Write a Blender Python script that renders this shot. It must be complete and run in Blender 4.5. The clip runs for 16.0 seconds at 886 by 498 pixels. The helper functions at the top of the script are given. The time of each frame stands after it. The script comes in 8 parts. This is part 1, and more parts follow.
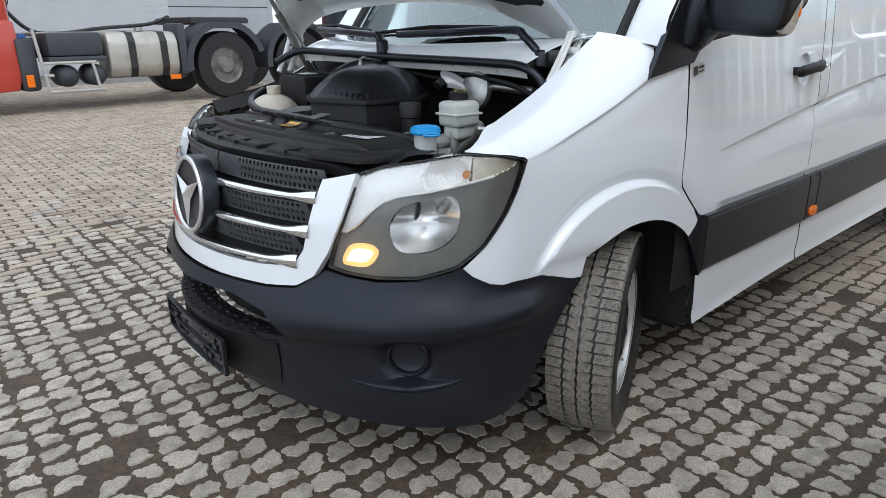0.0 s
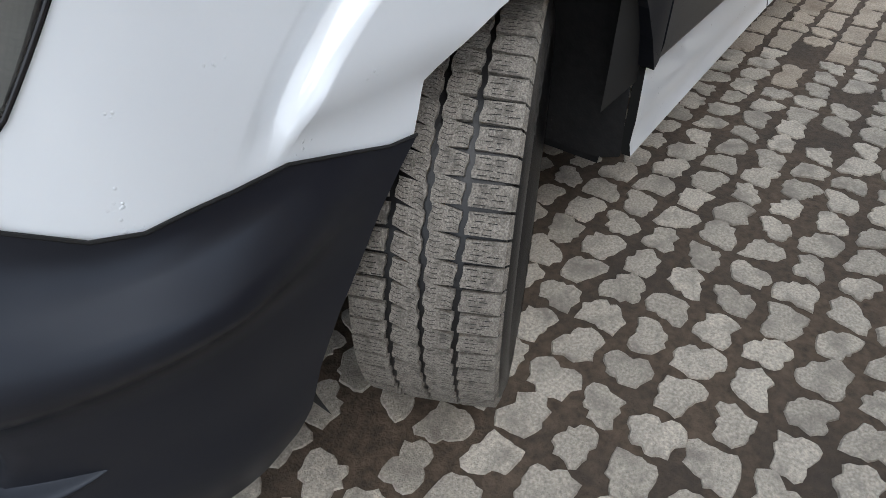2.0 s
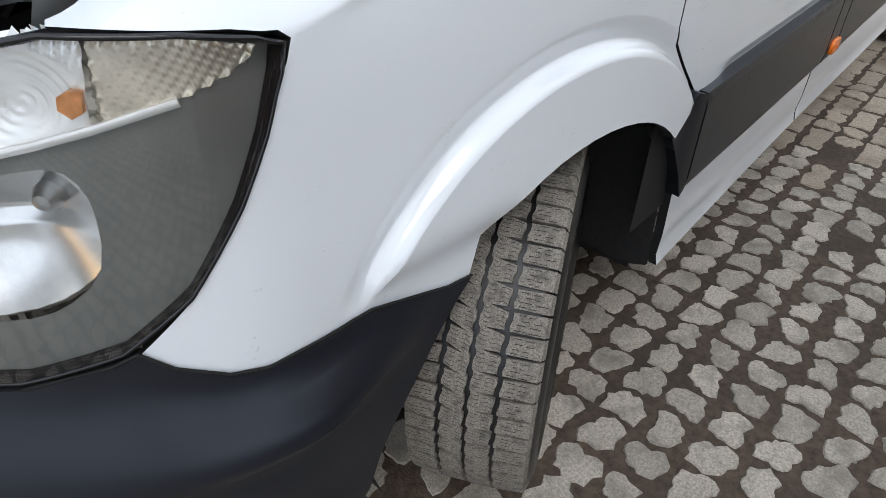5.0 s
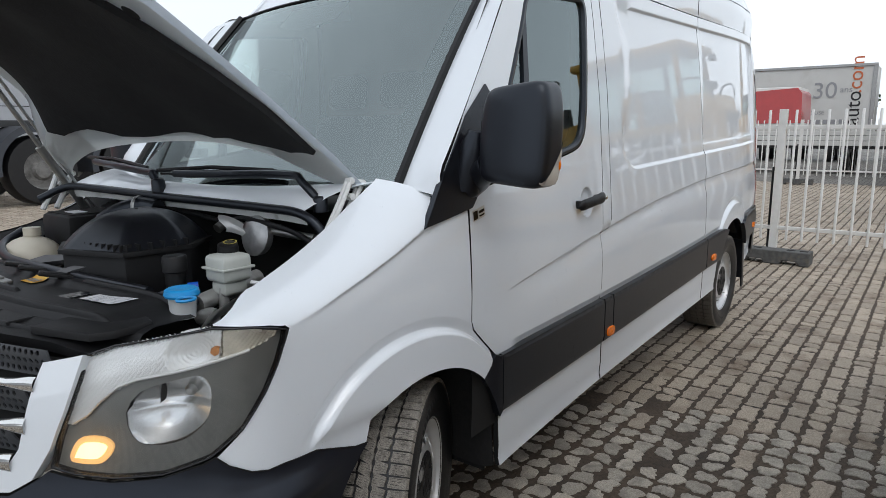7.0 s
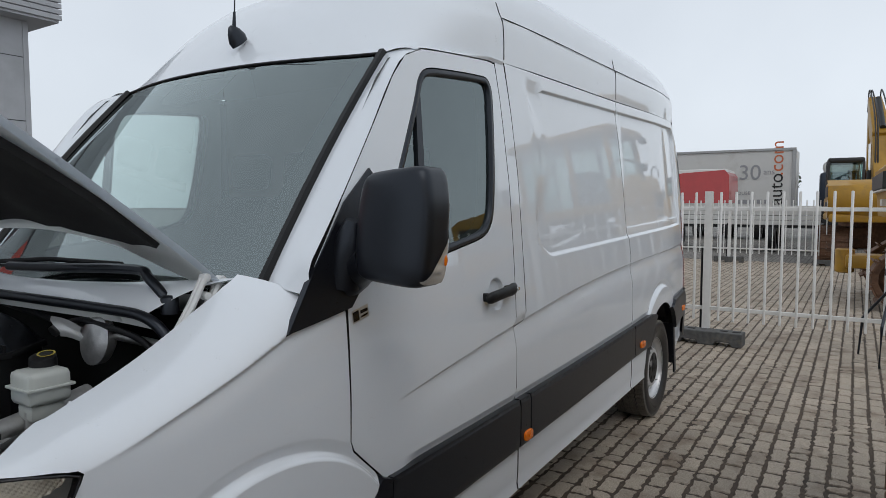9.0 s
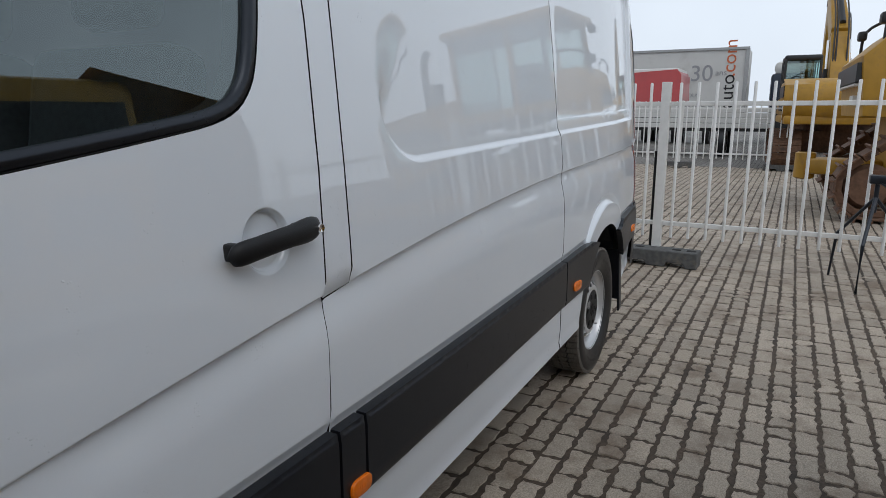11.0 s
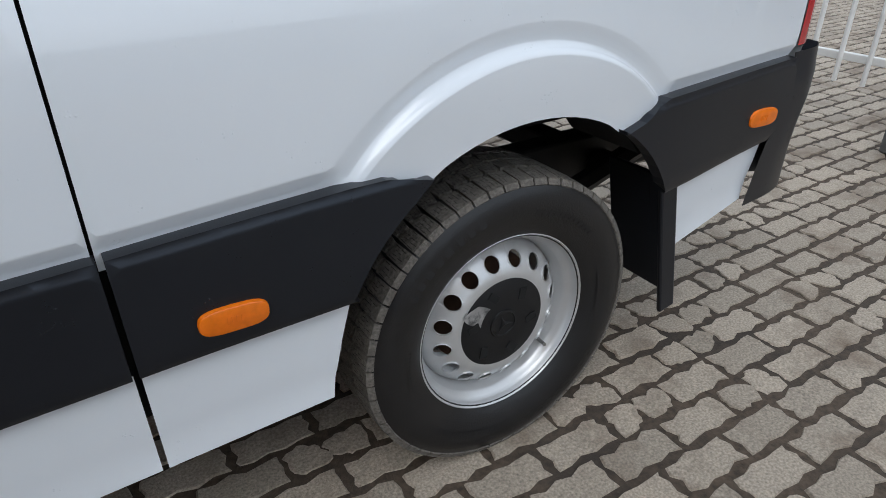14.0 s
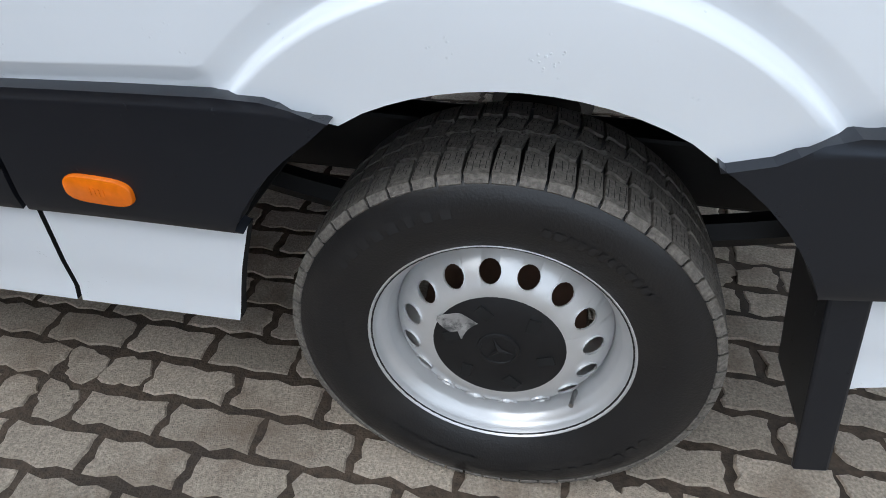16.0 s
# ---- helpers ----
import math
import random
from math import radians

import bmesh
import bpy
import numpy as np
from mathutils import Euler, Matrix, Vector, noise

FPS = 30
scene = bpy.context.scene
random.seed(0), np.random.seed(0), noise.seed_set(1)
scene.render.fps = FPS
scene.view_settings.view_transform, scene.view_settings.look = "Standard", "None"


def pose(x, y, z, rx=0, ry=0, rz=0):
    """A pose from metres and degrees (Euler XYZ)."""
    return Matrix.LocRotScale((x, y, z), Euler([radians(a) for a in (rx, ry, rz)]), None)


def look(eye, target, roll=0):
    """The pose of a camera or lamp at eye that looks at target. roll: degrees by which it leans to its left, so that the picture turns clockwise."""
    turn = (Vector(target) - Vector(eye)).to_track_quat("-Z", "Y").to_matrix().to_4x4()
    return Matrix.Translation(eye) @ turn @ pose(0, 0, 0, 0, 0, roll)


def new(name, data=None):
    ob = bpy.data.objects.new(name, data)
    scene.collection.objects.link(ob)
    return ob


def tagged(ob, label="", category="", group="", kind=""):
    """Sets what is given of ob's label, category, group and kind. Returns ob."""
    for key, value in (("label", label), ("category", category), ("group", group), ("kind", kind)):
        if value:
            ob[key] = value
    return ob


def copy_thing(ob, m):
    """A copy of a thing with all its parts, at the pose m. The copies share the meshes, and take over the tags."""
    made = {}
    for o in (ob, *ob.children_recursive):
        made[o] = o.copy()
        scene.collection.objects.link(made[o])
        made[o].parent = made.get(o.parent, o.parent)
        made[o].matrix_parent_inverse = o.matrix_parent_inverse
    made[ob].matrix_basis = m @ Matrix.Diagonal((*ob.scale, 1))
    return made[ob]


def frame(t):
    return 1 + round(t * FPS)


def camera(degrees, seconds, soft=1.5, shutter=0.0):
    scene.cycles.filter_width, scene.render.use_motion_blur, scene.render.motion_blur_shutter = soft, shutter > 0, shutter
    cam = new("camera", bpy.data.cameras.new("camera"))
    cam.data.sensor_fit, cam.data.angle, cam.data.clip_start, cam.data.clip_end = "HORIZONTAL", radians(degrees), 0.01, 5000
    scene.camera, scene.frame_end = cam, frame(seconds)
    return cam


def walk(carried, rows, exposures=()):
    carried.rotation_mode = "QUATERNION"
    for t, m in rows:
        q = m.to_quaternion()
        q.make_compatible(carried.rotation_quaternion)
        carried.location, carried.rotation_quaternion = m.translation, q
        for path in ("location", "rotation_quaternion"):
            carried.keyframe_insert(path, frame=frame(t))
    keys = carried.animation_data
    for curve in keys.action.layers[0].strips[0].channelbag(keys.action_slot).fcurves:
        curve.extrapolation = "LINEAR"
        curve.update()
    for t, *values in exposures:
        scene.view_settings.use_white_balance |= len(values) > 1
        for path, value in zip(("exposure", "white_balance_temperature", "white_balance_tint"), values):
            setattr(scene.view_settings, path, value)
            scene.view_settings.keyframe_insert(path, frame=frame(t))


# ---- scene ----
cam = camera(68.9, 16.0, soft=0.5)
PATH = [
    (0, (-1.689, -2.088, 1.342), (-0.474, -0.633, 0.705), -0.9),
    (0.5, (-1.42, -1.973, 1.293), (-0.228, -0.542, 0.563), -1.0),
    (1, (-1.126, -1.817, 1.224), (-0.034, -0.404, 0.324), -0.3),
    (1.5, (-0.908, -1.59, 1.12), (0.193, -0.338, 0.016), -0.7),
    (2, (-0.686, -1.367, 1.009), (0.518, -0.445, -0.294), -0.3),
    (2.5, (-0.488, -1.176, 0.891), (0.533, -0.373, -0.629), 0.5),
    (3, (-0.413, -1.116, 0.839), (0.368, -0.323, -0.823), 0.6),
    (3.2, (-0.407, -1.109, 0.841), (0.322, -0.310, -0.842), 0.3),
    (5.3, (-0.856, -1.513, 1.271), (0.413, -0.398, 0.2), -0.3),
    (5.5, (-0.932, -1.609, 1.308), (0.359, -0.436, 0.329), -0.2),
    (6, (-1.1, -1.822, 1.376), (0.25, -0.57, 0.595), -0.2),
    (6.5, (-1.269, -1.988, 1.445), (0.235, -0.768, 0.946), -0.2),
    (7, (-1.395, -2.135, 1.484), (0.171, -0.945, 1.121), -0.4),
    (7.5, (-1.406, -2.313, 1.518), (0.156, -1.078, 1.336), -0.2),
    (8, (-1.368, -2.408, 1.521), (0.199, -1.175, 1.364), -0.0),
    (8.2, (-1.329, -2.369, 1.521), (0.262, -1.166, 1.369), 0.1),
    (10.3, (-0.313, -1.871, 1.503), (1.447, -0.941, 1.31), 0.1),
    (10.5, (-0.167, -1.852, 1.486), (1.58, -0.915, 1.219), 0.0),
    (11, (0.259, -1.824, 1.418), (1.982, -0.9, 1.001), 0.0),
    (11.5, (0.69, -1.828, 1.398), (2.36, -0.838, 0.915), 0.4),
    (12, (1.130, -1.845, 1.388), (2.742, -0.811, 0.820), -0.1),
    (12.5, (1.61, -1.845, 1.359), (3.16, -0.797, 0.657), -0.2),
    (13, (2.083, -1.855, 1.332), (3.545, -0.746, 0.536), -0.3),
    (13.5, (2.519, -1.860, 1.263), (3.858, -0.627, 0.427), -1.0),
    (14, (2.938, -1.862, 1.196), (3.853, -0.379, 0.216), -0.9),
    (14.5, (3.256, -1.885, 1.196), (3.663, -0.287, 0.066), -0.5),
    (15, (3.528, -1.885, 1.239), (3.565, -0.276, 0.051), -0.6),
    (15.5, (3.714, -1.845, 1.200), (3.462, -0.304, -0.050), -0.8),
    (16, (3.719, -1.670, 1.133), (3.411, -0.130, -0.106), 0.1),
]
EXPOSURE = [(0, 0.88, 6250, 10), (1, 0.92, 6250, 10), (2, 1.08, 6300, 10), (3, 1.34, 6300, 10), (5.5, 0.9, 6350, 10), (6.5, 0.84, 6400, 10), (7, 0.46, 6450, 10), (8, -0.01, 6450, 10), (10.5, 0.04, 6350, 10), (11.5, 0.1, 6200, 10), (12.5, 0.12, 6200, 10), (13.5, 0.26, 6250, 10), (14.2, 0.6, 6150, 9), (15, 0.78, 6150, 9), (15.5, 0.84, 6250, 9), (16, 0.94, 6050, 9)]
walk(cam, [(t, look(eye, target, roll)) for t, eye, target, roll in PATH], EXPOSURE)


# ---- world and light ----
world = bpy.data.worlds.new("overcast_sky")
scene.world = world
world.use_nodes = True
wn, wl = world.node_tree.nodes, world.node_tree.links
wn.clear()
sky = wn.new("ShaderNodeTexSky")
sky.sky_type, sky.sun_disc = "NISHITA", False
sky.sun_elevation, sky.sun_rotation = radians(53), radians(221)
sky.air_density, sky.dust_density = 1.0, 4.0
coord = wn.new("ShaderNodeTexCoord")
cloud = wn.new("ShaderNodeTexNoise")
cloud.inputs["Scale"].default_value, cloud.inputs["Detail"].default_value = 1.6, 5
cover = wn.new("ShaderNodeValToRGB")
cover.color_ramp.elements[0].position, cover.color_ramp.elements[0].color = 0.3, (6.4, 6.95, 7.6, 1)
cover.color_ramp.elements[1].position, cover.color_ramp.elements[1].color = 0.75, (8.05, 8.65, 9.3, 1)
blend = wn.new("ShaderNodeMix")
blend.data_type, blend.inputs[0].default_value = "RGBA", 0.9
height = wn.new("ShaderNodeSeparateXYZ")
fade = wn.new("ShaderNodeMapRange")
fade.inputs["From Min"].default_value, fade.inputs["From Max"].default_value = 0.0, 1.0
fade.inputs["To Min"].default_value, fade.inputs["To Max"].default_value = 1.0, 0.80
veil = wn.new("ShaderNodeVectorMath")
veil.operation = "SCALE"
back = wn.new("ShaderNodeBackground")
back.inputs["Strength"].default_value = 0.108
wout = wn.new("ShaderNodeOutputWorld")
wl.new(coord.outputs["Generated"], cloud.inputs["Vector"])
wl.new(cloud.outputs["Fac"], cover.inputs["Fac"])
wl.new(sky.outputs["Color"], blend.inputs[6])
wl.new(cover.outputs["Color"], blend.inputs[7])
wl.new(coord.outputs["Generated"], height.inputs["Vector"])
wl.new(height.outputs["Z"], fade.inputs["Value"])
wl.new(blend.outputs[2], veil.inputs[0])
wl.new(fade.outputs["Result"], veil.inputs["Scale"])
wl.new(veil.outputs["Vector"], back.inputs["Color"])
wl.new(back.outputs["Background"], wout.inputs["Surface"])
sun = new("sun", bpy.data.lights.new("sun", "SUN"))
sun.data.energy, sun.data.angle, sun.data.color = 0.45, radians(35), (1.0, 0.985, 0.96)
sun.matrix_world = look((-7, -8, 14), (0, 0, 0))


# ---- materials ----
def material(name, base, rough=0.5, metal=0.0, vary=0.0, scale=8.0, bump=0.0, bump_scale=60.0, coat=0.0, second=None, second_scale=2.0, second_amount=(0.55, 0.75), random_value=0.0, spec=0.5, drops=0):
    """Principled material with variation at two scales and a fine relief."""
    m = bpy.data.materials.new(name)
    m.use_nodes = True
    n, l = m.node_tree.nodes, m.node_tree.links
    p = n["Principled BSDF"]
    p.inputs["Base Color"].default_value = (*base, 1)
    p.inputs["Roughness"].default_value, p.inputs["Metallic"].default_value = rough, metal
    p.inputs["Specular IOR Level"].default_value = spec
    p.inputs["Coat Weight"].default_value, p.inputs["Coat Roughness"].default_value = coat, 0.004
    p.inputs["Coat IOR"].default_value = 1.75
    tc = n.new("ShaderNodeTexCoord")
    colour = None
    if vary or second or random_value:
        fine = n.new("ShaderNodeTexNoise")
        fine.inputs["Scale"].default_value, fine.inputs["Detail"].default_value = scale, 6
        l.new(tc.outputs["Object"], fine.inputs["Vector"])
        span_v = n.new("ShaderNodeMapRange")
        span_v.inputs["To Min"].default_value, span_v.inputs["To Max"].default_value = 1 - vary, 1 + vary
        span_v.inputs["From Min"].default_value, span_v.inputs["From Max"].default_value = 0.25, 0.75
        l.new(fine.outputs["Fac"], span_v.inputs["Value"])
        hsv = n.new("ShaderNodeHueSaturation")
        hsv.inputs["Color"].default_value = (*base, 1)
        value = span_v.outputs["Result"]
        if random_value:
            info = n.new("ShaderNodeObjectInfo")
            geo = n.new("ShaderNodeNewGeometry")
            add = n.new("ShaderNodeMath")
            add.operation = "ADD"
            l.new(info.outputs["Random"], add.inputs[0])
            l.new(geo.outputs["Random Per Island"], add.inputs[1])
            frac = n.new("ShaderNodeMath")
            frac.operation = "FRACT"
            l.new(add.outputs[0], frac.inputs[0])
            span = n.new("ShaderNodeMapRange")
            span.inputs["To Min"].default_value, span.inputs["To Max"].default_value = 1 - random_value, 1 + random_value
            l.new(frac.outputs[0], span.inputs["Value"])
            mul = n.new("ShaderNodeMath")
            mul.operation = "MULTIPLY"
            l.new(value, mul.inputs[0])
            l.new(span.outputs["Result"], mul.inputs[1])
            value = mul.outputs[0]
        l.new(value, hsv.inputs["Value"])
        colour = hsv.outputs["Color"]
    if second:
        big = n.new("ShaderNodeTexNoise")
        big.inputs["Scale"].default_value, big.inputs["Detail"].default_value, big.inputs["Roughness"].default_value = second_scale, 8, 0.65
        l.new(tc.outputs["Object"], big.inputs["Vector"])
        mask = n.new("ShaderNodeMapRange")
        mask.inputs["From Min"].default_value, mask.inputs["From Max"].default_value = second_amount
        l.new(big.outputs["Fac"], mask.inputs["Value"])
        mix = n.new("ShaderNodeMix")
        mix.data_type = "RGBA"
        l.new(mask.outputs["Result"], mix.inputs[0])
        l.new(colour, mix.inputs[6])
        mix.inputs[7].default_value = (*second, 1)
        colour = mix.outputs[2]
    if colour:
        l.new(colour, p.inputs["Base Color"])
    if bump:
        grain = n.new("ShaderNodeTexNoise")
        grain.inputs["Scale"].default_value, grain.inputs["Detail"].default_value = bump_scale, 4
        l.new(tc.outputs["Object"], grain.inputs["Vector"])
        b = n.new("ShaderNodeBump")
        b.inputs["Strength"].default_value, b.inputs["Distance"].default_value = bump, 0.004
        l.new(grain.outputs["Fac"], b.inputs["Height"])
        l.new(b.outputs["Normal"], p.inputs["Normal"])
        if drops:
            # beads of rain water, in patches
            cell = n.new("ShaderNodeTexVoronoi")
            cell.inputs["Scale"].default_value = drops
            l.new(tc.outputs["Object"], cell.inputs["Vector"])
            bead = n.new("ShaderNodeMapRange")
            bead.interpolation_type = "SMOOTHSTEP"
            bead.inputs["From Min"].default_value, bead.inputs["From Max"].default_value = 0.30, 0.12
            l.new(cell.outputs["Distance"], bead.inputs["Value"])
            patch = n.new("ShaderNodeTexNoise")
            patch.inputs["Scale"].default_value, patch.inputs["Detail"].default_value = drops * 0.12, 3
            l.new(tc.outputs["Object"], patch.inputs["Vector"])
            some = n.new("ShaderNodeMapRange")
            some.inputs["From Min"].default_value, some.inputs["From Max"].default_value = 0.64, 0.69
            l.new(patch.outputs["Fac"], some.inputs["Value"])
            both = n.new("ShaderNodeMath")
            both.operation = "MULTIPLY"
            l.new(bead.outputs["Result"], both.inputs[0])
            l.new(some.outputs["Result"], both.inputs[1])
            b2 = n.new("ShaderNodeBump")
            b2.inputs["Strength"].default_value, b2.inputs["Distance"].default_value = 0.45, 0.0016
            l.new(both.outputs[0], b2.inputs["Height"])
            l.new(b.outputs["Normal"], b2.inputs["Normal"])
            l.new(b2.outputs["Normal"], p.inputs["Normal"])
            l.new(b2.outputs["Normal"], p.inputs["Coat Normal"])
            wet = n.new("ShaderNodeMapRange")
            wet.inputs["To Min"].default_value, wet.inputs["To Max"].default_value = rough, 0.08
            l.new(both.outputs[0], wet.inputs["Value"])
            l.new(wet.outputs["Result"], p.inputs["Roughness"])
    return m


def pane_material(name, tint, gloss=0.08, floor=0.0, cast=(1.0, 1.0, 1.0)):
    """Thin glass: mostly clear with a tint, and a mirror image that grows at grazing angles."""
    m = bpy.data.materials.new(name)
    m.use_nodes = True
    n, l = m.node_tree.nodes, m.node_tree.links
    n.clear()
    out = n.new("ShaderNodeOutputMaterial")
    clear = n.new("ShaderNodeBsdfTransparent")
    clear.inputs["Color"].default_value = (*tint, 1)
    mirror = n.new("ShaderNodeBsdfGlossy")
    mirror.inputs["Roughness"].default_value = 0.015
    mirror.inputs["Color"].default_value = (*cast, 1)
    fres = n.new("ShaderNodeFresnel")
    fres.inputs["IOR"].default_value = 1.5 + gloss
    mix = n.new("ShaderNodeMixShader")
    lift = n.new("ShaderNodeMapRange")
    lift.inputs["To Min"].default_value = floor
    l.new(fres.outputs["Fac"], lift.inputs["Value"])
    l.new(lift.outputs["Result"], mix.inputs["Fac"])
    l.new(clear.outputs["BSDF"], mix.inputs[1])
    l.new(mirror.outputs["BSDF"], mix.inputs[2])
    l.new(mix.outputs["Shader"], out.inputs["Surface"])
    return m


def glowing(name, colour, strength):
    m = bpy.data.materials.new(name)
    m.use_nodes = True
    p = m.node_tree.nodes["Principled BSDF"]
    p.inputs["Base Color"].default_value = (*colour, 1)
    p.inputs["Emission Color"].default_value = (*colour, 1)
    p.inputs["Emission Strength"].default_value = strength
    return m


WHITE = material("white_paint", (0.80, 0.838, 0.88), 0.45, vary=0.012, scale=3, coat=1.0, bump=0.0008, bump_scale=300, drops=150, spec=0.25)
WHITE_IN = material("white_paint_inside", (0.77, 0.78, 0.77), 0.5, vary=0.05, scale=6, second=(0.5, 0.49, 0.46), second_scale=5, second_amount=(0.6, 0.8))
PLASTIC = material("black_plastic", (0.010, 0.0105, 0.0135), 0.33, vary=0.12, scale=5, bump=0.03, bump_scale=900, second=(0.015, 0.016, 0.019), second_scale=3, spec=0.5, drops=260)
PLASTIC_MATT = material("dull_black_plastic", (0.009, 0.009, 0.010), 0.5, vary=0.2, scale=20, bump=0.15, bump_scale=500, second=(0.018, 0.017, 0.017), second_scale=9, second_amount=(0.6, 0.85), spec=0.35)
GLOSS_BLACK = material("gloss_black", (0.012, 0.012, 0.014), 0.12, vary=0.1)
# near-black that stands in for the shade in gaps, holes and hollows
VOID = material("cavity_shade", (0.006, 0.006, 0.006), 0.9, vary=0.2)
LINER = material("felt_wheel_liner", (0.016, 0.016, 0.017), 0.95, vary=0.3, scale=60, bump=0.5, bump_scale=200, second=(0.06, 0.055, 0.05), second_scale=60, second_amount=(0.68, 0.74))
RUBBER = material("tyre_rubber", (0.010, 0.010, 0.011), 0.36, vary=0.15, scale=12, bump=0.15, bump_scale=250, second=(0.022, 0.020, 0.019), second_scale=7, second_amount=(0.55, 0.85))
TREAD = material("dusty_tread", (0.25, 0.227, 0.197), 0.85, vary=0.6, scale=420, bump=0.7, bump_scale=450, second=(0.13, 0.117, 0.102), second_scale=60, second_amount=(0.5, 0.66))
TREAD_DARK = material("dark_tread", (0.16, 0.145, 0.126), 0.75, vary=0.5, scale=160, bump=0.6, bump_scale=350, second=(0.11, 0.10, 0.088), second_scale=25, second_amount=(0.5, 0.75))
SILVER = material("silver_wheel_paint", (0.66, 0.665, 0.67), 0.34, metal=0.5, vary=0.06, scale=15, bump=0.05, bump_scale=300, second=(0.35, 0.33, 0.30), second_scale=12, second_amount=(0.66, 0.85))
CHROME = material("chrome", (0.82, 0.81, 0.79), 0.10, metal=1.0, vary=0.05, second=(0.35, 0.32, 0.28), second_scale=14, second_amount=(0.62, 0.85))
STEEL = material("bare_steel", (0.42, 0.42, 0.41), 0.4, metal=1.0, vary=0.15, scale=30)
AMBER = material("amber_lens", (0.86, 0.185, 0.003), 0.2, vary=0.12, scale=60, coat=0.15)
AMBER_LIT = glowing("lit_turn_lamp", (0.90, 0.52, 0.20), 0.45)
BULB_LIT = glowing("lit_turn_bulb", (1.0, 0.76, 0.42), 1.0)
RED = material("red_lens", (0.45, 0.015, 0.02), 0.15, vary=0.15, scale=40, coat=0.5)
GLASS = pane_material("windscreen_glass", (0.86, 0.94, 0.92), 0.2, 0.22, (0.86, 0.97, 0.97))
GLASS_DARK = pane_material("side_glass", (0.66, 0.76, 0.73), 0.15, 0.10, (0.84, 0.96, 0.97))
LENS = pane_material("lamp_lens", (0.98, 0.985, 0.985))


# ---- building helpers ----
from mathutils.geometry import delaunay_2d_cdt


def link_mesh(name, bm, mats):
    me = bpy.data.meshes.new(name)
    bm.to_mesh(me)
    bm.free()
    for m in mats if isinstance(mats, (list, tuple)) else (mats,):
        me.materials.append(m)
    return new(name, me)


def part(name, bm, mat, parent, label=""):
    """One mesh under a thing or under a part."""
    ob = link_mesh(name, bm, mat)
    ob.parent = parent
    if parent is not None:
        ob.matrix_parent_inverse = parent.matrix_basis.inverted() if parent.type == "EMPTY" else Matrix()
    return tagged(ob, label)


def thing(name, at, label, category, group="", kind=""):
    ob = new(name)
    ob.empty_display_size = 0.1
    ob.location = at
    return tagged(ob, label, category, group, kind)


def smooth_faces(bm, angle=35):
    for f in bm.faces:
        f.smooth = True
    bm.normal_update()
    for e in bm.edges:
        if len(e.link_faces) == 2 and e.calc_face_angle(0) > radians(angle):
            e.smooth = False
    return bm


def box(bm, lo, hi, bevel=0.0, m=None, segments=2):
    """A box with rounded edges, added to bm."""
    b = bmesh.new()
    bmesh.ops.create_cube(b, size=1)
    size = [h - l for l, h in zip(lo, hi)]
    mid = [(h + l) / 2 for l, h in zip(lo, hi)]
    bmesh.ops.transform(b, matrix=Matrix.Translation(mid) @ Matrix.Diagonal((*size, 1)), verts=b.verts)
    if bevel:
        bmesh.ops.bevel(b, geom=b.edges[:], offset=min(bevel, min(size) * 0.45), segments=segments, profile=0.5, affect="EDGES")
    if m is not None:
        bmesh.ops.transform(b, matrix=m, verts=b.verts)
    return add(bm, b)


def add(bm, b, index=0):
    me = bpy.data.meshes.new("tmp")
    for f in b.faces:
        f.material_index = index or f.material_index
    b.to_mesh(me)
    b.free()
    bm.from_mesh(me)
    bpy.data.meshes.remove(me)
    return bm


def lathe(bm, profile, segments=32, m=None, closed=False, arc=2 * math.pi):
    """Turn a profile of (radius, height) round the z axis."""
    rings = []
    full = abs(arc - 2 * math.pi) < 1e-6
    count = segments if full else segments + 1
    for i in range(count):
        a = arc * i / segments
        rings.append([bm.verts.new((m or Matrix()) @ Vector((r * math.cos(a), r * math.sin(a), h))) for r, h in profile])
    pairs = len(profile) if closed else len(profile) - 1
    for i in range(segments):
        p, q = rings[i], rings[(i + 1) % count]
        for j in range(pairs):
            k = (j + 1) % len(profile)
            vs = [p[j], q[j], q[k], p[k]]
            try:
                bm.faces.new(vs)
            except ValueError:
                pass
    return bm


def tube(bm, points, radius, sides=8, taper=None, cap=True):
    """A round tube along points."""
    pts = [Vector(p) for p in points]
    rings = []
    ref = Vector((0, 0, 1))
    for i, p in enumerate(pts):
        d = (pts[min(i + 1, len(pts) - 1)] - pts[max(i - 1, 0)]).normalized()
        if abs(d.dot(ref)) > 0.95:
            ref = Vector((1, 0, 0)) if abs(d.x) < 0.9 else Vector((0, 1, 0))
        a = d.cross(ref).normalized()
        b = d.cross(a)
        r = radius if taper is None else radius * taper[i]
        rings.append([bm.verts.new(p + (a * math.cos(2 * math.pi * k / sides) + b * math.sin(2 * math.pi * k / sides)) * r) for k in range(sides)])
    for p, q in zip(rings, rings[1:]):
        for k in range(sides):
            bm.faces.new((p[k], p[(k + 1) % sides], q[(k + 1) % sides], q[k]))
    if cap:
        bm.faces.new(rings[0][::-1])
        bm.faces.new(rings[-1])
    return bm


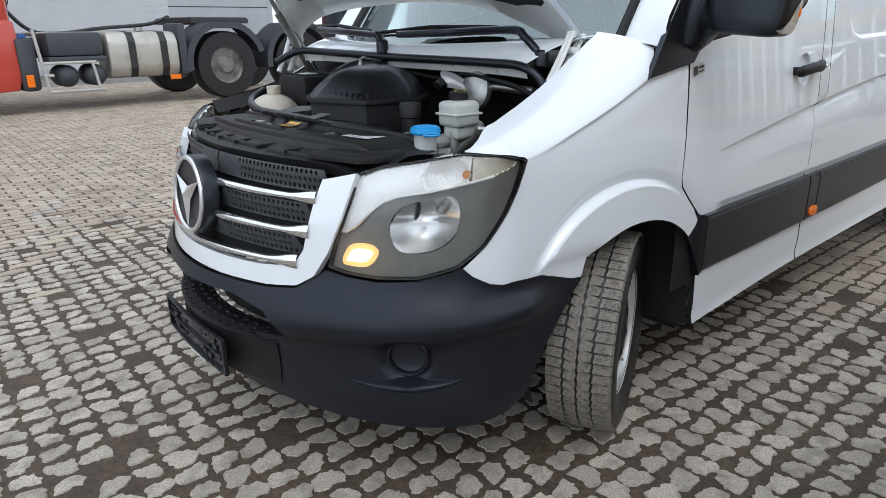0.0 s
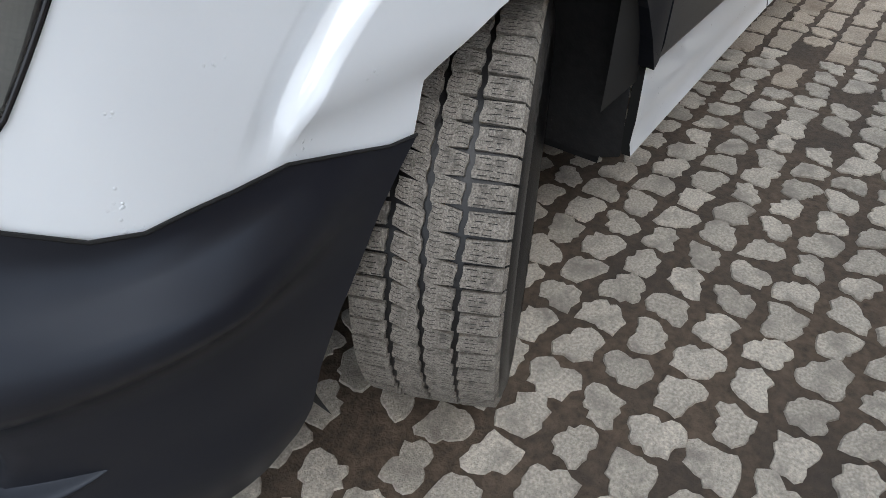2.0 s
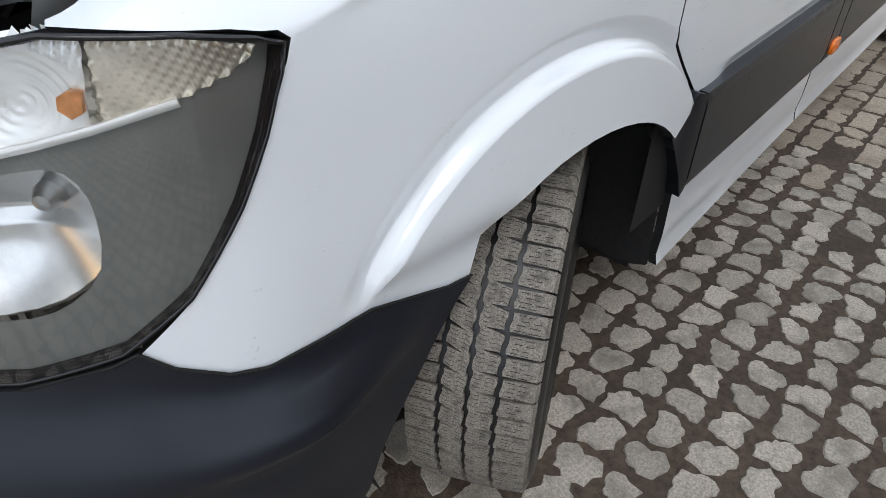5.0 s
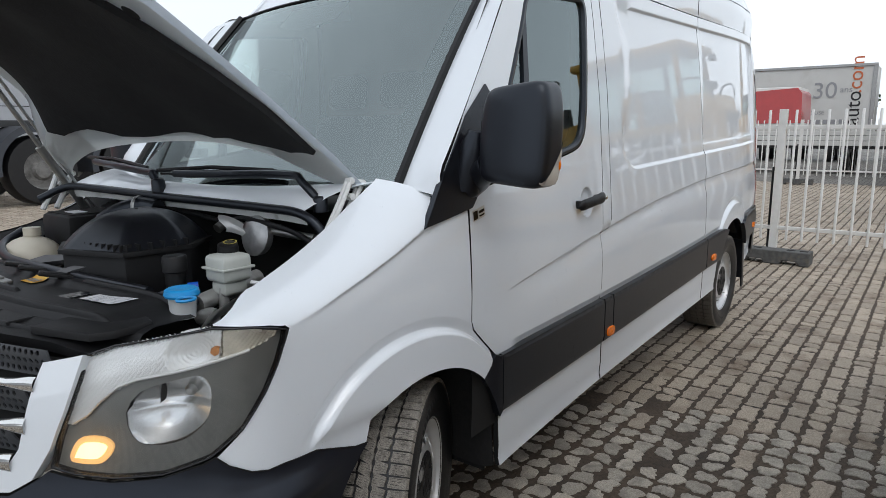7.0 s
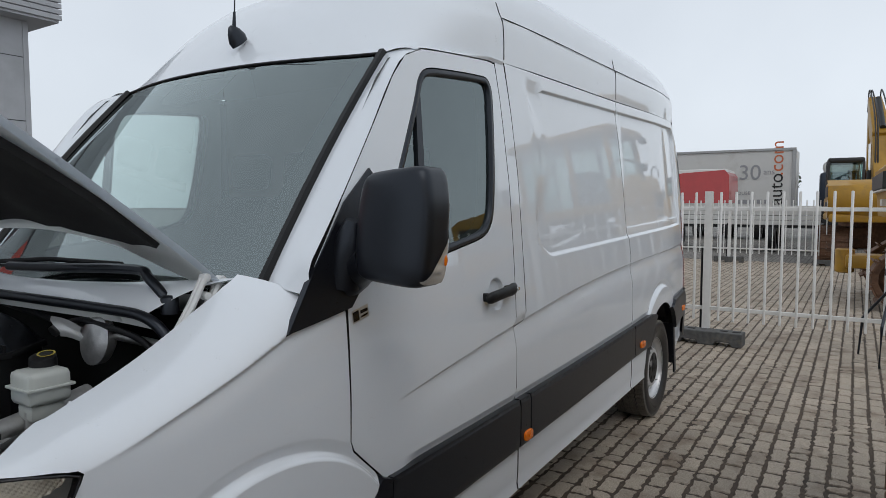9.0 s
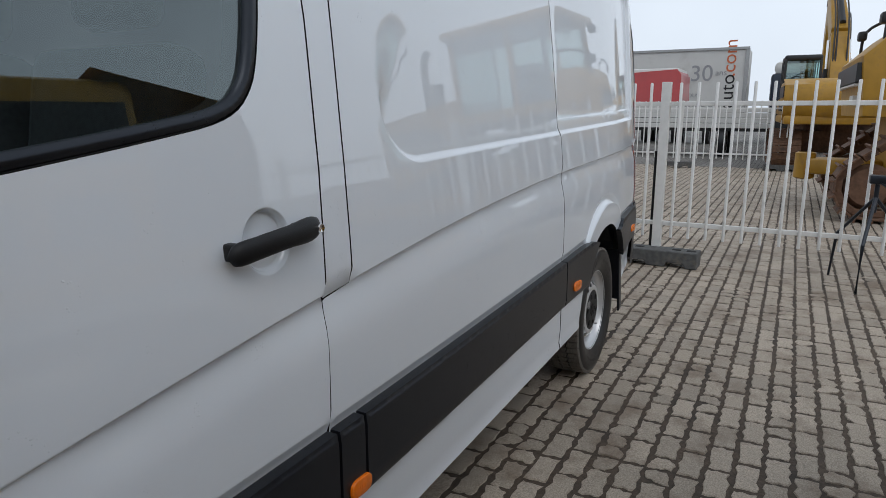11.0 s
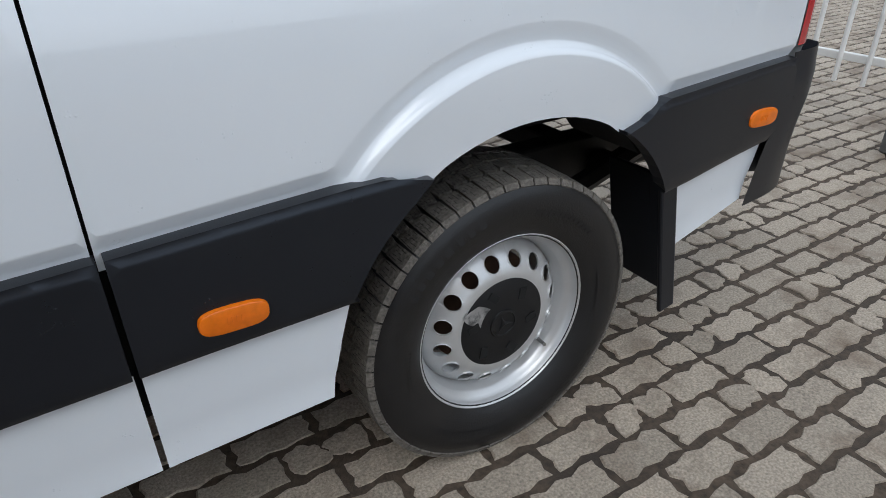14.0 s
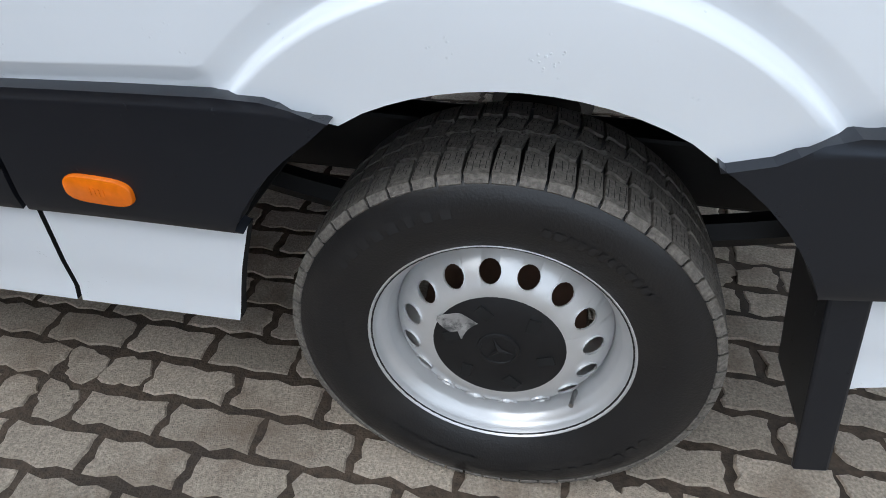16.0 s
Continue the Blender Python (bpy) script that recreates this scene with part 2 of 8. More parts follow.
def spline(points, steps=6):
    """Catmull-Rom points through the given ones."""
    p = [Vector(q) for q in points]
    p = [2 * p[0] - p[1]] + p + [2 * p[-1] - p[-2]]
    out = []
    for i in range(1, len(p) - 2):
        for k in range(steps):
            t = k / steps
            out.append(0.5 * ((2 * p[i]) + (p[i + 1] - p[i - 1]) * t + (2 * p[i - 1] - 5 * p[i] + 4 * p[i + 1] - p[i + 2]) * t * t + (3 * p[i] - p[i - 1] - 3 * p[i + 1] + p[i + 2]) * t ** 3))
    out.append(p[-2])
    return out


def grid(bm, f, nu, nv, flip=False):
    """A patch f(i/nu, j/nv)."""
    v = [[bm.verts.new(f(i / nu, j / nv)) for j in range(nv + 1)] for i in range(nu + 1)]
    for i in range(nu):
        for j in range(nv):
            q = (v[i][j], v[i + 1][j], v[i + 1][j + 1], v[i][j + 1])
            bm.faces.new(q[::-1] if flip else q)
    return bm


def slab(bm, outline, lo, hi, bevel=0.0, m=None):
    """A flat outline (x, y) raised from lo to hi."""
    b = bmesh.new()
    vs = [b.verts.new((x, y, lo)) for x, y in outline]
    f = b.faces.new(vs)
    b.normal_update()
    if f.normal.z < 0:
        f.normal_flip()
    r = bmesh.ops.extrude_face_region(b, geom=[f])
    for v in r["geom"]:
        if isinstance(v, bmesh.types.BMVert):
            v.co.z = hi
    bmesh.ops.recalc_face_normals(b, faces=b.faces)
    if bevel:
        top = [e for e in b.edges if all(abs(v.co.z - hi) < 1e-6 for v in e.verts)]
        bmesh.ops.bevel(b, geom=top, offset=bevel, segments=2, profile=0.5, affect="EDGES")
    if m is not None:
        bmesh.ops.transform(b, matrix=m, verts=b.verts)
    return add(bm, b)


def inside(points, loops):
    """Even-odd test of many points against closed loops."""
    p = np.asarray(points, float)
    hit = np.zeros(len(p), bool)
    for loop in loops:
        a = np.asarray(loop, float)
        b = np.roll(a, -1, axis=0)
        for (x0, y0), (x1, y1) in zip(a, b):
            if y0 == y1:
                continue
            cross = ((y0 > p[:, 1]) != (y1 > p[:, 1])) & (p[:, 0] < (x1 - x0) * (p[:, 1] - y0) / (y1 - y0) + x0)
            hit ^= cross
    return hit


def panel(outline, surface, cell=0.03, hem=0.018, proud=0.0, holes=(), extra=(), sign=1, bm=None, edge=0):
    """A sheet cut to an outline in (u, v), with holes, laid on a surface and its edges turned in; sign -1 gives the mirror image."""
    bm = bm or bmesh.new()
    loops = []
    for ring in (outline, *holes):
        fine = []
        for i in range(len(ring)):
            a, b = Vector(ring[i - 1]), Vector(ring[i])
            n = max(1, math.ceil((b - a).length / cell))
            fine += [tuple(a.lerp(b, k / n)) for k in range(n)]
        loops.append(fine)
    border = np.array([q for ring in loops for q in ring])
    lo, hi = border.min(0), border.max(0)
    gu, gv = np.meshgrid(np.arange(lo[0] + cell * 0.5, hi[0], cell), np.arange(lo[1] + cell * 0.5, hi[1], cell))
    cand = [np.column_stack((gu.ravel(), gv.ravel()))]
    if len(extra):
        ex = np.asarray(extra, float)
        near = ((cand[0][:, None, :] - ex[None, :, :]) ** 2).sum(2).min(1) > (0.45 * cell) ** 2 if len(cand[0]) else np.zeros(0, bool)
        cand = [cand[0][near], ex]
    cand = np.vstack(cand)
    if len(cand):
        cand = cand[inside(cand, loops)]
        ends = np.vstack([np.roll(np.array(ring), -1, axis=0) for ring in loops])
        run = ends - border
        size = np.maximum((run ** 2).sum(1), 1e-12)

        def clear(c):
            k = np.clip(((c - border) * run).sum(1) / size, 0, 1)
            return ((border + run * k[:, None] - c) ** 2).sum(1).min() > (0.2 * cell) ** 2
        far = np.array([clear(c) for c in cand]) if len(cand) else np.zeros(0, bool)
        cand = cand[far]
    coords = [Vector(q) for q in border] + [Vector(q) for q in cand]
    edges, k = [], 0
    for ring in loops:
        edges += [(k + i, k + (i + 1) % len(ring)) for i in range(len(ring))]
        k += len(ring)
    cv, _, cf, _, _, _ = delaunay_2d_cdt(coords, edges, [], 0, 1e-7)
    mids = [sum((cv[i] for i in f), Vector((0, 0))) / len(f) for f in cf]
    keep = inside([tuple(m) for m in mids], loops)
    # leave out slivers along a straight edge
    keep = [k and abs(sum(cv[f[i - 1]].cross(cv[f[i]]) for i in range(len(f)))) > 2e-3 * max((cv[f[i]] - cv[f[i - 1]]).length_squared for i in range(len(f))) for k, f in zip(keep, cf)]
    verts, inner = {}, {}

    def vert(i):
        if i not in verts:
            q = cv[i]
            p = Vector(surface(*q))
            e = 0.004
            n = (Vector(surface(q[0] + e, q[1])) - Vector(surface(q[0] - e, q[1]))).cross(Vector(surface(q[0], q[1] + e)) - Vector(surface(q[0], q[1] - e)))
            n = n.normalized() if n.length > 1e-9 else Vector((0, -1, 0))
            p = p + n * proud
            b = p - n * hem
            verts[i] = bm.verts.new((p.x, p.y * sign, p.z))
            inner[verts[i]] = (b.x, b.y * sign, b.z)
        return verts[i]

    faces = []
    for f, ok in zip(cf, keep):
        if ok:
            ring = [vert(i) for i in f]
            g = bm.faces.new(ring if sign > 0 else ring[::-1])
            g.smooth = True
            faces.append(g)
    if hem:
        made = {}
        rim = [(loop.vert, loop.link_loop_next.vert, loop.edge) for f in faces for loop in f.loops if len(loop.edge.link_faces) == 1]
        for a, b, e in rim:
            for v in (a, b):
                if v not in made:
                    made[v] = bm.verts.new(inner[v])
            # edge 1 paints the turned-in faces with the second material, the gap shade
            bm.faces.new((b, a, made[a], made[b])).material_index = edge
            e.smooth = False
    return bm


def strip_ring(outer, inner, surface, hem=0.012, proud=0.0, sign=1, bm=None, cell=0.03):
    """A band between two outlines with the same number of corners, laid on a surface."""
    bm = bm or bmesh.new()
    rows = []
    n = len(outer)
    for i in range(n):
        a, b, c, d = Vector(outer[i]), Vector(outer[(i + 1) % n]), Vector(inner[i]), Vector(inner[(i + 1) % n])
        m = max(1, math.ceil((b - a).length / cell))
        rows += [(a.lerp(b, k / m), c.lerp(d, k / m)) for k in range(m)]

    def place(q, depth):
        p = Vector(surface(*q))
        e = 0.004
        nn = (Vector(surface(q[0] + e, q[1])) - Vector(surface(q[0] - e, q[1]))).cross(Vector(surface(q[0], q[1] + e)) - Vector(surface(q[0], q[1] - e))).normalized()
        p = p + nn * (proud - depth)
        return bm.verts.new((p.x, p.y * sign, p.z))

    vs = [(place(a, hem), place(a.lerp(b, 0.12), 0), place(a.lerp(b, 0.88), 0), place(b, hem)) for a, b in rows]
    for p, q in zip(vs, vs[1:] + vs[:1]):
        for k in range(3):
            f = bm.faces.new((p[k], q[k], q[k + 1], p[k + 1]))
            f.smooth = True
    bmesh.ops.recalc_face_normals(bm, faces=bm.faces)
    return bm


def both_sides(name, make, mat, parent, label=""):
    """A part on the left side and its mirror image on the right."""
    return [part(name, make(s), mat, parent, label) for s in (1, -1)]


def arc(cx, cz, r, a0, a1, n=14):
    return [(cx + r * math.cos(radians(a0 + (a1 - a0) * i / n)), cz + r * math.sin(radians(a0 + (a1 - a0) * i / n))) for i in range(n + 1)]


def rounded(points, n=5):
    """A closed outline drawn smoothly through its points."""
    out = []
    m = len(points)
    for i in range(m):
        p0, p1, p2, p3 = (Vector(points[(i + k - 1) % m]) for k in range(4))
        for j in range(n):
            t = j / n
            q = 0.5 * (2 * p1 + (p2 - p0) * t + (2 * p0 - 5 * p1 + 4 * p2 - p3) * t * t + (3 * p1 - p0 - 3 * p2 + p3) * t ** 3)
            out.append(tuple(q))
    return out



# ---- the shape of the van's skin ----
def smooth(a, b, x):
    k = min(1.0, max(0.0, (x - a) / (b - a)))
    return k * k * (3 - 2 * k)


def ramp(a, b, x):
    return min(1.0, max(0.0, (x - a) / (b - a)))


def curve_at(points, x):
    """A smooth curve through points sorted by x (monotone cubic)."""
    if x <= points[0][0]:
        return points[0][1]
    if x >= points[-1][0]:
        return points[-1][1]
    for i in range(len(points) - 1):
        if x <= points[i + 1][0]:
            break
    x0, y0 = points[i]
    x1, y1 = points[i + 1]
    d = (y1 - y0) / (x1 - x0)
    dl = (y0 - points[i - 1][1]) / (x0 - points[i - 1][0]) if i > 0 else d
    dr = (points[i + 2][1] - y1) / (points[i + 2][0] - x1) if i + 2 < len(points) else d
    m0 = 0 if dl * d <= 0 else 2 * dl * d / (dl + d)
    m1 = 0 if dr * d <= 0 else 2 * dr * d / (dr + d)
    h, s = x1 - x0, (x - x0) / (x1 - x0)
    return ((1 + 2 * s) * (1 - s) ** 2 * y0 + s * (1 - s) ** 2 * h * m0 + s * s * (3 - 2 * s) * y1 + s * s * (s - 1) * h * m1)


# the van: x runs from the front axle to the rear, y from its left side to its right, z up
SIDE = [(0.15, 0.93), (0.28, 0.958), (0.34, 0.974), (0.5, 0.984), (0.75, 0.986), (0.95, 0.984), (1.1, 0.975), (1.3, 0.957), (1.6, 0.932), (2.0, 0.892), (2.2, 0.868), (2.4, 0.838)]
CREASE = [(0.5, 0.925), (0.9, 0.978), (1.31, 1.030), (2.1, 1.108), (2.93, 1.156), (4.6, 1.205)]
NOSE = [(0.15, -0.90), (0.22, -0.95), (0.32, -0.985), (0.45, -1.005), (0.6, -1.01), (0.75, -0.985), (0.85, -0.962), (0.97, -0.905), (1.04, -0.845), (1.1, -0.78)]
U0, ULEN = -0.45, 1.13


def top_line(x):
    """The upper edge of the side mouldings."""
    return curve_at([(0.4, 0.712), (1.3, 0.724), (2.95, 0.772), (3.3, 0.790), (4.02, 0.806), (4.6, 0.818)], x)


def side_y(x, z):
    """Half width of the body at x and z, with its swage lines, recess and wheel flares."""
    y = curve_at(SIDE, z)
    # swage line: undercut from above, the shoulder below runs out
    zc = curve_at(CREASE, x)
    amp = smooth(0.45, 0.85, x)
    y -= amp * 0.014 * (smooth(zc + 0.008, zc, z) if z > zc else smooth(zc - 0.12, zc, z) ** 1.2)
    # recessed field of the cargo side
    zl, zh = 1.285 + 0.03 * (x - 1.7), 2.05 + 0.034 * (x - 1.54)
    dx, dz, r = x - 1.57, z - zl, 0.19
    near = r - math.hypot(r - dx, r - dz) if dx < r and dz < r else min(dx, dz)
    inside = smooth(0.0, 0.014 + 0.20 * smooth(0.10, 0.42, dz) * smooth(zh - 0.02, zh - 0.2, z), near)
    dx, dz = 4.50 - x, zh - z
    r = 0.09
    near = r - math.hypot(r - dx, r - dz) if dx < r and dz < r else min(dx * 0.5, dz)
    inside *= smooth(0.0, 0.011, near)
    y -= 0.014 * inside
    # a second, shallower step on the rear quarter
    y -= 0.005 * inside * smooth(zl + 0.060, zl + 0.067, z) * smooth(2.94, 2.95, x)
    # the skin tucks in just above the side moulding
    if x > 0.5:
        zt = top_line(x)
        y -= 0.011 * ramp(zt + 0.029, zt + 0.002, z) * smooth(0.5, 0.6, x) * smooth(0.375, 0.40, abs(x - 3.67))
    # wheel flares
    for cx, cz, r in ((3.67, 0.475, 0.518), (0.01, 0.413, 0.520)):
        d = math.hypot(x - cx, z - cz)
        if d < r:
            # a dark hollow outside, then a lip that stands proud
            y += (0.030 * smooth(r - 0.033, r - 0.051, d) - 0.013 * ramp(r, r - 0.034, d)) * (smooth(0.685, 0.735, z) if x < 0 else 1.0 if x < 2 else 0.4 + 0.6 * smooth(0.76, 0.92, z))
    # the side draws in towards the tail
    y -= 0.055 * smooth(3.6, 4.75, x) ** 1.5
    # and towards the nose
    y -= 0.045 * smooth(0.25, -0.45, x)
    return y


def skin(u, z):
    """A point of the left skin; below U0 the parameter runs round the front corner to the middle of the nose."""
    if u >= U0:
        return (u, -side_y(u, z), z)
    t = min(1.0, (U0 - u) / ULEN)
    y0 = side_y(U0, z)
    xn = curve_at(NOSE, z)
    a, b, c, d = (1 - t) ** 3, 3 * t * (1 - t) ** 2, 3 * t * t * (1 - t), t ** 3
    px, py = a * U0 + b * (U0 - 0.24) + c * xn + d * xn, -(a * y0 + b * y0 + c * 0.47)
    return (px, py, z)


# ---- ground ----
bm = bmesh.new()
bmesh.ops.create_grid(bm, x_segments=2, y_segments=2, size=400)
bmesh.ops.translate(bm, vec=(0, 0, -0.006), verts=bm.verts)
ground = tagged(link_mesh("ground", bm, material("joint_dirt", (0.086, 0.062, 0.043), 0.85, vary=0.5, scale=60, bump=1.0, bump_scale=160, second=(0.042, 0.033, 0.026), second_scale=2.5, second_amount=(0.45, 0.7))), "dark damp dirt and grit filling the joints of the yard paving", "ground", kind="structure")


# ---- the van ----
van = thing("delivery_van", (0.05, 0, 0), "white high-roof panel van with raised bonnet, black bumper and side mouldings", "van")

# fender with its flare, rolled over towards the bonnet opening
RIDGE = [(-1.1, 1.02), (-0.75, 1.050), (-0.71, 1.053), (-0.6, 1.070), (-0.5, 1.088), (-0.36, 1.118), (-0.24, 1.158), (-0.145, 1.200), (-0.085, 1.231), (0.02, 1.285), (0.1, 1.335), (0.3, 1.40)]
INNER = [(-1.1, 0.60), (-0.75, 0.855), (-0.71, 0.860), (-0.6, 0.845), (-0.5, 0.815), (-0.36, 0.78), (-0.24, 0.76), (-0.1, 0.745), (0.0, 0.735), (0.3, 0.74)]


# the crease that runs from the lamp's corner up to the mirror
FOLD = [(-0.75, 1.043), (-0.70, 1.043), (-0.57, 1.035), (-0.50, 1.029), (-0.44, 1.020), (-0.374, 1.031), (-0.231, 1.076), (-0.083, 1.131), (0.085, 1.203), (0.3, 1.28)]


def roll(u):
    """How far below its ridge the fender starts to roll inwards."""
    return curve_at(RIDGE, u) - curve_at(FOLD, u)


def fender_skin(u, v):
    zt = curve_at(RIDGE, u)
    v0 = zt - roll(u)
    if v <= v0:
        x, y, z = skin(u, v)
        d = v - v0
        return (x, y + 0.007 * smooth(0.0, -0.005, d) * smooth(-0.055, -0.005, d) * smooth(-0.43, -0.15, u), z)
    w = min(1.0, (v - v0) / (2.2 * roll(u)))
    x, y, z = skin(u, v0)
    yi = -curve_at(INNER, u)
    a, b, c = (1 - w) ** 2, 2 * w * (1 - w), w * w
    return (x + 0.02 * c * smooth(-0.45, -0.7, u), a * y + b * (0.86 * y + 0.14 * yi) + c * yi, a * v0 + b * (0.30 * v0 + 0.70 * zt) + c * zt)


def ridge_v(u, w=1.0):
    return curve_at(RIDGE, u) + roll(u) * (2.2 * w - 1)


ARCH_F = arc(0.05, 0.36, 0.405, 48, 125)
fender = [(0.278, 1.232), (0.268, 0.87), (0.285, 0.835), (0.385, 0.742), (0.398, 0.722), (0.33, 0.668)] + ARCH_F + [(-0.190, 0.662), (-0.200, 0.630), (-0.24, 0.620), (-0.305, 0.640), (-0.372, 0.660), (-0.43, 0.664), (-0.49, 0.668), (-0.545, 0.665), (-0.60, 0.672), (-0.665, 0.700), (-0.70, 0.738),
          (-0.62, 0.797), (-0.53, 0.882), (-0.47, 0.952), (-0.438, 1.0), (-0.43, 1.018), (-0.44, 1.03), (-0.50, 1.04), (-0.57, 1.046), (-0.70, 1.056)]
fender += [(u, ridge_v(u)) for u in (-0.72, -0.65, -0.55, -0.45, -0.35, -0.25, -0.15, -0.05, 0.0, 0.05, 0.10)] + [(0.135, ridge_v(0.135, 0.6)), (0.155, ridge_v(0.155, 0.3)), (0.158, 1.345), (0.06, 1.196)]
FLARE_F = [q for r in (0.523, 0.519, 0.508, 0.496, 0.4885, 0.485, 0.477, 0.469, 0.465, 0.460) for q in arc(0.01, 0.413, r, 15, 150, 60)]
FLARE_F += [(-0.44 + 0.016 * i, curve_at(FOLD, -0.44 + 0.016 * i) + d) for i in range(36) for d in (-0.05, -0.03, -0.014, -0.0055, -0.0025, 0.0, 0.004, 0.014)]
# white panels get black turned-in edges, painting the shade of the gaps
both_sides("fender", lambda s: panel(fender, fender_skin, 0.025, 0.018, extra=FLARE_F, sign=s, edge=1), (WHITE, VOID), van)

# front door
SASH = [(0.155, 1.36), (0.30, 1.545), (0.45, 1.745), (0.585, 1.93), (0.66, 2.005), (0.76, 2.045), (0.9, 2.062), (1.22, 2.092), (1.285, 2.095)]
door_outline = [(0.283, 1.225), (0.272, 0.868), (0.288, 0.839), (0.389, 0.745), (0.43, 0.705), (0.8, 0.70), (1.296, 0.70), (1.302, 0.85), (1.306, 1.03), (1.325, 1.3), (1.328, 1.6), (1.305, 1.95), (1.285, 2.090)]
WINDOW = [(0.36, 1.305), (0.44, 1.41), (0.55, 1.60), (0.68, 1.85), (0.725, 1.945), (0.78, 1.985), (0.9, 2.003), (1.15, 2.024), (1.215, 2.018), (1.242, 1.975), (1.238, 1.88), (1.215, 1.68), (1.185, 1.52), (1.15, 1.445), (1.085, 1.402), (0.95, 1.375), (0.7, 1.338), (0.5, 1.312)]
WINDOW = rounded(WINDOW, 4)
CREASE_PTS = [(0.5 + 0.02 * i, curve_at(CREASE, 0.5 + 0.02 * i) + d) for i in range(206) for d in (-0.09, -0.05, -0.02, -0.003, 0.0, 0.003, 0.0055, 0.008, 0.0105)]
door_ring = [(0.288, 1.235)] + door_outline[1:] + SASH[::-1][1:-1] + [(0.17, 1.36), (0.34, 1.29)]
DISH = (1.155, 1.178)


def door_skin(u, v):
    """The door's skin with the round dish behind its handle."""
    x, y, z = skin(u, v)
    d = math.hypot(u - DISH[0], v - DISH[1])
    return (x, y + 0.017 * ramp(0.062, 0.054, d), z)


DISH_PTS = [q for r in (0.065, 0.0625, 0.058, 0.0535, 0.051, 0.04, 0.02) for q in arc(*DISH, r, 0, 350, 28)]
both_sides("front_door", lambda s: panel(door_ring, door_skin, 0.03, 0.018, holes=[WINDOW], extra=CREASE_PTS + DISH_PTS + [(0.52 + 0.025 * i, top_line(0.52 + 0.025 * i) + d) for i in range(31) for d in (0.002, 0.010, 0.019, 0.0265, 0.029, 0.0315, 0.039)], sign=s, edge=1), (WHITE, VOID), van, "closed white cab door")
both_sides("mirror_triangle", lambda s: panel([(0.064, 1.200), (0.165, 1.352), (0.30, 1.53), (0.42, 1.63), (0.45, 1.60), (0.39, 1.46), (0.372, 1.312), (0.30, 1.238)], skin, 0.03, 0.02, 0.006, sign=s), PLASTIC, van, "matt black plastic triangle at the mirror foot")


def inset(points, d):
    """The outline moved inwards by d."""
    out = []
    n = len(points)
    area = sum(points[i - 1][0] * points[i][1] - points[i][0] * points[i - 1][1] for i in range(n))
    s = 1 if area > 0 else -1
    for i in range(n):
        a, b, c = Vector(points[i - 1]), Vector(points[i]), Vector(points[(i + 1) % n])
        d1, d2 = (b - a).normalized(), (c - b).normalized()
        m = Vector((-(d1.y + d2.y), d1.x + d2.x)) * s
        m = m.normalized() / max(0.45, (1 + d1.dot(d2)) ** 0.5 / 2 ** 0.5) if m.length > 1e-6 else Vector((0, 0))
        out.append((b.x + m.x * d, b.y + m.y * d))
    return out


both_sides("window_seal", lambda s: strip_ring(inset(WINDOW, 0.002), inset(WINDOW, 0.028), skin, 0.014, 0.001, s), PLASTIC, van)
both_sides("window_divider", lambda s: panel([(0.665, 1.34), (0.71, 1.34), (0.735, 1.95), (0.705, 1.90)], skin, 0.05, 0.02, -0.003, sign=s), PLASTIC, van)
for glass in both_sides("side_window", lambda s: panel(inset(WINDOW, 0.024), skin, 0.08, 0, -0.012, sign=s), GLASS_DARK, van, "dark reflecting side glass"):
    glass.visible_shadow = False

# B pillar and cargo side
TUCK_PTS = [(0.52 + 0.0125 * i, top_line(0.52 + 0.0125 * i) + d) for i in range(324) for d in (0.002, 0.010, 0.019, 0.0265, 0.029, 0.0315, 0.039) if abs(0.52 + 0.0125 * i - 3.67) > 0.37]
BLINE = [(1.405, 1.038), (1.416, 1.3), (1.417, 1.66), (1.40, 1.9), (1.372, 2.11)]
pillar = [(1.310, 1.026), (1.330, 1.3), (1.333, 1.6), (1.310, 1.95), (1.290, 2.10), (1.368, 2.106)] + [(x - 0.003, z) for x, z in BLINE[::-1][1:]]
both_sides("pillar_panel", lambda s: panel(pillar, skin, 0.04, sign=s, edge=1), (WHITE, VOID), van)
cargo = [(1.3005, 0.70), (1.395, 0.70), (2.93, 0.745), (2.938, 1.16), (2.93, 1.35), (2.895, 1.9), (2.86, 2.15), (1.378, 2.112)] + [(x + 0.002, z) for x, z in BLINE[::-1][1:]] + [(1.316, 1.0235), (1.3095, 1.020), (1.3075, 1.0), (1.3045, 0.85)]
FIELD_PTS = []
for i in range(144):
    x = 1.76 + 0.02 * i
    FIELD_PTS += [(x, 1.285 + 0.03 * (x - 1.7) + d) for d in (-0.003, 0.0, 0.007, 0.0145, 0.018)] + [(x, 2.05 + 0.034 * (x - 1.54) + d) for d in (-0.0135, -0.0105, -0.005, 0.0, 0.003)]
FIELD_PTS += [(x, 1.32 + 0.02 * i) for i in range(36) for x in (4.470, 4.476, 4.488, 4.498, 4.503)]
FIELD_PTS += [q for r in (0.193, 0.190, 0.183, 0.1755, 0.172, 0.155) for q in arc(1.76, 1.477, r, 182, 268, 18)]
FIELD_PTS += [(x, 1.49 + 0.03 * i) for i in range(18) for x in (1.56, 1.575, 1.60, 1.63, 1.67, 1.71, 1.76)]
FIELD_PTS += [q for r in (0.093, 0.090, 0.084, 0.078, 0.074) for q in arc(4.41, 2.058, r, 2, 88, 12)]
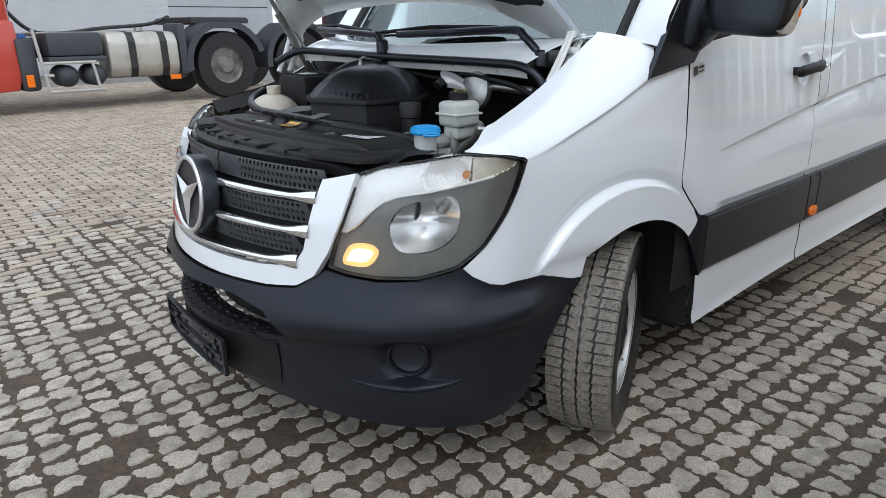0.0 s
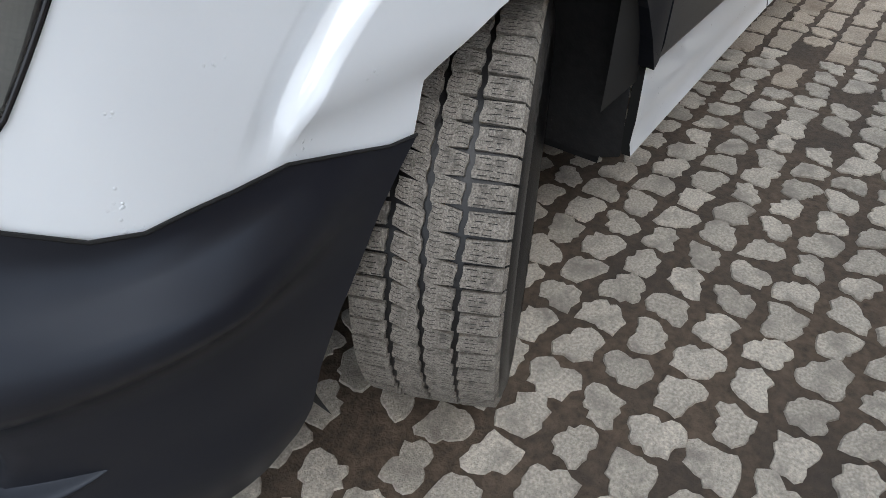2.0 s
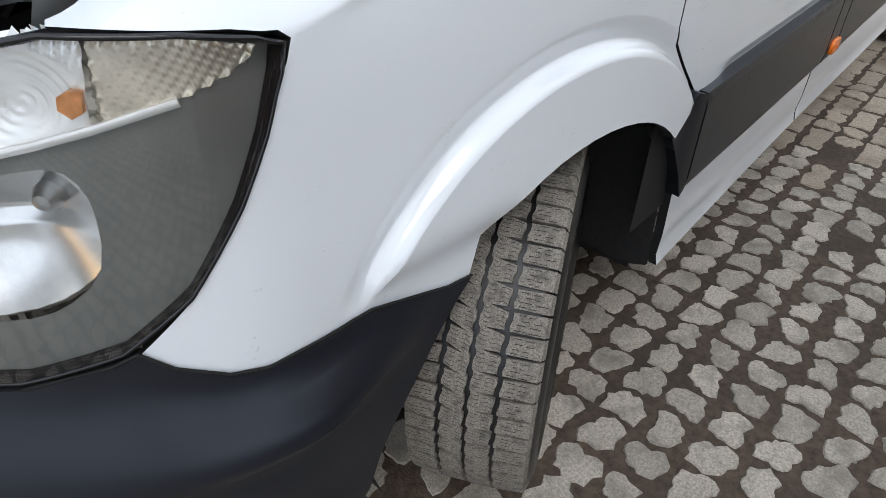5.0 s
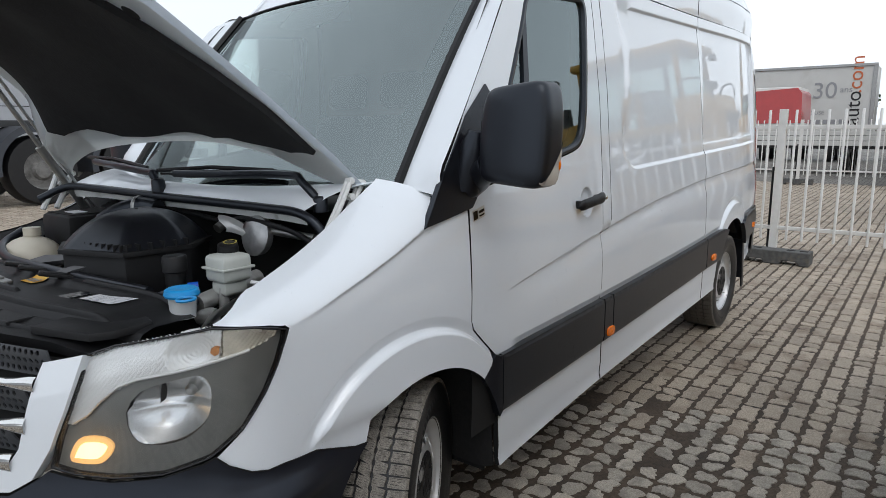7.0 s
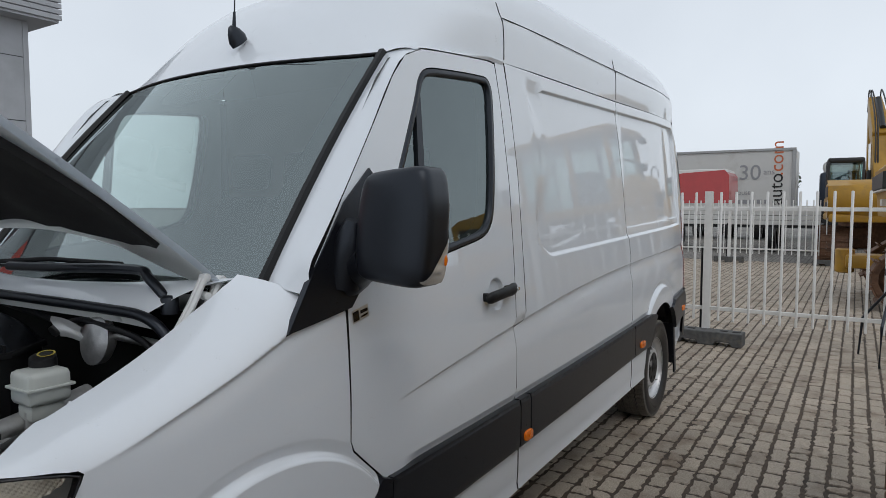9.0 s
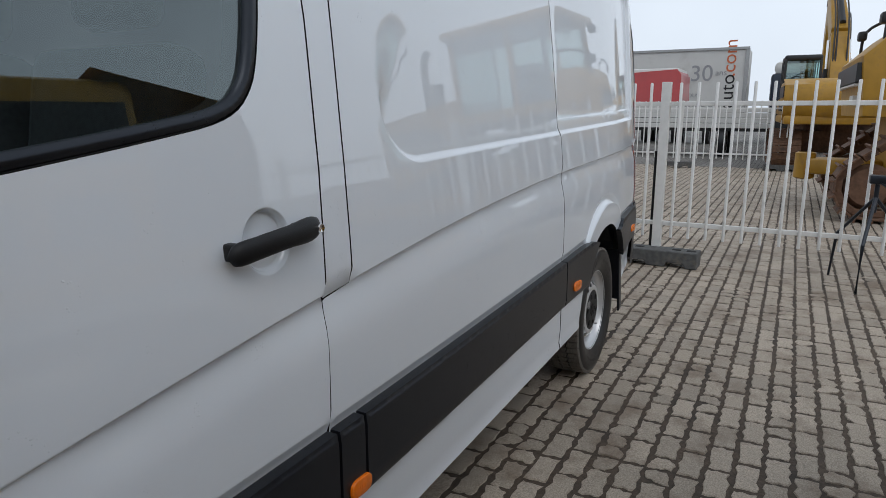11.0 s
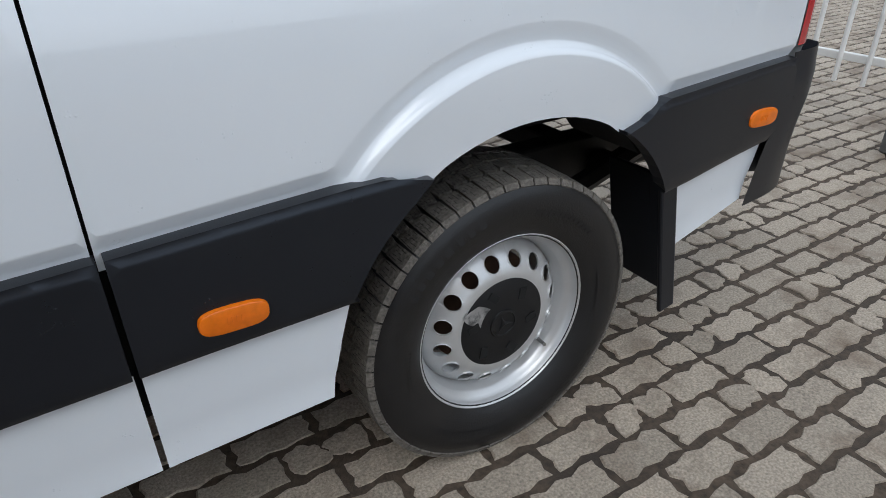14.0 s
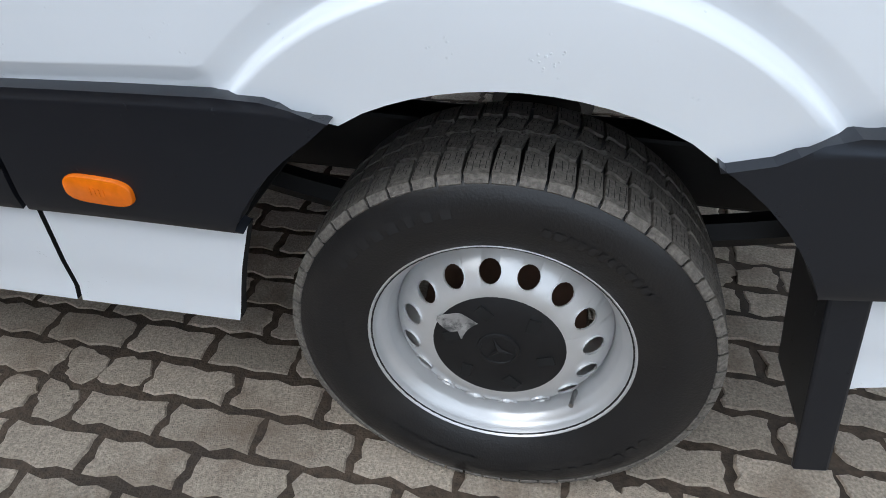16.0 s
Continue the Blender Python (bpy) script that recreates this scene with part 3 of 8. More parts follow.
FIELD_PTS += [(2.95 + 0.03 * i, 1.285 + 0.03 * (1.25 + 0.03 * i) + d) for i in range(52) for d in (0.0585, 0.0635, 0.0685)]
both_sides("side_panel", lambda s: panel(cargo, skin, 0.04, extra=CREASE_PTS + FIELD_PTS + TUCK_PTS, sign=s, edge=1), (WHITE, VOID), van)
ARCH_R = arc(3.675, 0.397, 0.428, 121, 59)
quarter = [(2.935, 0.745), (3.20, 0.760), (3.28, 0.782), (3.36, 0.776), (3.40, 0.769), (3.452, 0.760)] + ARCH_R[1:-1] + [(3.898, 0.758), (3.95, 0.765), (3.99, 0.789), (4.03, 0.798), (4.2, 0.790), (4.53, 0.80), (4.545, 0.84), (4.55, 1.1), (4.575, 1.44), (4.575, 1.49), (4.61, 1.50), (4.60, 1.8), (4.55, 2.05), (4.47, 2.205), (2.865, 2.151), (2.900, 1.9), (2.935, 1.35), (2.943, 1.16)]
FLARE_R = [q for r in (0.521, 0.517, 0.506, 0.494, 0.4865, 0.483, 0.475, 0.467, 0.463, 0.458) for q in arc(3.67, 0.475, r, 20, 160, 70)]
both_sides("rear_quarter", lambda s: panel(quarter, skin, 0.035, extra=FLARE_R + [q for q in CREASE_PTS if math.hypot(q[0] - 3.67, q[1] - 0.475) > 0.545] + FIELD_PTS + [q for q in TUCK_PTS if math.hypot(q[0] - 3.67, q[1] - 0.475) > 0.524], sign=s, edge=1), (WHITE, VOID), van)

# black shell added behind the gaps, its colour standing in for their shade
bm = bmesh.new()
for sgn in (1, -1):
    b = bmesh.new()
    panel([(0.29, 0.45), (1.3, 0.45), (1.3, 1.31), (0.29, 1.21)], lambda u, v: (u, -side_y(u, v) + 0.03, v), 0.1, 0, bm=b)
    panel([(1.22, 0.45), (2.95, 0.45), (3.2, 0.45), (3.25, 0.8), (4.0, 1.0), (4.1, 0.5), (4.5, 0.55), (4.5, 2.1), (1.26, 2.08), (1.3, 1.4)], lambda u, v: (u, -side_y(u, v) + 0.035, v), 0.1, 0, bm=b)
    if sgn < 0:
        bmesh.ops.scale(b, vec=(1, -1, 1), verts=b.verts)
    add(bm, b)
part("gap_shade_shell", bm, VOID, van)


# side mouldings and sills
def low_line(x):
    return curve_at([(0.4, 0.503), (1.35, 0.525), (2.95, 0.572), (3.3, 0.581), (4.05, 0.583), (4.5, 0.622)], x)


def sill_line(x):
    return curve_at([(0.4, 0.283), (1.35, 0.335), (2.9, 0.369), (3.25, 0.377), (4.1, 0.405), (4.5, 0.47)], x)


def strip(x0, x1, top, low, n=8, gap=0.0):
    a = [(x0 + (x1 - x0) * i / n, top(x0 + (x1 - x0) * i / n) - gap) for i in range(n + 1)]
    b = [(x0 + (x1 - x0) * i / n, low(x0 + (x1 - x0) * i / n) + gap) for i in range(n + 1)]
    return a + b[::-1]


def plain_y(x):
    """Half width at the sill, without flares."""
    return 0.985 - 0.055 * smooth(3.6, 4.75, x) ** 1.5 - 0.045 * smooth(0.25, -0.45, x)


def moulding_skin(u, v):
    """Side moulding: proud of the skin, its upper edge chamfered."""
    x, y, z = skin(u, v)
    t = (v - low_line(u)) / max(0.02, top_line(u) - low_line(u))
    wide = plain_y(u) + 0.008 * smooth(2.98, 3.46, u) * smooth(4.36, 3.90, u)
    return (x, -wide - 0.010 - 0.012 + 0.004 * smooth(0.925, 0.965, t) + 0.005 * smooth(0.06, 0.0, t), z)


EDGE_PTS = [(0.44 + 0.02 * i, low_line(0.44 + 0.02 * i) + (top_line(0.44 + 0.02 * i) - low_line(0.44 + 0.02 * i)) * t) for i in range(206) for t in (0.035, 0.065, 0.885, 0.90, 0.92, 0.94, 0.96)]
for x0, x1 in ((0.437, 1.298), (1.308, 1.398), (1.408, 2.934)):
    both_sides("side_moulding", lambda s: panel(strip(x0, x1, top_line, low_line), moulding_skin, 0.03, 0.03, extra=EDGE_PTS, sign=s), PLASTIC, van)
wedge = [(0.400, 0.722), (0.434, 0.711), (0.434, 0.505), (0.42, 0.490), (0.395, 0.555), (0.365, 0.615), (0.330, 0.664)]
both_sides("arch_wedge", lambda s: panel(wedge, lambda u, v: (u, -plain_y(u) - 0.006 - 0.014 * smooth(0.35, 0.434, u), v), 0.02, 0.05, sign=s), PLASTIC, van)
rear_front = [(2.944, top_line(2.944)), (3.30, top_line(3.30)), (3.36, 0.790), (3.40, 0.783), (3.447, 0.772)] + arc(3.675, 0.397, 0.432, 122, 154, 6)[1:] + [(3.298, 0.582), (2.944, low_line(2.944))]
both_sides("side_moulding", lambda s: panel(rear_front, moulding_skin, 0.03, 0.03, extra=EDGE_PTS, sign=s), PLASTIC, van)
rear_back = arc(3.675, 0.397, 0.430, 27, 59, 6) + [(3.90, 0.757), (3.955, 0.772), (3.995, 0.797), (4.03, 0.808), (4.53, 0.817), (4.545, 0.70), (4.48, 0.615), (4.06, 0.585)]
both_sides("side_moulding", lambda s: panel(rear_back, moulding_skin, 0.03, 0.03, extra=EDGE_PTS, sign=s), PLASTIC, van)


def sill_skin(u, v):
    x, y, z = skin(u, v)
    b = sill_line(u)
    return (x, -plain_y(u) + 0.002 + 0.004 * smooth(b + 0.09, b + 0.025, v) - 0.006 * smooth(b + 0.026, b + 0.016, v), z)


sill_front = [(0.437, 0.480)] + strip(0.455, 1.322, lambda x: low_line(x) - 0.004, sill_line)[:-1] + [(0.45, 0.283)]
both_sides("sill_panel", lambda s: panel(sill_front, sill_skin, 0.03, 0.02, sign=s, edge=1), (WHITE, VOID), van)
both_sides("sill_panel", lambda s: panel(strip(1.332, 2.936, lambda x: low_line(x) - 0.004, sill_line), sill_skin, 0.03, 0.02, sign=s, edge=1), (WHITE, VOID), van)
both_sides("sill_panel", lambda s: panel([(2.946, low_line(2.946) - 0.004), (3.292, 0.577), (3.268, 0.50), (3.248, 0.42), (3.24, 0.378), (2.946, 0.370)], sill_skin, 0.03, 0.02, sign=s, edge=1), (WHITE, VOID), van)
both_sides("sill_panel", lambda s: panel([(4.118, 0.581), (4.485, 0.611), (4.437, 0.455), (4.18, 0.408), (4.165, 0.40), (4.14, 0.48)], sill_skin, 0.03, 0.02, sign=s, edge=1), (WHITE, VOID), van)

# roof
CROWN = [(0.6, 2.040), (0.66, 2.115), (0.75, 2.22), (0.9, 2.36), (1.15, 2.51), (1.5, 2.61), (2.0, 2.675), (3.0, 2.70), (4.3, 2.69), (4.5, 2.65), (4.62, 2.57)]
EAVE = [(0.5, 2.00), (0.75, 2.045), (1.0, 2.075), (1.37, 2.112), (2.85, 2.155), (4.43, 2.203), (4.7, 2.21)]


def roof_skin(k, s):
    """k runs from the windscreen to the tail, s across."""
    w = abs(s)
    xf = 0.60 + 0.13 * w ** 2.2
    x = xf + (4.60 - 0.09 * w ** 2 - xf) * k
    ze, zr = curve_at(EAVE, x), curve_at(CROWN, x - (xf - 0.60) * (1 - smooth(0.0, 0.2, k)))
    yb = side_y(x, ze) + 0.001 - 0.14 * smooth(1.25, 0.62, x)
    e = 2.7 + 0.8 * smooth(0.7, 1.4, x)
    f = max(0.0, 1 - w ** e) ** (1 / e)
    z = ze + max(zr - ze, -0.01) * f
    # the step along the side of the roof
    if x > 0.9:
        y = yb * w
        zs = ze + 0.19
        y -= 0.010 * smooth(0.95, 1.2, x) * smooth(zs - 0.012, zs + 0.012, z) * smooth(0.6, 0.8, w)
    else:
        y = yb * w
    return (x, math.copysign(y, s), z)


def roof_point(i, j):
    s = 2 * j - 1
    s = math.copysign(1 - (1 - abs(s)) ** 2.2, s)
    k = i ** 1.6
    return roof_skin(k, s)


part("roof", smooth_faces(grid(bmesh.new(), roof_point, 70, 72, True), 50), WHITE, van)

# seams of the roof: along its sides and across it
def roof_side_at(x, rise, s):
    """The point of the roof at x that lies so far above the eave."""
    lo, hi = 0.3, 1.0
    for _ in range(30):
        w = (lo + hi) / 2
        xf = 0.60 + 0.13 * w ** 2.2
        q = roof_skin((x - xf) / (4.60 - 0.09 * w ** 2 - xf), w * s)
        if q[2] - curve_at(EAVE, x) > rise:
            lo = w
        else:
            hi = w
    return Vector(q) + Vector((0, 0.001 * s, 0))


for s in (1, -1):
    part("roof_seam", smooth_faces(tube(bmesh.new(), [roof_side_at(1.38 + 0.05 * k, 0.185, s) for k in range(62)], 0.0022, 5)), VOID, van)
for x in (1.372, 2.866):
    pts = [roof_side_at(x, 0.012 + 0.02 * k, -1) for k in range(13)]
    part("roof_seam", smooth_faces(tube(bmesh.new(), pts, 0.002, 5)), VOID, van)
    part("roof_seam", smooth_faces(tube(bmesh.new(), [Vector((p.x, -p.y, p.z)) for p in pts], 0.002, 5)), VOID, van)


# windscreen between cowl and roof edge
def screen(a, b, out=0.0):
    s = 2 * a - 1
    w = abs(s)
    bot = Vector((-0.09 + 0.215 * w ** 2.1, 0.80 * s, 1.262 + 0.035 * w ** 2))
    xt, yt, zt = roof_skin(0, s)
    top = Vector((xt, yt * 0.985, zt))
    p = bot.lerp(top, b)
    n = Vector((-0.72, 0.25 * s, 0.69)).normalized()
    return p + n * (0.02 * math.sin(math.pi * b) + out)


bm = grid(bmesh.new(), lambda a, b: screen(0.012 + 0.976 * a, 0.01 + 0.975 * b), 24, 16, True)
bm = smooth_faces(bm, 60)
windscreen = part("windscreen", bm, GLASS, van, "slightly green windscreen with rain specks")
windscreen.visible_shadow = False
# black ceramic band round the glass
bm = bmesh.new()
for f in (lambda a, b: screen(a, 0.0 + 0.10 * b, -0.004), lambda a, b: screen(a, 0.975 + 0.03 * b, -0.004), lambda a, b: screen(0.05 * a, b, -0.004), lambda a, b: screen(0.95 + 0.05 * a, b, -0.004)):
    grid(bm, f, 20, 14)
grid(bm, lambda a, b: screen(0.38 + 0.24 * a, 0.955 - (0.11 + 0.04 * math.sin(math.pi * a)) * b, -0.005), 10, 6)
part("screen_border", smooth_faces(bm, 60), GLOSS_BLACK, van)
bm = bmesh.new()
for e in (0.0, 1.0):
    tube(bm, [screen(e, k / 14, 0.006) for k in range(15)], 0.016, 6)
tube(bm, [screen(k / 14, 1.0, 0.002) for k in range(15)], 0.005, 6)
part("screen_seal", smooth_faces(bm), PLASTIC_MATT, van)


# A pillars between screen and sash
def a_pillar(a, b):
    b = 1.1 * b - 0.1
    p = Vector(screen(0.0, 0.10 + 0.9 * b, 0.0))
    z = 1.352 + (2.045 - 1.352) * b
    pts = [(q[1], q[0]) for q in SASH[:6]]
    x = curve_at(pts, z) - 0.005
    q = Vector((x, -side_y(x, z), z))
    m = (p + q) / 2 + Vector((-0.018, -0.035, 0.01))
    return (1 - a) ** 2 * p + 2 * a * (1 - a) * m + a * a * q


for sgn in (1, -1):
    bm = grid(bmesh.new(), a_pillar, 8, 24, sgn > 0)
    if sgn < 0:
        bmesh.ops.scale(bm, vec=(1, -1, 1), verts=bm.verts)
    part("a_pillar", smooth_faces(bm, 60), WHITE, van)
# cant rail over the door, closing the roof's edge
def cant(a, b):
    x = 0.72 + (1.36 - 0.72) * b
    ze = curve_at(EAVE, x)
    yb = side_y(x, ze) + 0.001 - 0.14 * smooth(1.25, 0.62, x)
    zs = curve_at([(q[0], q[1]) for q in SASH[4:]], x) + 0.004
    lo = Vector((x, -side_y(x, zs), zs))
    hi = Vector((x, -yb, ze + 0.002))
    m = (lo + hi) / 2 + Vector((0, -0.012, 0.02))
    return (1 - a) ** 2 * lo + 2 * a * (1 - a) * m + a * a * hi


for sgn in (1, -1):
    bm = grid(bmesh.new(), cant, 6, 20, sgn < 0)
    if sgn < 0:
        bmesh.ops.scale(bm, vec=(1, -1, 1), verts=bm.verts)
        bmesh.ops.reverse_faces(bm, faces=bm.faces)
    part("cant_rail", smooth_faces(bm, 60), WHITE, van)

# tail
def tail(a, b):
    """The tail from the bumper up to the end of the roof."""
    s = 2 * a - 1
    s = math.copysign(1 - (1 - abs(s)) ** 1.8, s)
    top = Vector(roof_skin(1.0, s))
    edge = curve_at([(0.7, 4.57), (1.1, 4.585), (1.5, 4.625), (1.8, 4.615), (2.05, 4.565), (2.2, 4.49)], min(2.2, 0.62 + 1.58 * b))
    zb = 0.62 + (top.z - 0.62) * b
    k = smooth(0.8, 1.0, b)
    y = side_y(4.56, min(zb, 2.2)) * s
    x = edge + 0.005 + 0.06 * (1 - abs(s) ** 3)
    return ((1 - k) * x + k * top.x, (1 - k) * y + k * top.y, zb)


part("rear_doors", smooth_faces(grid(bmesh.new(), tail, 40, 36), 60), WHITE, van)


# ---- front of the van ----
def bumper_skin(u, z):
    """The bumper: a shoulder under the lamps, a hollow below it and the round pan of the fog lamp blank."""
    x, y, zz = skin(u, z)
    e = 0.01
    a, b = Vector(skin(u + e, z)), Vector(skin(u - e, z))
    n = Vector((a.y - b.y, -(a.x - b.x), 0)).normalized()
    edge = smooth(-0.25, -0.5, u)
    fold = 0.55 + 0.05 * smooth(-1.0, -0.45, u) - 0.03 * smooth(-1.0, -1.3, u)
    k = 0.004 + 0.055 * (smooth(fold - 0.075, fold + 0.01, z) if z < fold + 0.01 else 1 - smooth(fold + 0.01, 0.668 + 0.045 * smooth(-0.58, -0.74, u), z)) * edge + 0.014 * smooth(0.42, 0.30, z) * edge
    d = math.hypot(u + 0.867, (z - 0.468) * 1.05)
    k -= 0.022 * smooth(0.088, 0.062, d)
    return (x + n.x * k, y + n.y * k, zz)


BUMPER = [(-0.198, 0.632), (-0.24, 0.636), (-0.305, 0.657), (-0.372, 0.678), (-0.43, 0.681), (-0.49, 0.685), (-0.545, 0.682), (-0.60, 0.690), (-0.665, 0.716), (-0.70, 0.742), (-0.73, 0.730), (-0.832, 0.705), (-0.946, 0.697), (-1.03, 0.703), (-1.09, 0.714), (-1.117, 0.69), (-1.167, 0.655), (-1.256, 0.642), (-1.43, 0.634), (-1.58, 0.632),
          (-1.58, 0.590), (-1.36, 0.602), (-1.25, 0.578), (-1.20, 0.530), (-1.185, 0.492), (-1.24, 0.470), (-1.36, 0.452), (-1.58, 0.448), (-1.58, 0.27), (-1.46, 0.262), (-1.17, 0.248), (-0.92, 0.240), (-0.63, 0.246), (-0.50, 0.272), (-0.425, 0.295), (-0.40, 0.330), (-0.375, 0.385), (-0.335, 0.455), (-0.292, 0.515), (-0.262, 0.56), (-0.228, 0.60)]
FOG = [(-0.867 + 0.056 * math.cos(k * math.pi / 14), 0.468 + 0.053 * math.sin(k * math.pi / 14)) for k in range(28)]
FOG_PTS = [(-0.867 + r * math.cos(k * math.pi / 16), 0.468 + r * math.sin(k * math.pi / 16)) for r in (0.062, 0.07, 0.08, 0.088) for k in range(32)]
bm = bmesh.new()
for s in (1, -1):
    panel(BUMPER, bumper_skin, 0.022, 0.012, holes=[FOG], extra=FOG_PTS, sign=s, bm=bm, edge=1)
bmesh.ops.remove_doubles(bm, verts=bm.verts, dist=0.0004)
BUMPER_PLASTIC = material("damp_bumper_plastic", (0.011, 0.0115, 0.016), 0.38, vary=0.12, scale=5, bump=0.02, bump_scale=900, second=(0.016, 0.017, 0.021), second_scale=3, spec=0.42)
for m in (PLASTIC, BUMPER_PLASTIC):
    m.node_tree.nodes["Principled BSDF"].inputs["Specular Tint"].default_value = (0.78, 0.87, 1.0, 1)
part("front_bumper", bm, (BUMPER_PLASTIC, VOID), van, "black plastic bumper with damp sheen")


JOINT = BUMPER[:12]


def joint(s):
    """A black tube along the joint of bumper and fender, painting the shade of a gap."""
    pts = [Vector(bumper_skin(u, z + 0.001)) for u, z in JOINT]
    fine = [p.lerp(q, k / 3) for p, q in zip(pts, pts[1:]) for k in range(3)] + [pts[-1]]
    return smooth_faces(tube(bmesh.new(), [(p.x, p.y * s, p.z) for p in fine], 0.0020, 6), 60)


both_sides("bumper_joint", joint, VOID, van)


def bezel(s):
    bm = bmesh.new()
    mid, a, b = (Vector(skin(-0.867 + d, 0.468)) for d in (0, 0.02, -0.02))
    t = (a - b).normalized()
    n = Vector((t.y, -t.x, 0)).normalized()
    m = Matrix.Translation(mid - n * 0.012) @ Matrix(((t.x, 0, n.x), (t.y, 0, n.y), (0, 1, 0))).to_4x4()
    lathe(bm, [(0.061, -0.01), (0.060, 0.002), (0.056, 0.004), (0.052, 0.0), (0.050, -0.012), (0.040, -0.016), (0.02, -0.018), (0.0, -0.0185)], 28, m)
    bmesh.ops.remove_doubles(bm, verts=bm.verts, dist=0.0005)
    if s < 0:
        bmesh.ops.scale(bm, vec=(1, -1, 1), verts=bm.verts)
    bmesh.ops.recalc_face_normals(bm, faces=bm.faces)
    return smooth_faces(bm, 50)


both_sides("fog_lamp_blank", bezel, PLASTIC, van, "round black fog lamp blank")


def fog_lip(s):
    """The crescent shelf under the fog lamp blank."""
    bm = bmesh.new()

    def f(a, b):
        u = -1.035 + 0.35 * a
        w = math.sin(math.pi * a) ** 0.7
        z = 0.388 + 0.28 * (u + 0.87) ** 2 + 0.07 * (u + 0.87) + (0.40 - b) * 0.055 * w
        p = Vector(bumper_skin(u, z))
        q = Vector(skin(u + 0.01, z)) - Vector(skin(u - 0.01, z))
        n = Vector((q.y, -q.x, 0)).normalized()
        p += n * (-0.004 + 0.032 * w * (smooth(0.0, 0.42, b) if b < 0.42 else smooth(1.0, 0.42, b)))
        return (p.x, p.y * s, p.z)
    grid(bm, f, 40, 14, s < 0)
    bmesh.ops.recalc_face_normals(bm, faces=bm.faces)
    return smooth_faces(bm, 60)


both_sides("fog_lip", fog_lip, BUMPER_PLASTIC, van)

# white surround of the grille
SUR_OUT = [(-1.023, 0.984), (-1.034, 0.92), (-1.048, 0.86), (-1.078, 0.77), (-1.117, 0.695), (-1.167, 0.660), (-1.256, 0.646), (-1.43, 0.638), (-1.58, 0.637)]
SUR_IN = [(-1.58, 0.692), (-1.435, 0.694), (-1.29, 0.700), (-1.205, 0.712), (-1.172, 0.728), (-1.150, 0.765), (-1.140, 0.83), (-1.130, 0.90), (-1.118, 0.960)]
bm = bmesh.new()
for s in (1, -1):
    panel(SUR_OUT + SUR_IN, skin, 0.025, 0.03, 0.016, sign=s, bm=bm)
bmesh.ops.remove_doubles(bm, verts=bm.verts, dist=0.0004)
part("grille_surround", bm, WHITE, van, "white grille surround")
# back plate and perforated tiers
bm = bmesh.new()
for s in (1, -1):
    panel([(-1.58, 0.985), (-1.58, 0.685), (-1.20, 0.700), (-1.15, 0.75), (-1.11, 0.97)], skin, 0.05, 0, -0.045, sign=s, bm=bm)
bmesh.ops.remove_doubles(bm, verts=bm.verts, dist=0.0004)
part("grille_back", bm, VOID, van)
GRILLE = material("grille_plastic", (0.055, 0.058, 0.064), 0.5, vary=0.1, scale=30, bump=0.1, bump_scale=400)


def tier_skin(z0, z1):
    def f(u, z):
        x, y, zz = skin(u, z)
        return (x + 0.045 * smooth(z0, z1, zz) * 0 + 0.03 * smooth(z1, z0, zz), y, zz)
    return f


for z0, z1, uend in ((0.918, 0.985, -1.135), (0.828, 0.893, -1.165), (0.735, 0.800, -1.19)):
    f = tier_skin(z0, z1)
    holes, rows = [], 3
    for r in range(rows):
        z = z0 + (z1 - z0) * (r + 0.55) / rows
        k = 0
        while True:
            u = -1.455 + 0.0165 * k + (0.00825 if r % 2 else 0)
            k += 1
            if u > uend - 0.012:
                break
            holes.append([(u + 0.0052 * math.cos(a * math.pi / 4), z + 0.0072 * math.sin(a * math.pi / 4)) for a in range(8)])
    both_sides("grille_tier", lambda s: panel([(-1.575, z0), (uend + 0.02, z0), (uend, z1), (-1.575, z1)], f, 0.03, 0.004, 0.0, holes=holes, sign=s), GRILLE, van, "dark grey perforated grille tier")


def bar(z0, z1, u0, u1, bow):
    """A chrome bar, thick at the badge and pointed outwards."""
    def make(s):
        bm = bmesh.new()

        def f(i, j):
            u = u0 + (u1 - u0) * i
            zc = z0 + (z1 - z0) * i
            h = 0.013 * (1 - 0.35 * i) + bow * smooth(0.75, 1.0, i)
            a = math.pi * (j - 0.5)
            x, y, z = skin(u, zc)
            q = Vector(skin(u + 0.01, zc)) - Vector(skin(u - 0.01, zc))
            n = Vector((q.y, -q.x, 0)).normalized()
            p = Vector((x, y, z)) + n * (0.008 + 0.016 * math.cos(a)) + Vector((0, 0, h * math.sin(a)))
            return (p.x, p.y * s, p.z)
        grid(bm, f, 20, 8, s > 0)
        return smooth_faces(bm, 60)
    both_sides("chrome_bar", make, CHROME, van, "chrome grille bar wet with drops")


bar(0.905, 0.912, -1.50, -1.125, 0.012)
bar(0.814, 0.818, -1.47, -1.135, 0.014)
bar(0.712, 0.728, -1.58, -1.165, 0.016)

# badge: a dark disc in a ring, with three plain arms
badge = bmesh.new()
mb = Matrix.Translation((-1.010, 0, 0.858)) @ Euler((0, radians(-84), 0)).to_matrix().to_4x4()
lathe(badge, [(0.128, -0.05), (0.127, -0.008), (0.122, 0.0), (0.112, -0.003), (0.0, 0.002)], 40, mb)
bmesh.ops.remove_doubles(badge, verts=badge.verts, dist=0.0005)
bmesh.ops.recalc_face_normals(badge, faces=badge.faces)
badge = part("badge", smooth_faces(badge, 40), PLASTIC, van, "round black badge plate")
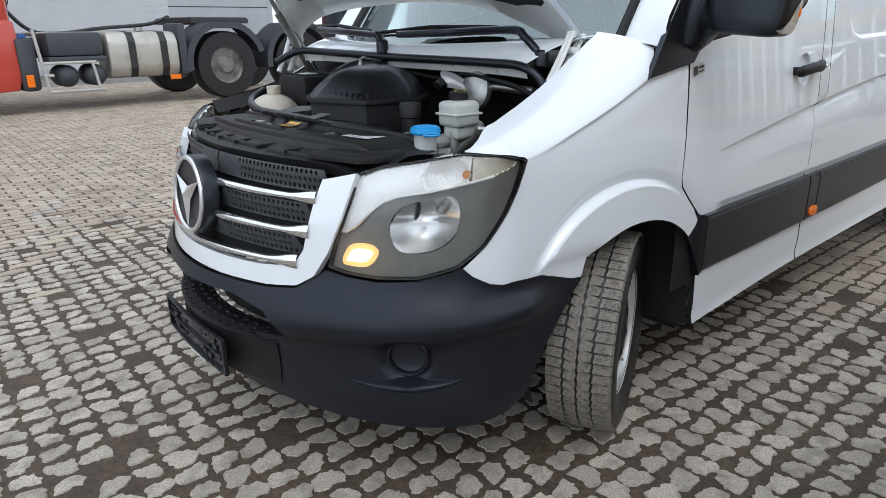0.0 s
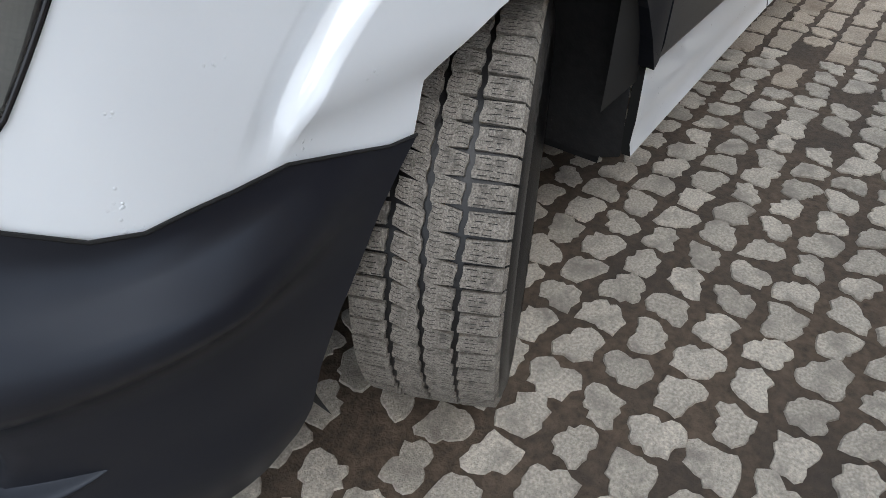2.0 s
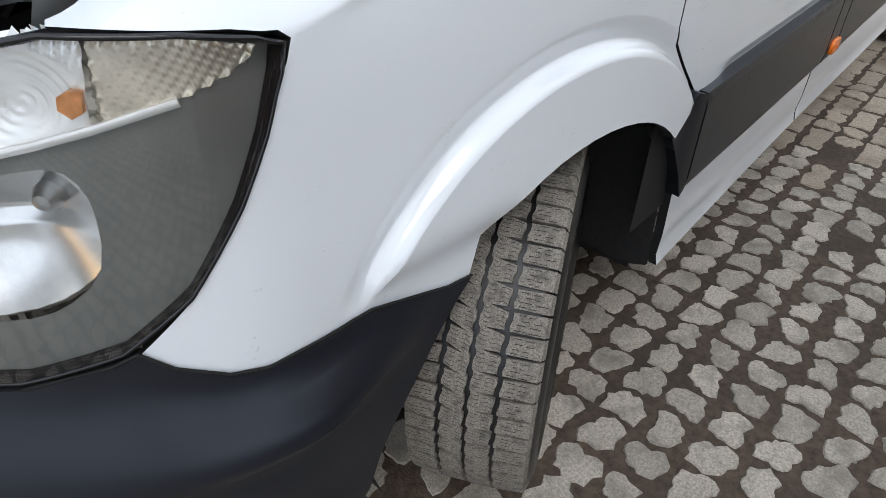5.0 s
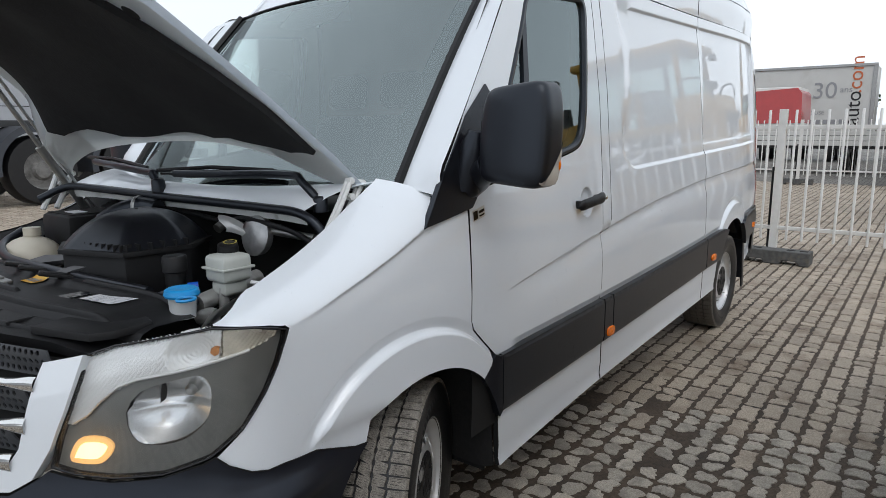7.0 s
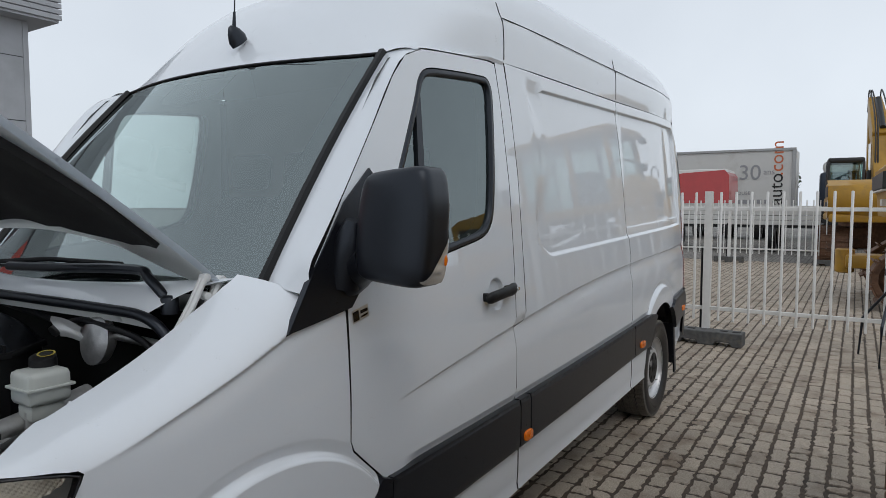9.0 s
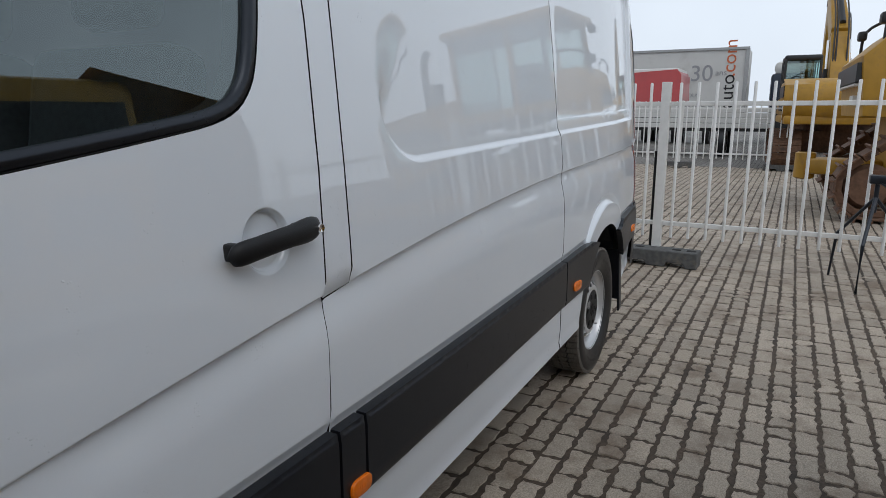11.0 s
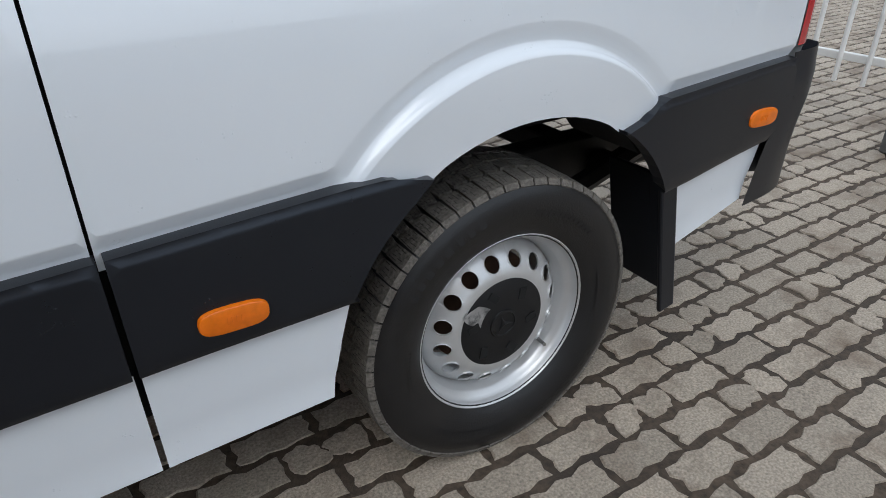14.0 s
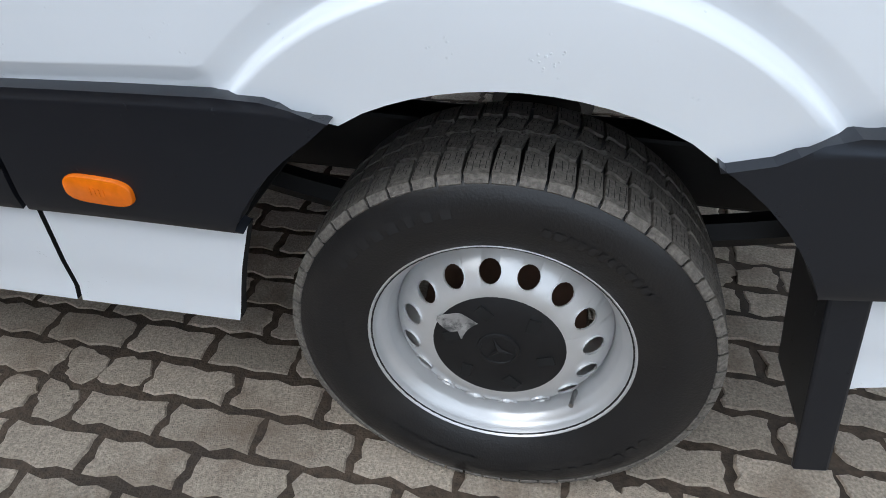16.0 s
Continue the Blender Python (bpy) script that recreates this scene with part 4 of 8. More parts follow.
ring = lathe(bmesh.new(), [(0.117 + 0.008 * math.cos(a * math.pi / 4), 0.003 + 0.007 * math.sin(a * math.pi / 4)) for a in range(8)], 48, mb, closed=True)
for k in range(3):
    a0 = math.pi + k * 2 * math.pi / 3
    tip = Vector((0.114 * math.cos(a0), 0.114 * math.sin(a0), 0.006))
    side = Vector((-math.sin(a0), math.cos(a0), 0)) * 0.024
    centre = Vector((0.0, 0.0, 0.022))
    base = Vector((math.cos(a0), math.sin(a0), 0)) * 0.012
    pts = [tip, base + side + Vector((0, 0, 0.005)), centre, base - side + Vector((0, 0, 0.005))]
    v = [ring.verts.new(mb @ p) for p in pts]
    ring.faces.new((v[0], v[1], v[2]))
    ring.faces.new((v[0], v[2], v[3]))
bmesh.ops.recalc_face_normals(ring, faces=ring.faces)
part("badge_ring", ring, material("satin_chrome", (0.86, 0.86, 0.86), 0.28, metal=0.85, vary=0.04), badge, "chrome ring with three plain arms")


# step, plate carrier and lower lip of the bumper
def step_top(a, b):
    s = 2 * a - 1
    y = 0.40 * s
    return (-1.045 + 0.10 * s * s + 0.115 * (1 - b), y, 0.452 + 0.012 * math.sin(math.pi * b))


bm = grid(bmesh.new(), step_top, 20, 6)
grid(bm, lambda a, b: (-1.045 + 0.10 * (2 * a - 1) ** 2 + 0.006 * math.sin(3 * b), 0.40 * (2 * a - 1), 0.452 - 0.14 * b), 20, 4)
bmesh.ops.recalc_face_normals(bm, faces=bm.faces)
step = part("bumper_step", smooth_faces(bm, 40), PLASTIC_MATT, van, "black tread step in the bumper")
studs = bmesh.new()
for i in range(15):
    for j in range(4):
        x, y, z = step_top((i + 0.5 + (0.5 if j % 2 else 0)) / 15.5, (j + 0.5) / 4)
        lathe(studs, [(0.010, 0.0), (0.009, 0.004), (0.0, 0.0045)], 8, Matrix.Translation((x, y, z)) @ Matrix.Diagonal((0.8, 1.3, 1, 1)))
tagged(part("step_stud", studs, PLASTIC, step, "raised studs of the step"), kind="stuff")
# black sheet added behind the intake, standing in for its shade
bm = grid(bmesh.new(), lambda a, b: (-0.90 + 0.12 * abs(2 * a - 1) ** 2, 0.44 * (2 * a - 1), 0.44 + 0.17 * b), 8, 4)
part("intake_shade_sheet", bm, VOID, van)

plate = thing("number_plate_holder", (-1.03, 0.06, 0.38), "empty black plastic number plate holder on the bumper", "plate holder")


def plate_at(w, h, d):
    """w across, h up, d out of the holder's face."""
    y = 0.02 + w
    return Vector((-1.052 + 0.16 * y * y - d - 0.03 * (0.40 - h) * 0, y, h))


bm = bmesh.new()
grid(bm, lambda a, b: plate_at(-0.26 + 0.52 * a, 0.318 + 0.115 * b, 0.004), 12, 4, True)
part("plate_back", bm, GLOSS_BLACK, plate)
bm = bmesh.new()
for a, b, c, d in ((-0.265, 0.265, 0.313, 0.323), (-0.265, 0.265, 0.428, 0.438), (-0.265, -0.250, 0.323, 0.428), (0.250, 0.265, 0.323, 0.428), (-0.25, 0.25, 0.372, 0.378)):
    n = 12 if b - a > 0.1 else 1
    for k in range(n):
        p, q = a + (b - a) * k / n, a + (b - a) * (k + 1) / n
        x0, x1 = plate_at((p + q) / 2, 0.37, 0.014).x, plate_at((p + q) / 2, 0.37, 0.0).x
        box(bm, (x0, 0.02 + p, c), (x1, 0.02 + q, d), 0.0015, segments=1)
rnd = random.Random(4)
for k in range(26):
    w = -0.23 + 0.46 * rnd.random()
    h = 0.328 + 0.085 * rnd.random()
    x = plate_at(w, h, 0.010).x
    box(bm, (x, 0.02 + w, h), (x + 0.008, 0.02 + w + rnd.choice((0.006, 0.03, 0.05)), h + rnd.choice((0.006, 0.018))), 0.001, segments=1)
part("plate_frame", bm, PLASTIC, plate)
bm = bmesh.new()
for k in range(6):
    w = 0.03 - 0.025 * k
    x = plate_at(w, 0.306, 0.010).x
    box(bm, (x, 0.02 + w, 0.300), (x + 0.002, 0.02 + w + 0.018, 0.309), 0.0)
part("dealer_bar", bm, material("white_print", (0.75, 0.75, 0.75), 0.5), plate, "small white print bars")
bm = grid(bmesh.new(), lambda a, b: (-1.0 + 0.18 * (2 * a - 1) ** 2 + 0.02 * b, 0.62 * (2 * a - 1), 0.30 - 0.05 * b), 24, 3)
part("bumper_lip", smooth_faces(bm), PLASTIC_MATT, van)

# ---- headlamps ----
LAMP = [(-1.031, 0.984), (-0.96, 1.010), (-0.888, 1.022), (-0.80, 1.036), (-0.705, 1.048), (-0.565, 1.041), (-0.47, 1.028), (-0.436, 1.018), (-0.444, 0.992), (-0.48, 0.942), (-0.534, 0.880), (-0.62, 0.797), (-0.715, 0.740), (-0.832, 0.709), (-0.946, 0.703), (-1.03, 0.709), (-1.086, 0.722), (-1.072, 0.79), (-1.05, 0.86), (-1.035, 0.93)]
GREY_TRIM = material("lamp_bezel_grey", (0.21, 0.212, 0.205), 0.35, vary=0.1, scale=20)
REFLECT = material("lamp_reflector", (0.93, 0.935, 0.93), 0.22, metal=0.4, vary=0.04, scale=40)
BRIGHT = material("lamp_mirror", (0.80, 0.81, 0.82), 0.24, metal=0.75, vary=0.05, scale=10)
BULB_AMBER = material("amber_bulb", (0.75, 0.33, 0.12), 0.25, metal=0.3, vary=0.4, scale=90)
UPPER = [(-1.031, 0.976), (-0.96, 1.003), (-0.888, 1.016), (-0.80, 1.029), (-0.705, 1.041), (-0.565, 1.034), (-0.455, 1.016), (-0.50, 1.000), (-0.58, 0.985), (-0.682, 0.970), (-0.808, 0.948), (-0.90, 0.932), (-0.945, 0.915), (-0.985, 0.880), (-1.01, 0.850), (-1.05, 0.824), (-1.066, 0.826), (-1.045, 0.88), (-1.034, 0.93)]


UPPER_FRONT = [(-0.67, 1.039)] + UPPER[9:] + UPPER[:5]
UPPER_TIP = [(-0.668, 1.038)] + UPPER[5:9] + [(-0.668, 0.973)]
EDGE_LINE = [(-0.58, 0.985), (-0.682, 0.970), (-0.745, 0.959), (-0.808, 0.948), (-0.90, 0.932), (-0.945, 0.915), (-0.985, 0.880), (-1.01, 0.850), (-1.045, 0.826)]
TIP = material("golden_reflector", (0.82, 0.77, 0.66), 0.25, metal=0.45, vary=0.2, scale=30)


def bowl(depth_at):
    def f(u, z):
        e = 0.006
        p = Vector(skin(u, z))
        n = (Vector(skin(u + e, z)) - Vector(skin(u - e, z))).cross(Vector(skin(u, z + e)) - Vector(skin(u, z - e))).normalized()
        return p - n * depth_at(u, z)
    return f


MAIN = [(-0.925, 0.852), (-0.892, 0.903), (-0.82, 0.925), (-0.745, 0.936), (-0.715, 0.920), (-0.706, 0.887), (-0.718, 0.832), (-0.76, 0.797), (-0.81, 0.779), (-0.875, 0.777), (-0.908, 0.797)]
MAIN = rounded(MAIN, 2)
TURN = [(-1.050, 0.742), (-1.046, 0.765), (-1.024, 0.794), (-0.972, 0.796), (-0.950, 0.773), (-0.978, 0.735), (-1.036, 0.733)]
TURN = rounded(TURN, 4)


def rib_depth(u, z):
    """Fine flutes along the borders, coarse fanned flutes at the rear tip, plain in the middle."""
    if u > -0.67:
        return 0.004 + 0.0028 * math.sin(u * 330 - z * 500)
    top = 1.041 + 0.19 * (u + 0.70)
    low = 0.968 + 0.17 * (u + 0.68)
    edge = max(smooth(0.026, 0.014, abs(top - z)), smooth(0.022, 0.012, abs(z - low)), smooth(-0.985, -1.015, u), smooth(0.018, 0.008, abs(u + 0.835)))
    dish = math.hypot((u + 0.757) / 0.078, (z - 0.988) / 0.052)
    if dish < 1:
        return 0.018 * (1 - dish * dish) + 0.0009 * math.sin(dish * 40)
    return (0.0009 + 0.0016 * edge) * math.sin(u * 560 - z * 420)


def headlamp(s):
    lamp = part("headlamp", panel(LAMP, skin, 0.03, 0, 0.002, sign=s), LENS, van, "clear headlamp with lit amber turn signal")
    lamp.visible_shadow = False
    part("lamp_rim", strip_ring(LAMP, inset(LAMP, 0.005), skin, 0.02, 0.003, s), GLOSS_BLACK, lamp)
    part("bezel", panel(inset(LAMP, 0.004), skin, 0.03, 0.0, -0.018, holes=[MAIN, UPPER], sign=s), GREY_TRIM, lamp, "grey inner bezel")
    part("side_reflector", panel(UPPER_FRONT, bowl(lambda u, z: 0.010 + rib_depth(u, z)), 0.0036, 0.02, 0.0, sign=s), REFLECT, lamp, "ribbed bright reflector")
    part("tip_reflector", panel(UPPER_TIP, bowl(lambda u, z: 0.010 + rib_depth(u, z)), 0.0045, 0.02, 0.0, sign=s), TIP, lamp, "fluted reflector with a golden tint")
    part("reflector_edge", smooth_faces(tube(bmesh.new(), [((q := bowl(lambda u, z: 0.011)(*p)).x, q.y * s, q.z) for p in EDGE_LINE], 0.0042, 6), 60), REFLECT, lamp, "bright edge of the upper reflector")
    part("main_reflector", panel(MAIN, bowl(lambda u, z: 0.020 + 0.050 * max(0.0, 1 - (math.hypot(u + 0.815, (z - 0.857) * 1.25) / 0.115) ** 2) + (0.010 if z > 0.862 else 0.0)), 0.008, 0.01, 0.0, sign=s), BRIGHT, lamp, "chrome main reflector")
    bm = bmesh.new()
    p = Vector(skin(-0.78, 0.888))
    lathe(bm, [(0.0, 0.03), (0.008, 0.028), (0.014, 0.015), (0.014, -0.02)], 12, Matrix.Translation((p.x + 0.055, (p.y + 0.045) * s, p.z)) @ Euler((0, radians(-90), radians(40 * s))).to_matrix().to_4x4())
    part("bulb_shield", smooth_faces(bm), STEEL, lamp)
    part("turn_signal", panel(TURN, skin, 0.01, 0.01, -0.012, sign=s), AMBER_LIT, lamp, "lit amber turn signal")
    part("turn_bulb", panel(inset(TURN, 0.014), skin, 0.01, 0.004, -0.008, sign=s), BULB_LIT, lamp, "glowing core of the turn signal")
    part("marker_reflector", panel([(-0.706, 0.990), (-0.694, 0.982), (-0.682, 0.986), (-0.678, 1.003), (-0.692, 1.004), (-0.704, 1.0)], skin, 0.01, 0.01, -0.004, sign=s), BULB_AMBER, lamp, "small amber bulb")
    bm = panel(inset(LAMP, 0.002), skin, 0.06, 0, -0.12, sign=s)
    part("lamp_back", bm, VOID, lamp)


headlamp(1)
headlamp(-1)

# amber side markers in the mouldings
for x, z in ((1.372, 0.560), (3.090, 0.631), (4.415, 0.690)):
    def lens(s):
        bm = bmesh.new()
        out = [(0.054 * math.copysign(abs(math.cos(a)) ** 0.55, math.cos(a)), 0.0225 * math.copysign(abs(math.sin(a)) ** 0.7, math.sin(a))) for a in [k * math.pi / 14 for k in range(28)]]
        if x < 1.5:
            out = [(p * 0.72, q * 1.0) for p, q in out]
        slab(bm, out, 0.0, 0.009, 0.004)
        for k in range(4):
            box(bm, (-0.012 + 0.007 * k, -0.006, 0.009), (-0.009 + 0.007 * k, 0.006, 0.0098), 0)
        y = -Vector(moulding_skin(x, z)).y
        m = Matrix.Translation((x, -y * s, z)) @ Euler((radians(90), radians(2), 0)).to_matrix().to_4x4()
        if s < 0:
            m = Matrix.Translation((x, y, z)) @ Euler((radians(-90), 0, 0)).to_matrix().to_4x4()
        bmesh.ops.transform(bm, matrix=m, verts=bm.verts)
        return smooth_faces(bm, 40)
    both_sides("side_marker", lens, AMBER, van, "amber side marker lens")


# door handle
def handle(s):
    bm = bmesh.new()
    rows = []
    for k in range(21):
        t = k / 20
        x = 1.034 + 0.246 * t
        z = 1.171 + 0.020 * t + 0.005 * math.sin(math.pi * t)
        r = (0.0195 + 0.0035 * smooth(0.55, 0.8, t) + 0.002 * smooth(0.25, 0.05, t)) * (1 - abs(2 * t - 1) ** 9) ** 0.5 + 0.002
        y = -(side_y(x, z) + 0.020 + 0.018 * math.sin(math.pi * t) ** 0.7)
        rows.append([bm.verts.new((x, (y - 0.62 * r * math.cos(a)) * s, z + r * math.sin(a))) for a in [2 * math.pi * j / 14 for j in range(14)]])
    for p, q in zip(rows, rows[1:]):
        for j in range(14):
            bm.faces.new((p[j], p[(j + 1) % 14], q[(j + 1) % 14], q[j]))
    bm.faces.new(rows[0])
    bm.faces.new(rows[-1][::-1])
    for x0, x1 in ((1.046, 1.070), (1.220, 1.268)):
        y0 = side_y(x0, 1.18)
        box(bm, (x0, -(y0 + 0.022) * s if s > 0 else y0 - 0.01, 1.160 + 0.06 * (x0 - 1.05)), (x1, -(y0 - 0.01) if s > 0 else y0 + 0.022, 1.192 + 0.06 * (x0 - 1.05)), 0.006)
    bmesh.ops.recalc_face_normals(bm, faces=bm.faces)
    return smooth_faces(bm, 50)


for s, h in zip((1, -1), both_sides("door_handle", handle, PLASTIC_MATT, van, "black pull handle over a round dish")):
    bm = lathe(bmesh.new(), [(0.0095, 0.0), (0.0085, 0.003), (0.005, 0.002), (0.0, 0.001)], 16, Matrix.Translation((1.262, -(side_y(1.262, 1.19) + 0.042) * s, 1.190)) @ Euler((radians(90 * s), 0, 0)).to_matrix().to_4x4())
    part("lock_cylinder", bm, CHROME, h)
# sticker on the door
bm = panel([(0.303, 1.190), (0.375, 1.205), (0.372, 1.240), (0.300, 1.226)], skin, 0.02, 0, 0.0015)
sticker = part("dealer_sticker", bm, material("silver_foil", (0.62, 0.60, 0.55), 0.3, metal=0.6, vary=0.1), van, "small silver sticker with black mark bars")
bm = panel([(0.306, 1.195), (0.331, 1.200), (0.329, 1.227), (0.304, 1.222)], skin, 0.02, 0, 0.0025)
panel([(0.337, 1.215), (0.369, 1.221), (0.3685, 1.230), (0.3365, 1.224)], skin, 0.02, 0, 0.0025, bm=bm)
panel([(0.338, 1.204), (0.368, 1.210), (0.3677, 1.215), (0.3377, 1.209)], skin, 0.02, 0, 0.0025, bm=bm)
part("sticker_print", bm, GLOSS_BLACK, sticker)


# mirrors
def housing_at(p, s, grow=1.0):
    """Place a point of a rounded block as the mirror housing."""
    x, y, z = p * 2
    k = (abs(x) ** 7 + abs(y) ** 7 + abs(z) ** 7) ** (1 / 7)
    x, y, z = x / k * grow, y / k * grow, z / k * grow
    w = 1 - 0.10 * smooth(0.2, 1, z) - 0.03 * smooth(-0.2, -1, z)
    return Vector((0.305 + 0.075 * x * (1 - 0.25 * y * y) + 0.015 * z, (-1.138 + 0.118 * y * w) * s, 1.467 + 0.148 * z - 0.010 * y * z))


def rounded_block():
    bm = box(bmesh.new(), (-0.5, -0.5, -0.5), (0.5, 0.5, 0.5), 0.0)
    bmesh.ops.subdivide_edges(bm, edges=bm.edges[:], cuts=13, use_grid_fill=True)
    return bm


def mirror_housing(s):
    bm = rounded_block()
    for v in bm.verts:
        v.co = housing_at(v.co.copy(), s)
    if s < 0:
        bmesh.ops.reverse_faces(bm, faces=bm.faces)
    return smooth_faces(bm, 60)


def turn_lens(s):
    """The clear lens wrapped over the lower outer corner of the housing."""
    bm = rounded_block()
    cut = Vector((0.040, -0.090, -0.090))
    bmesh.ops.bisect_plane(bm, geom=bm.verts[:] + bm.edges[:] + bm.faces[:], plane_co=cut * (0.069 / cut.length_squared), plane_no=cut, clear_inner=True)
    bmesh.ops.delete(bm, geom=[f for f in bm.faces if f.calc_center_median().z < -0.49], context="FACES")
    for v in bm.verts:
        v.co = housing_at(v.co.copy(), s, 1.018)
    if s < 0:
        bmesh.ops.reverse_faces(bm, faces=bm.faces)
    return smooth_faces(bm, 60)


CLEAR = material("clear_lens", (0.72, 0.70, 0.66), 0.12, metal=0.45, vary=0.06, scale=40, coat=1.0, second=(0.5, 0.47, 0.42), second_scale=14)
for s, housing in zip((1, -1), both_sides("wing_mirror", mirror_housing, PLASTIC, van, "tall black wing mirror with clear turn lamp")):
    bm = bmesh.new()
    tube(bm, [Vector((0.30 + 0.02 * math.sin(k), -(0.93 + 0.022 * k) * s, 1.31 + 0.012 * k)) for k in range(6)], 0.055, 12, [1.0, 0.95, 0.85, 0.8, 0.8, 0.8])
    tube(bm, [Vector((0.285, -(0.945 + 0.012 * k) * s, 1.30 + 0.045 * k)) for k in range(5)], 0.05, 12, [1.0, 1.0, 0.95, 0.85, 0.5])
    part("mirror_arm", smooth_faces(bm, 50), PLASTIC, housing)
    part("mirror_turn_lamp", turn_lens(s), CLEAR, housing, "clear ribbed repeater lens")
    bm = bmesh.new()
    bmesh.ops.create_uvsphere(bm, u_segments=14, v_segments=8, radius=1)
    bmesh.ops.transform(bm, matrix=Matrix.Translation(housing_at(Vector((0.30, -0.49, -0.27)), s)) @ Matrix.Diagonal((0.010, 0.005, 0.016, 1)), verts=bm.verts)
    part("repeater_bulb", smooth_faces(bm, 60), AMBER, housing, "amber bulb behind the clear lens")
    bm = bmesh.new()
    box(bm, (0.366, min(-1.20 * s, -1.06 * s), 1.36), (0.374, max(-1.20 * s, -1.06 * s), 1.56), 0.002)
    part("mirror_glass", bm, BRIGHT, housing)

# aerial on the roof
bm = bmesh.new()
base = Vector((0.66, -0.09, 2.165))
lathe(bm, [(0.022, -0.02), (0.024, 0.0), (0.017, 0.03), (0.007, 0.052), (0.0, 0.055)], 16, Matrix.Translation(base) @ Euler((0, radians(-38), 0)).to_matrix().to_4x4() @ Matrix.Diagonal((1.9, 0.8, 1, 1)))
tube(bm, [base + Vector((-0.015, 0, 0.04)), base + Vector((-0.012, 0, 0.10))], 0.008, 8, [1.0, 0.6])
tube(bm, [base + Vector((-0.012, 0, 0.09)), base + Vector((-0.002, 0, 0.30)), base + Vector((0.012, 0, 0.60))], 0.0026, 6)
part("roof_aerial", smooth_faces(bm, 50), PLASTIC, van, "black roof aerial")

# tail lamp, rear bumper corner
def tail_lamp(s):
    bm = bmesh.new()
    grid(bm, lambda a, b: (4.548 + 0.025 * b + 0.085 * a, -(side_y(4.56, 0.85 + 0.62 * b) + 0.002 - 0.05 * a ** 3) * s, 0.84 + 0.645 * b), 8, 14, s > 0)
    return smooth_faces(bm, 60)


both_sides("tail_lamp", tail_lamp, RED, van, "tall red tail lamp")


def rear_corner(s):
    """The bumper's corner: flush with the side moulding, then round to the tail."""
    bm = bmesh.new()
    front = [(0.42, 4.425), (0.615, 4.484), (0.70, 4.549), (0.83, 4.537)]

    def f(a, b):
        z = 0.44 + 0.385 * b
        x0 = curve_at(front, z) + 0.001
        w = min(1.0, a / 0.6)
        x = x0 + (4.67 + 0.05 * max(0.0, b - 0.3) - x0) * w + 0.05 * max(0.0, a - 0.6)
        y = plain_y(min(x, 4.6)) + 0.016 - 0.012 * smooth(0.8, 1.0, b) - 0.04 * w ** 4 - 0.55 * max(0.0, a - 0.6) ** 1.3
        return (x, -y * s, z)
    grid(bm, f, 20, 12, s > 0)
    return smooth_faces(bm, 60)


both_sides("rear_bumper_corner", rear_corner, PLASTIC, van)
bm = bmesh.new()
box(bm, (4.58, -0.88, 0.46), (4.74, 0.88, 0.80), 0.03)
part("rear_bumper", smooth_faces(bm, 50), PLASTIC, van)

# ---- bonnet, raised ----
LIFT = [(0.0, 0.11, 1.283), (0.12, -0.005, 1.385), (0.3, -0.16, 1.505), (0.55, -0.38, 1.675), (0.8, -0.63, 1.85), (1.0, -0.87, 1.955)]


def lift_at(t):
    return curve_at([(a, b) for a, b, c in LIFT], t), curve_at([(a, c) for a, b, c in LIFT], t)


def bonnet_point(a, t, out=0.0):
    """a across from -1 to 1, t from the hinge edge to the nose edge."""
    half = 0.705 - 0.03 * t - 0.10 * t * t
    back = 0.20 * (1 - abs(a) ** 2.5)
    front = 1.0 + 0.10 * (1 - a * a)
    tt = back + (front - back) * t
    x, z = lift_at(min(tt, 1.0))
    if tt > 1:
        x, z = x - 0.20 * (tt - 1), z + 0.06 * (tt - 1)
    dome = 0.055 * (1 - abs(a) ** 2.2) + out
    skew = smooth(0.1, 1.0, a) * smooth(0.6, 0.0, t)
    return Vector((x - 0.50 * dome - 0.30 * skew, half * a, z + 0.80 * dome + 0.03 * skew))


bm = grid(bmesh.new(), lambda i, j: bonnet_point(2 * i - 1, j), 32, 24)
r = bmesh.ops.solidify(bm, geom=bm.faces[:], thickness=0.012)
bmesh.ops.recalc_face_normals(bm, faces=bm.faces)
bonnet = part("bonnet", smooth_faces(bm, 50), WHITE, van, "white bonnet raised on its hinges")


def under(a, t):
    return bonnet_point(a, t, -0.045)


bm = bmesh.new()
for lo, hi in ((-0.985, -0.60), (0.60, 0.985)):
    grid(bm, lambda i, j: under(lo + (hi - lo) * i, 0.01 + 0.98 * j) + Vector((0, 0, -0.012 * math.sin(math.pi * i))), 6, 24)
grid(bm, lambda i, j: under(-0.95 + 1.9 * i, 0.74 + 0.25 * j) + Vector((0, 0, -0.018 * math.sin(math.pi * j) ** 2 + 0.006 * math.sin(14 * i))), 40, 12)
grid(bm, lambda i, j: under(-0.95 + 1.9 * i, 0.005 + 0.13 * j), 24, 6)
r = bmesh.ops.solidify(bm, geom=bm.faces[:], thickness=0.016)
part("bonnet_frame", smooth_faces(bm, 50), WHITE_IN, bonnet, "white pressed bonnet frame")
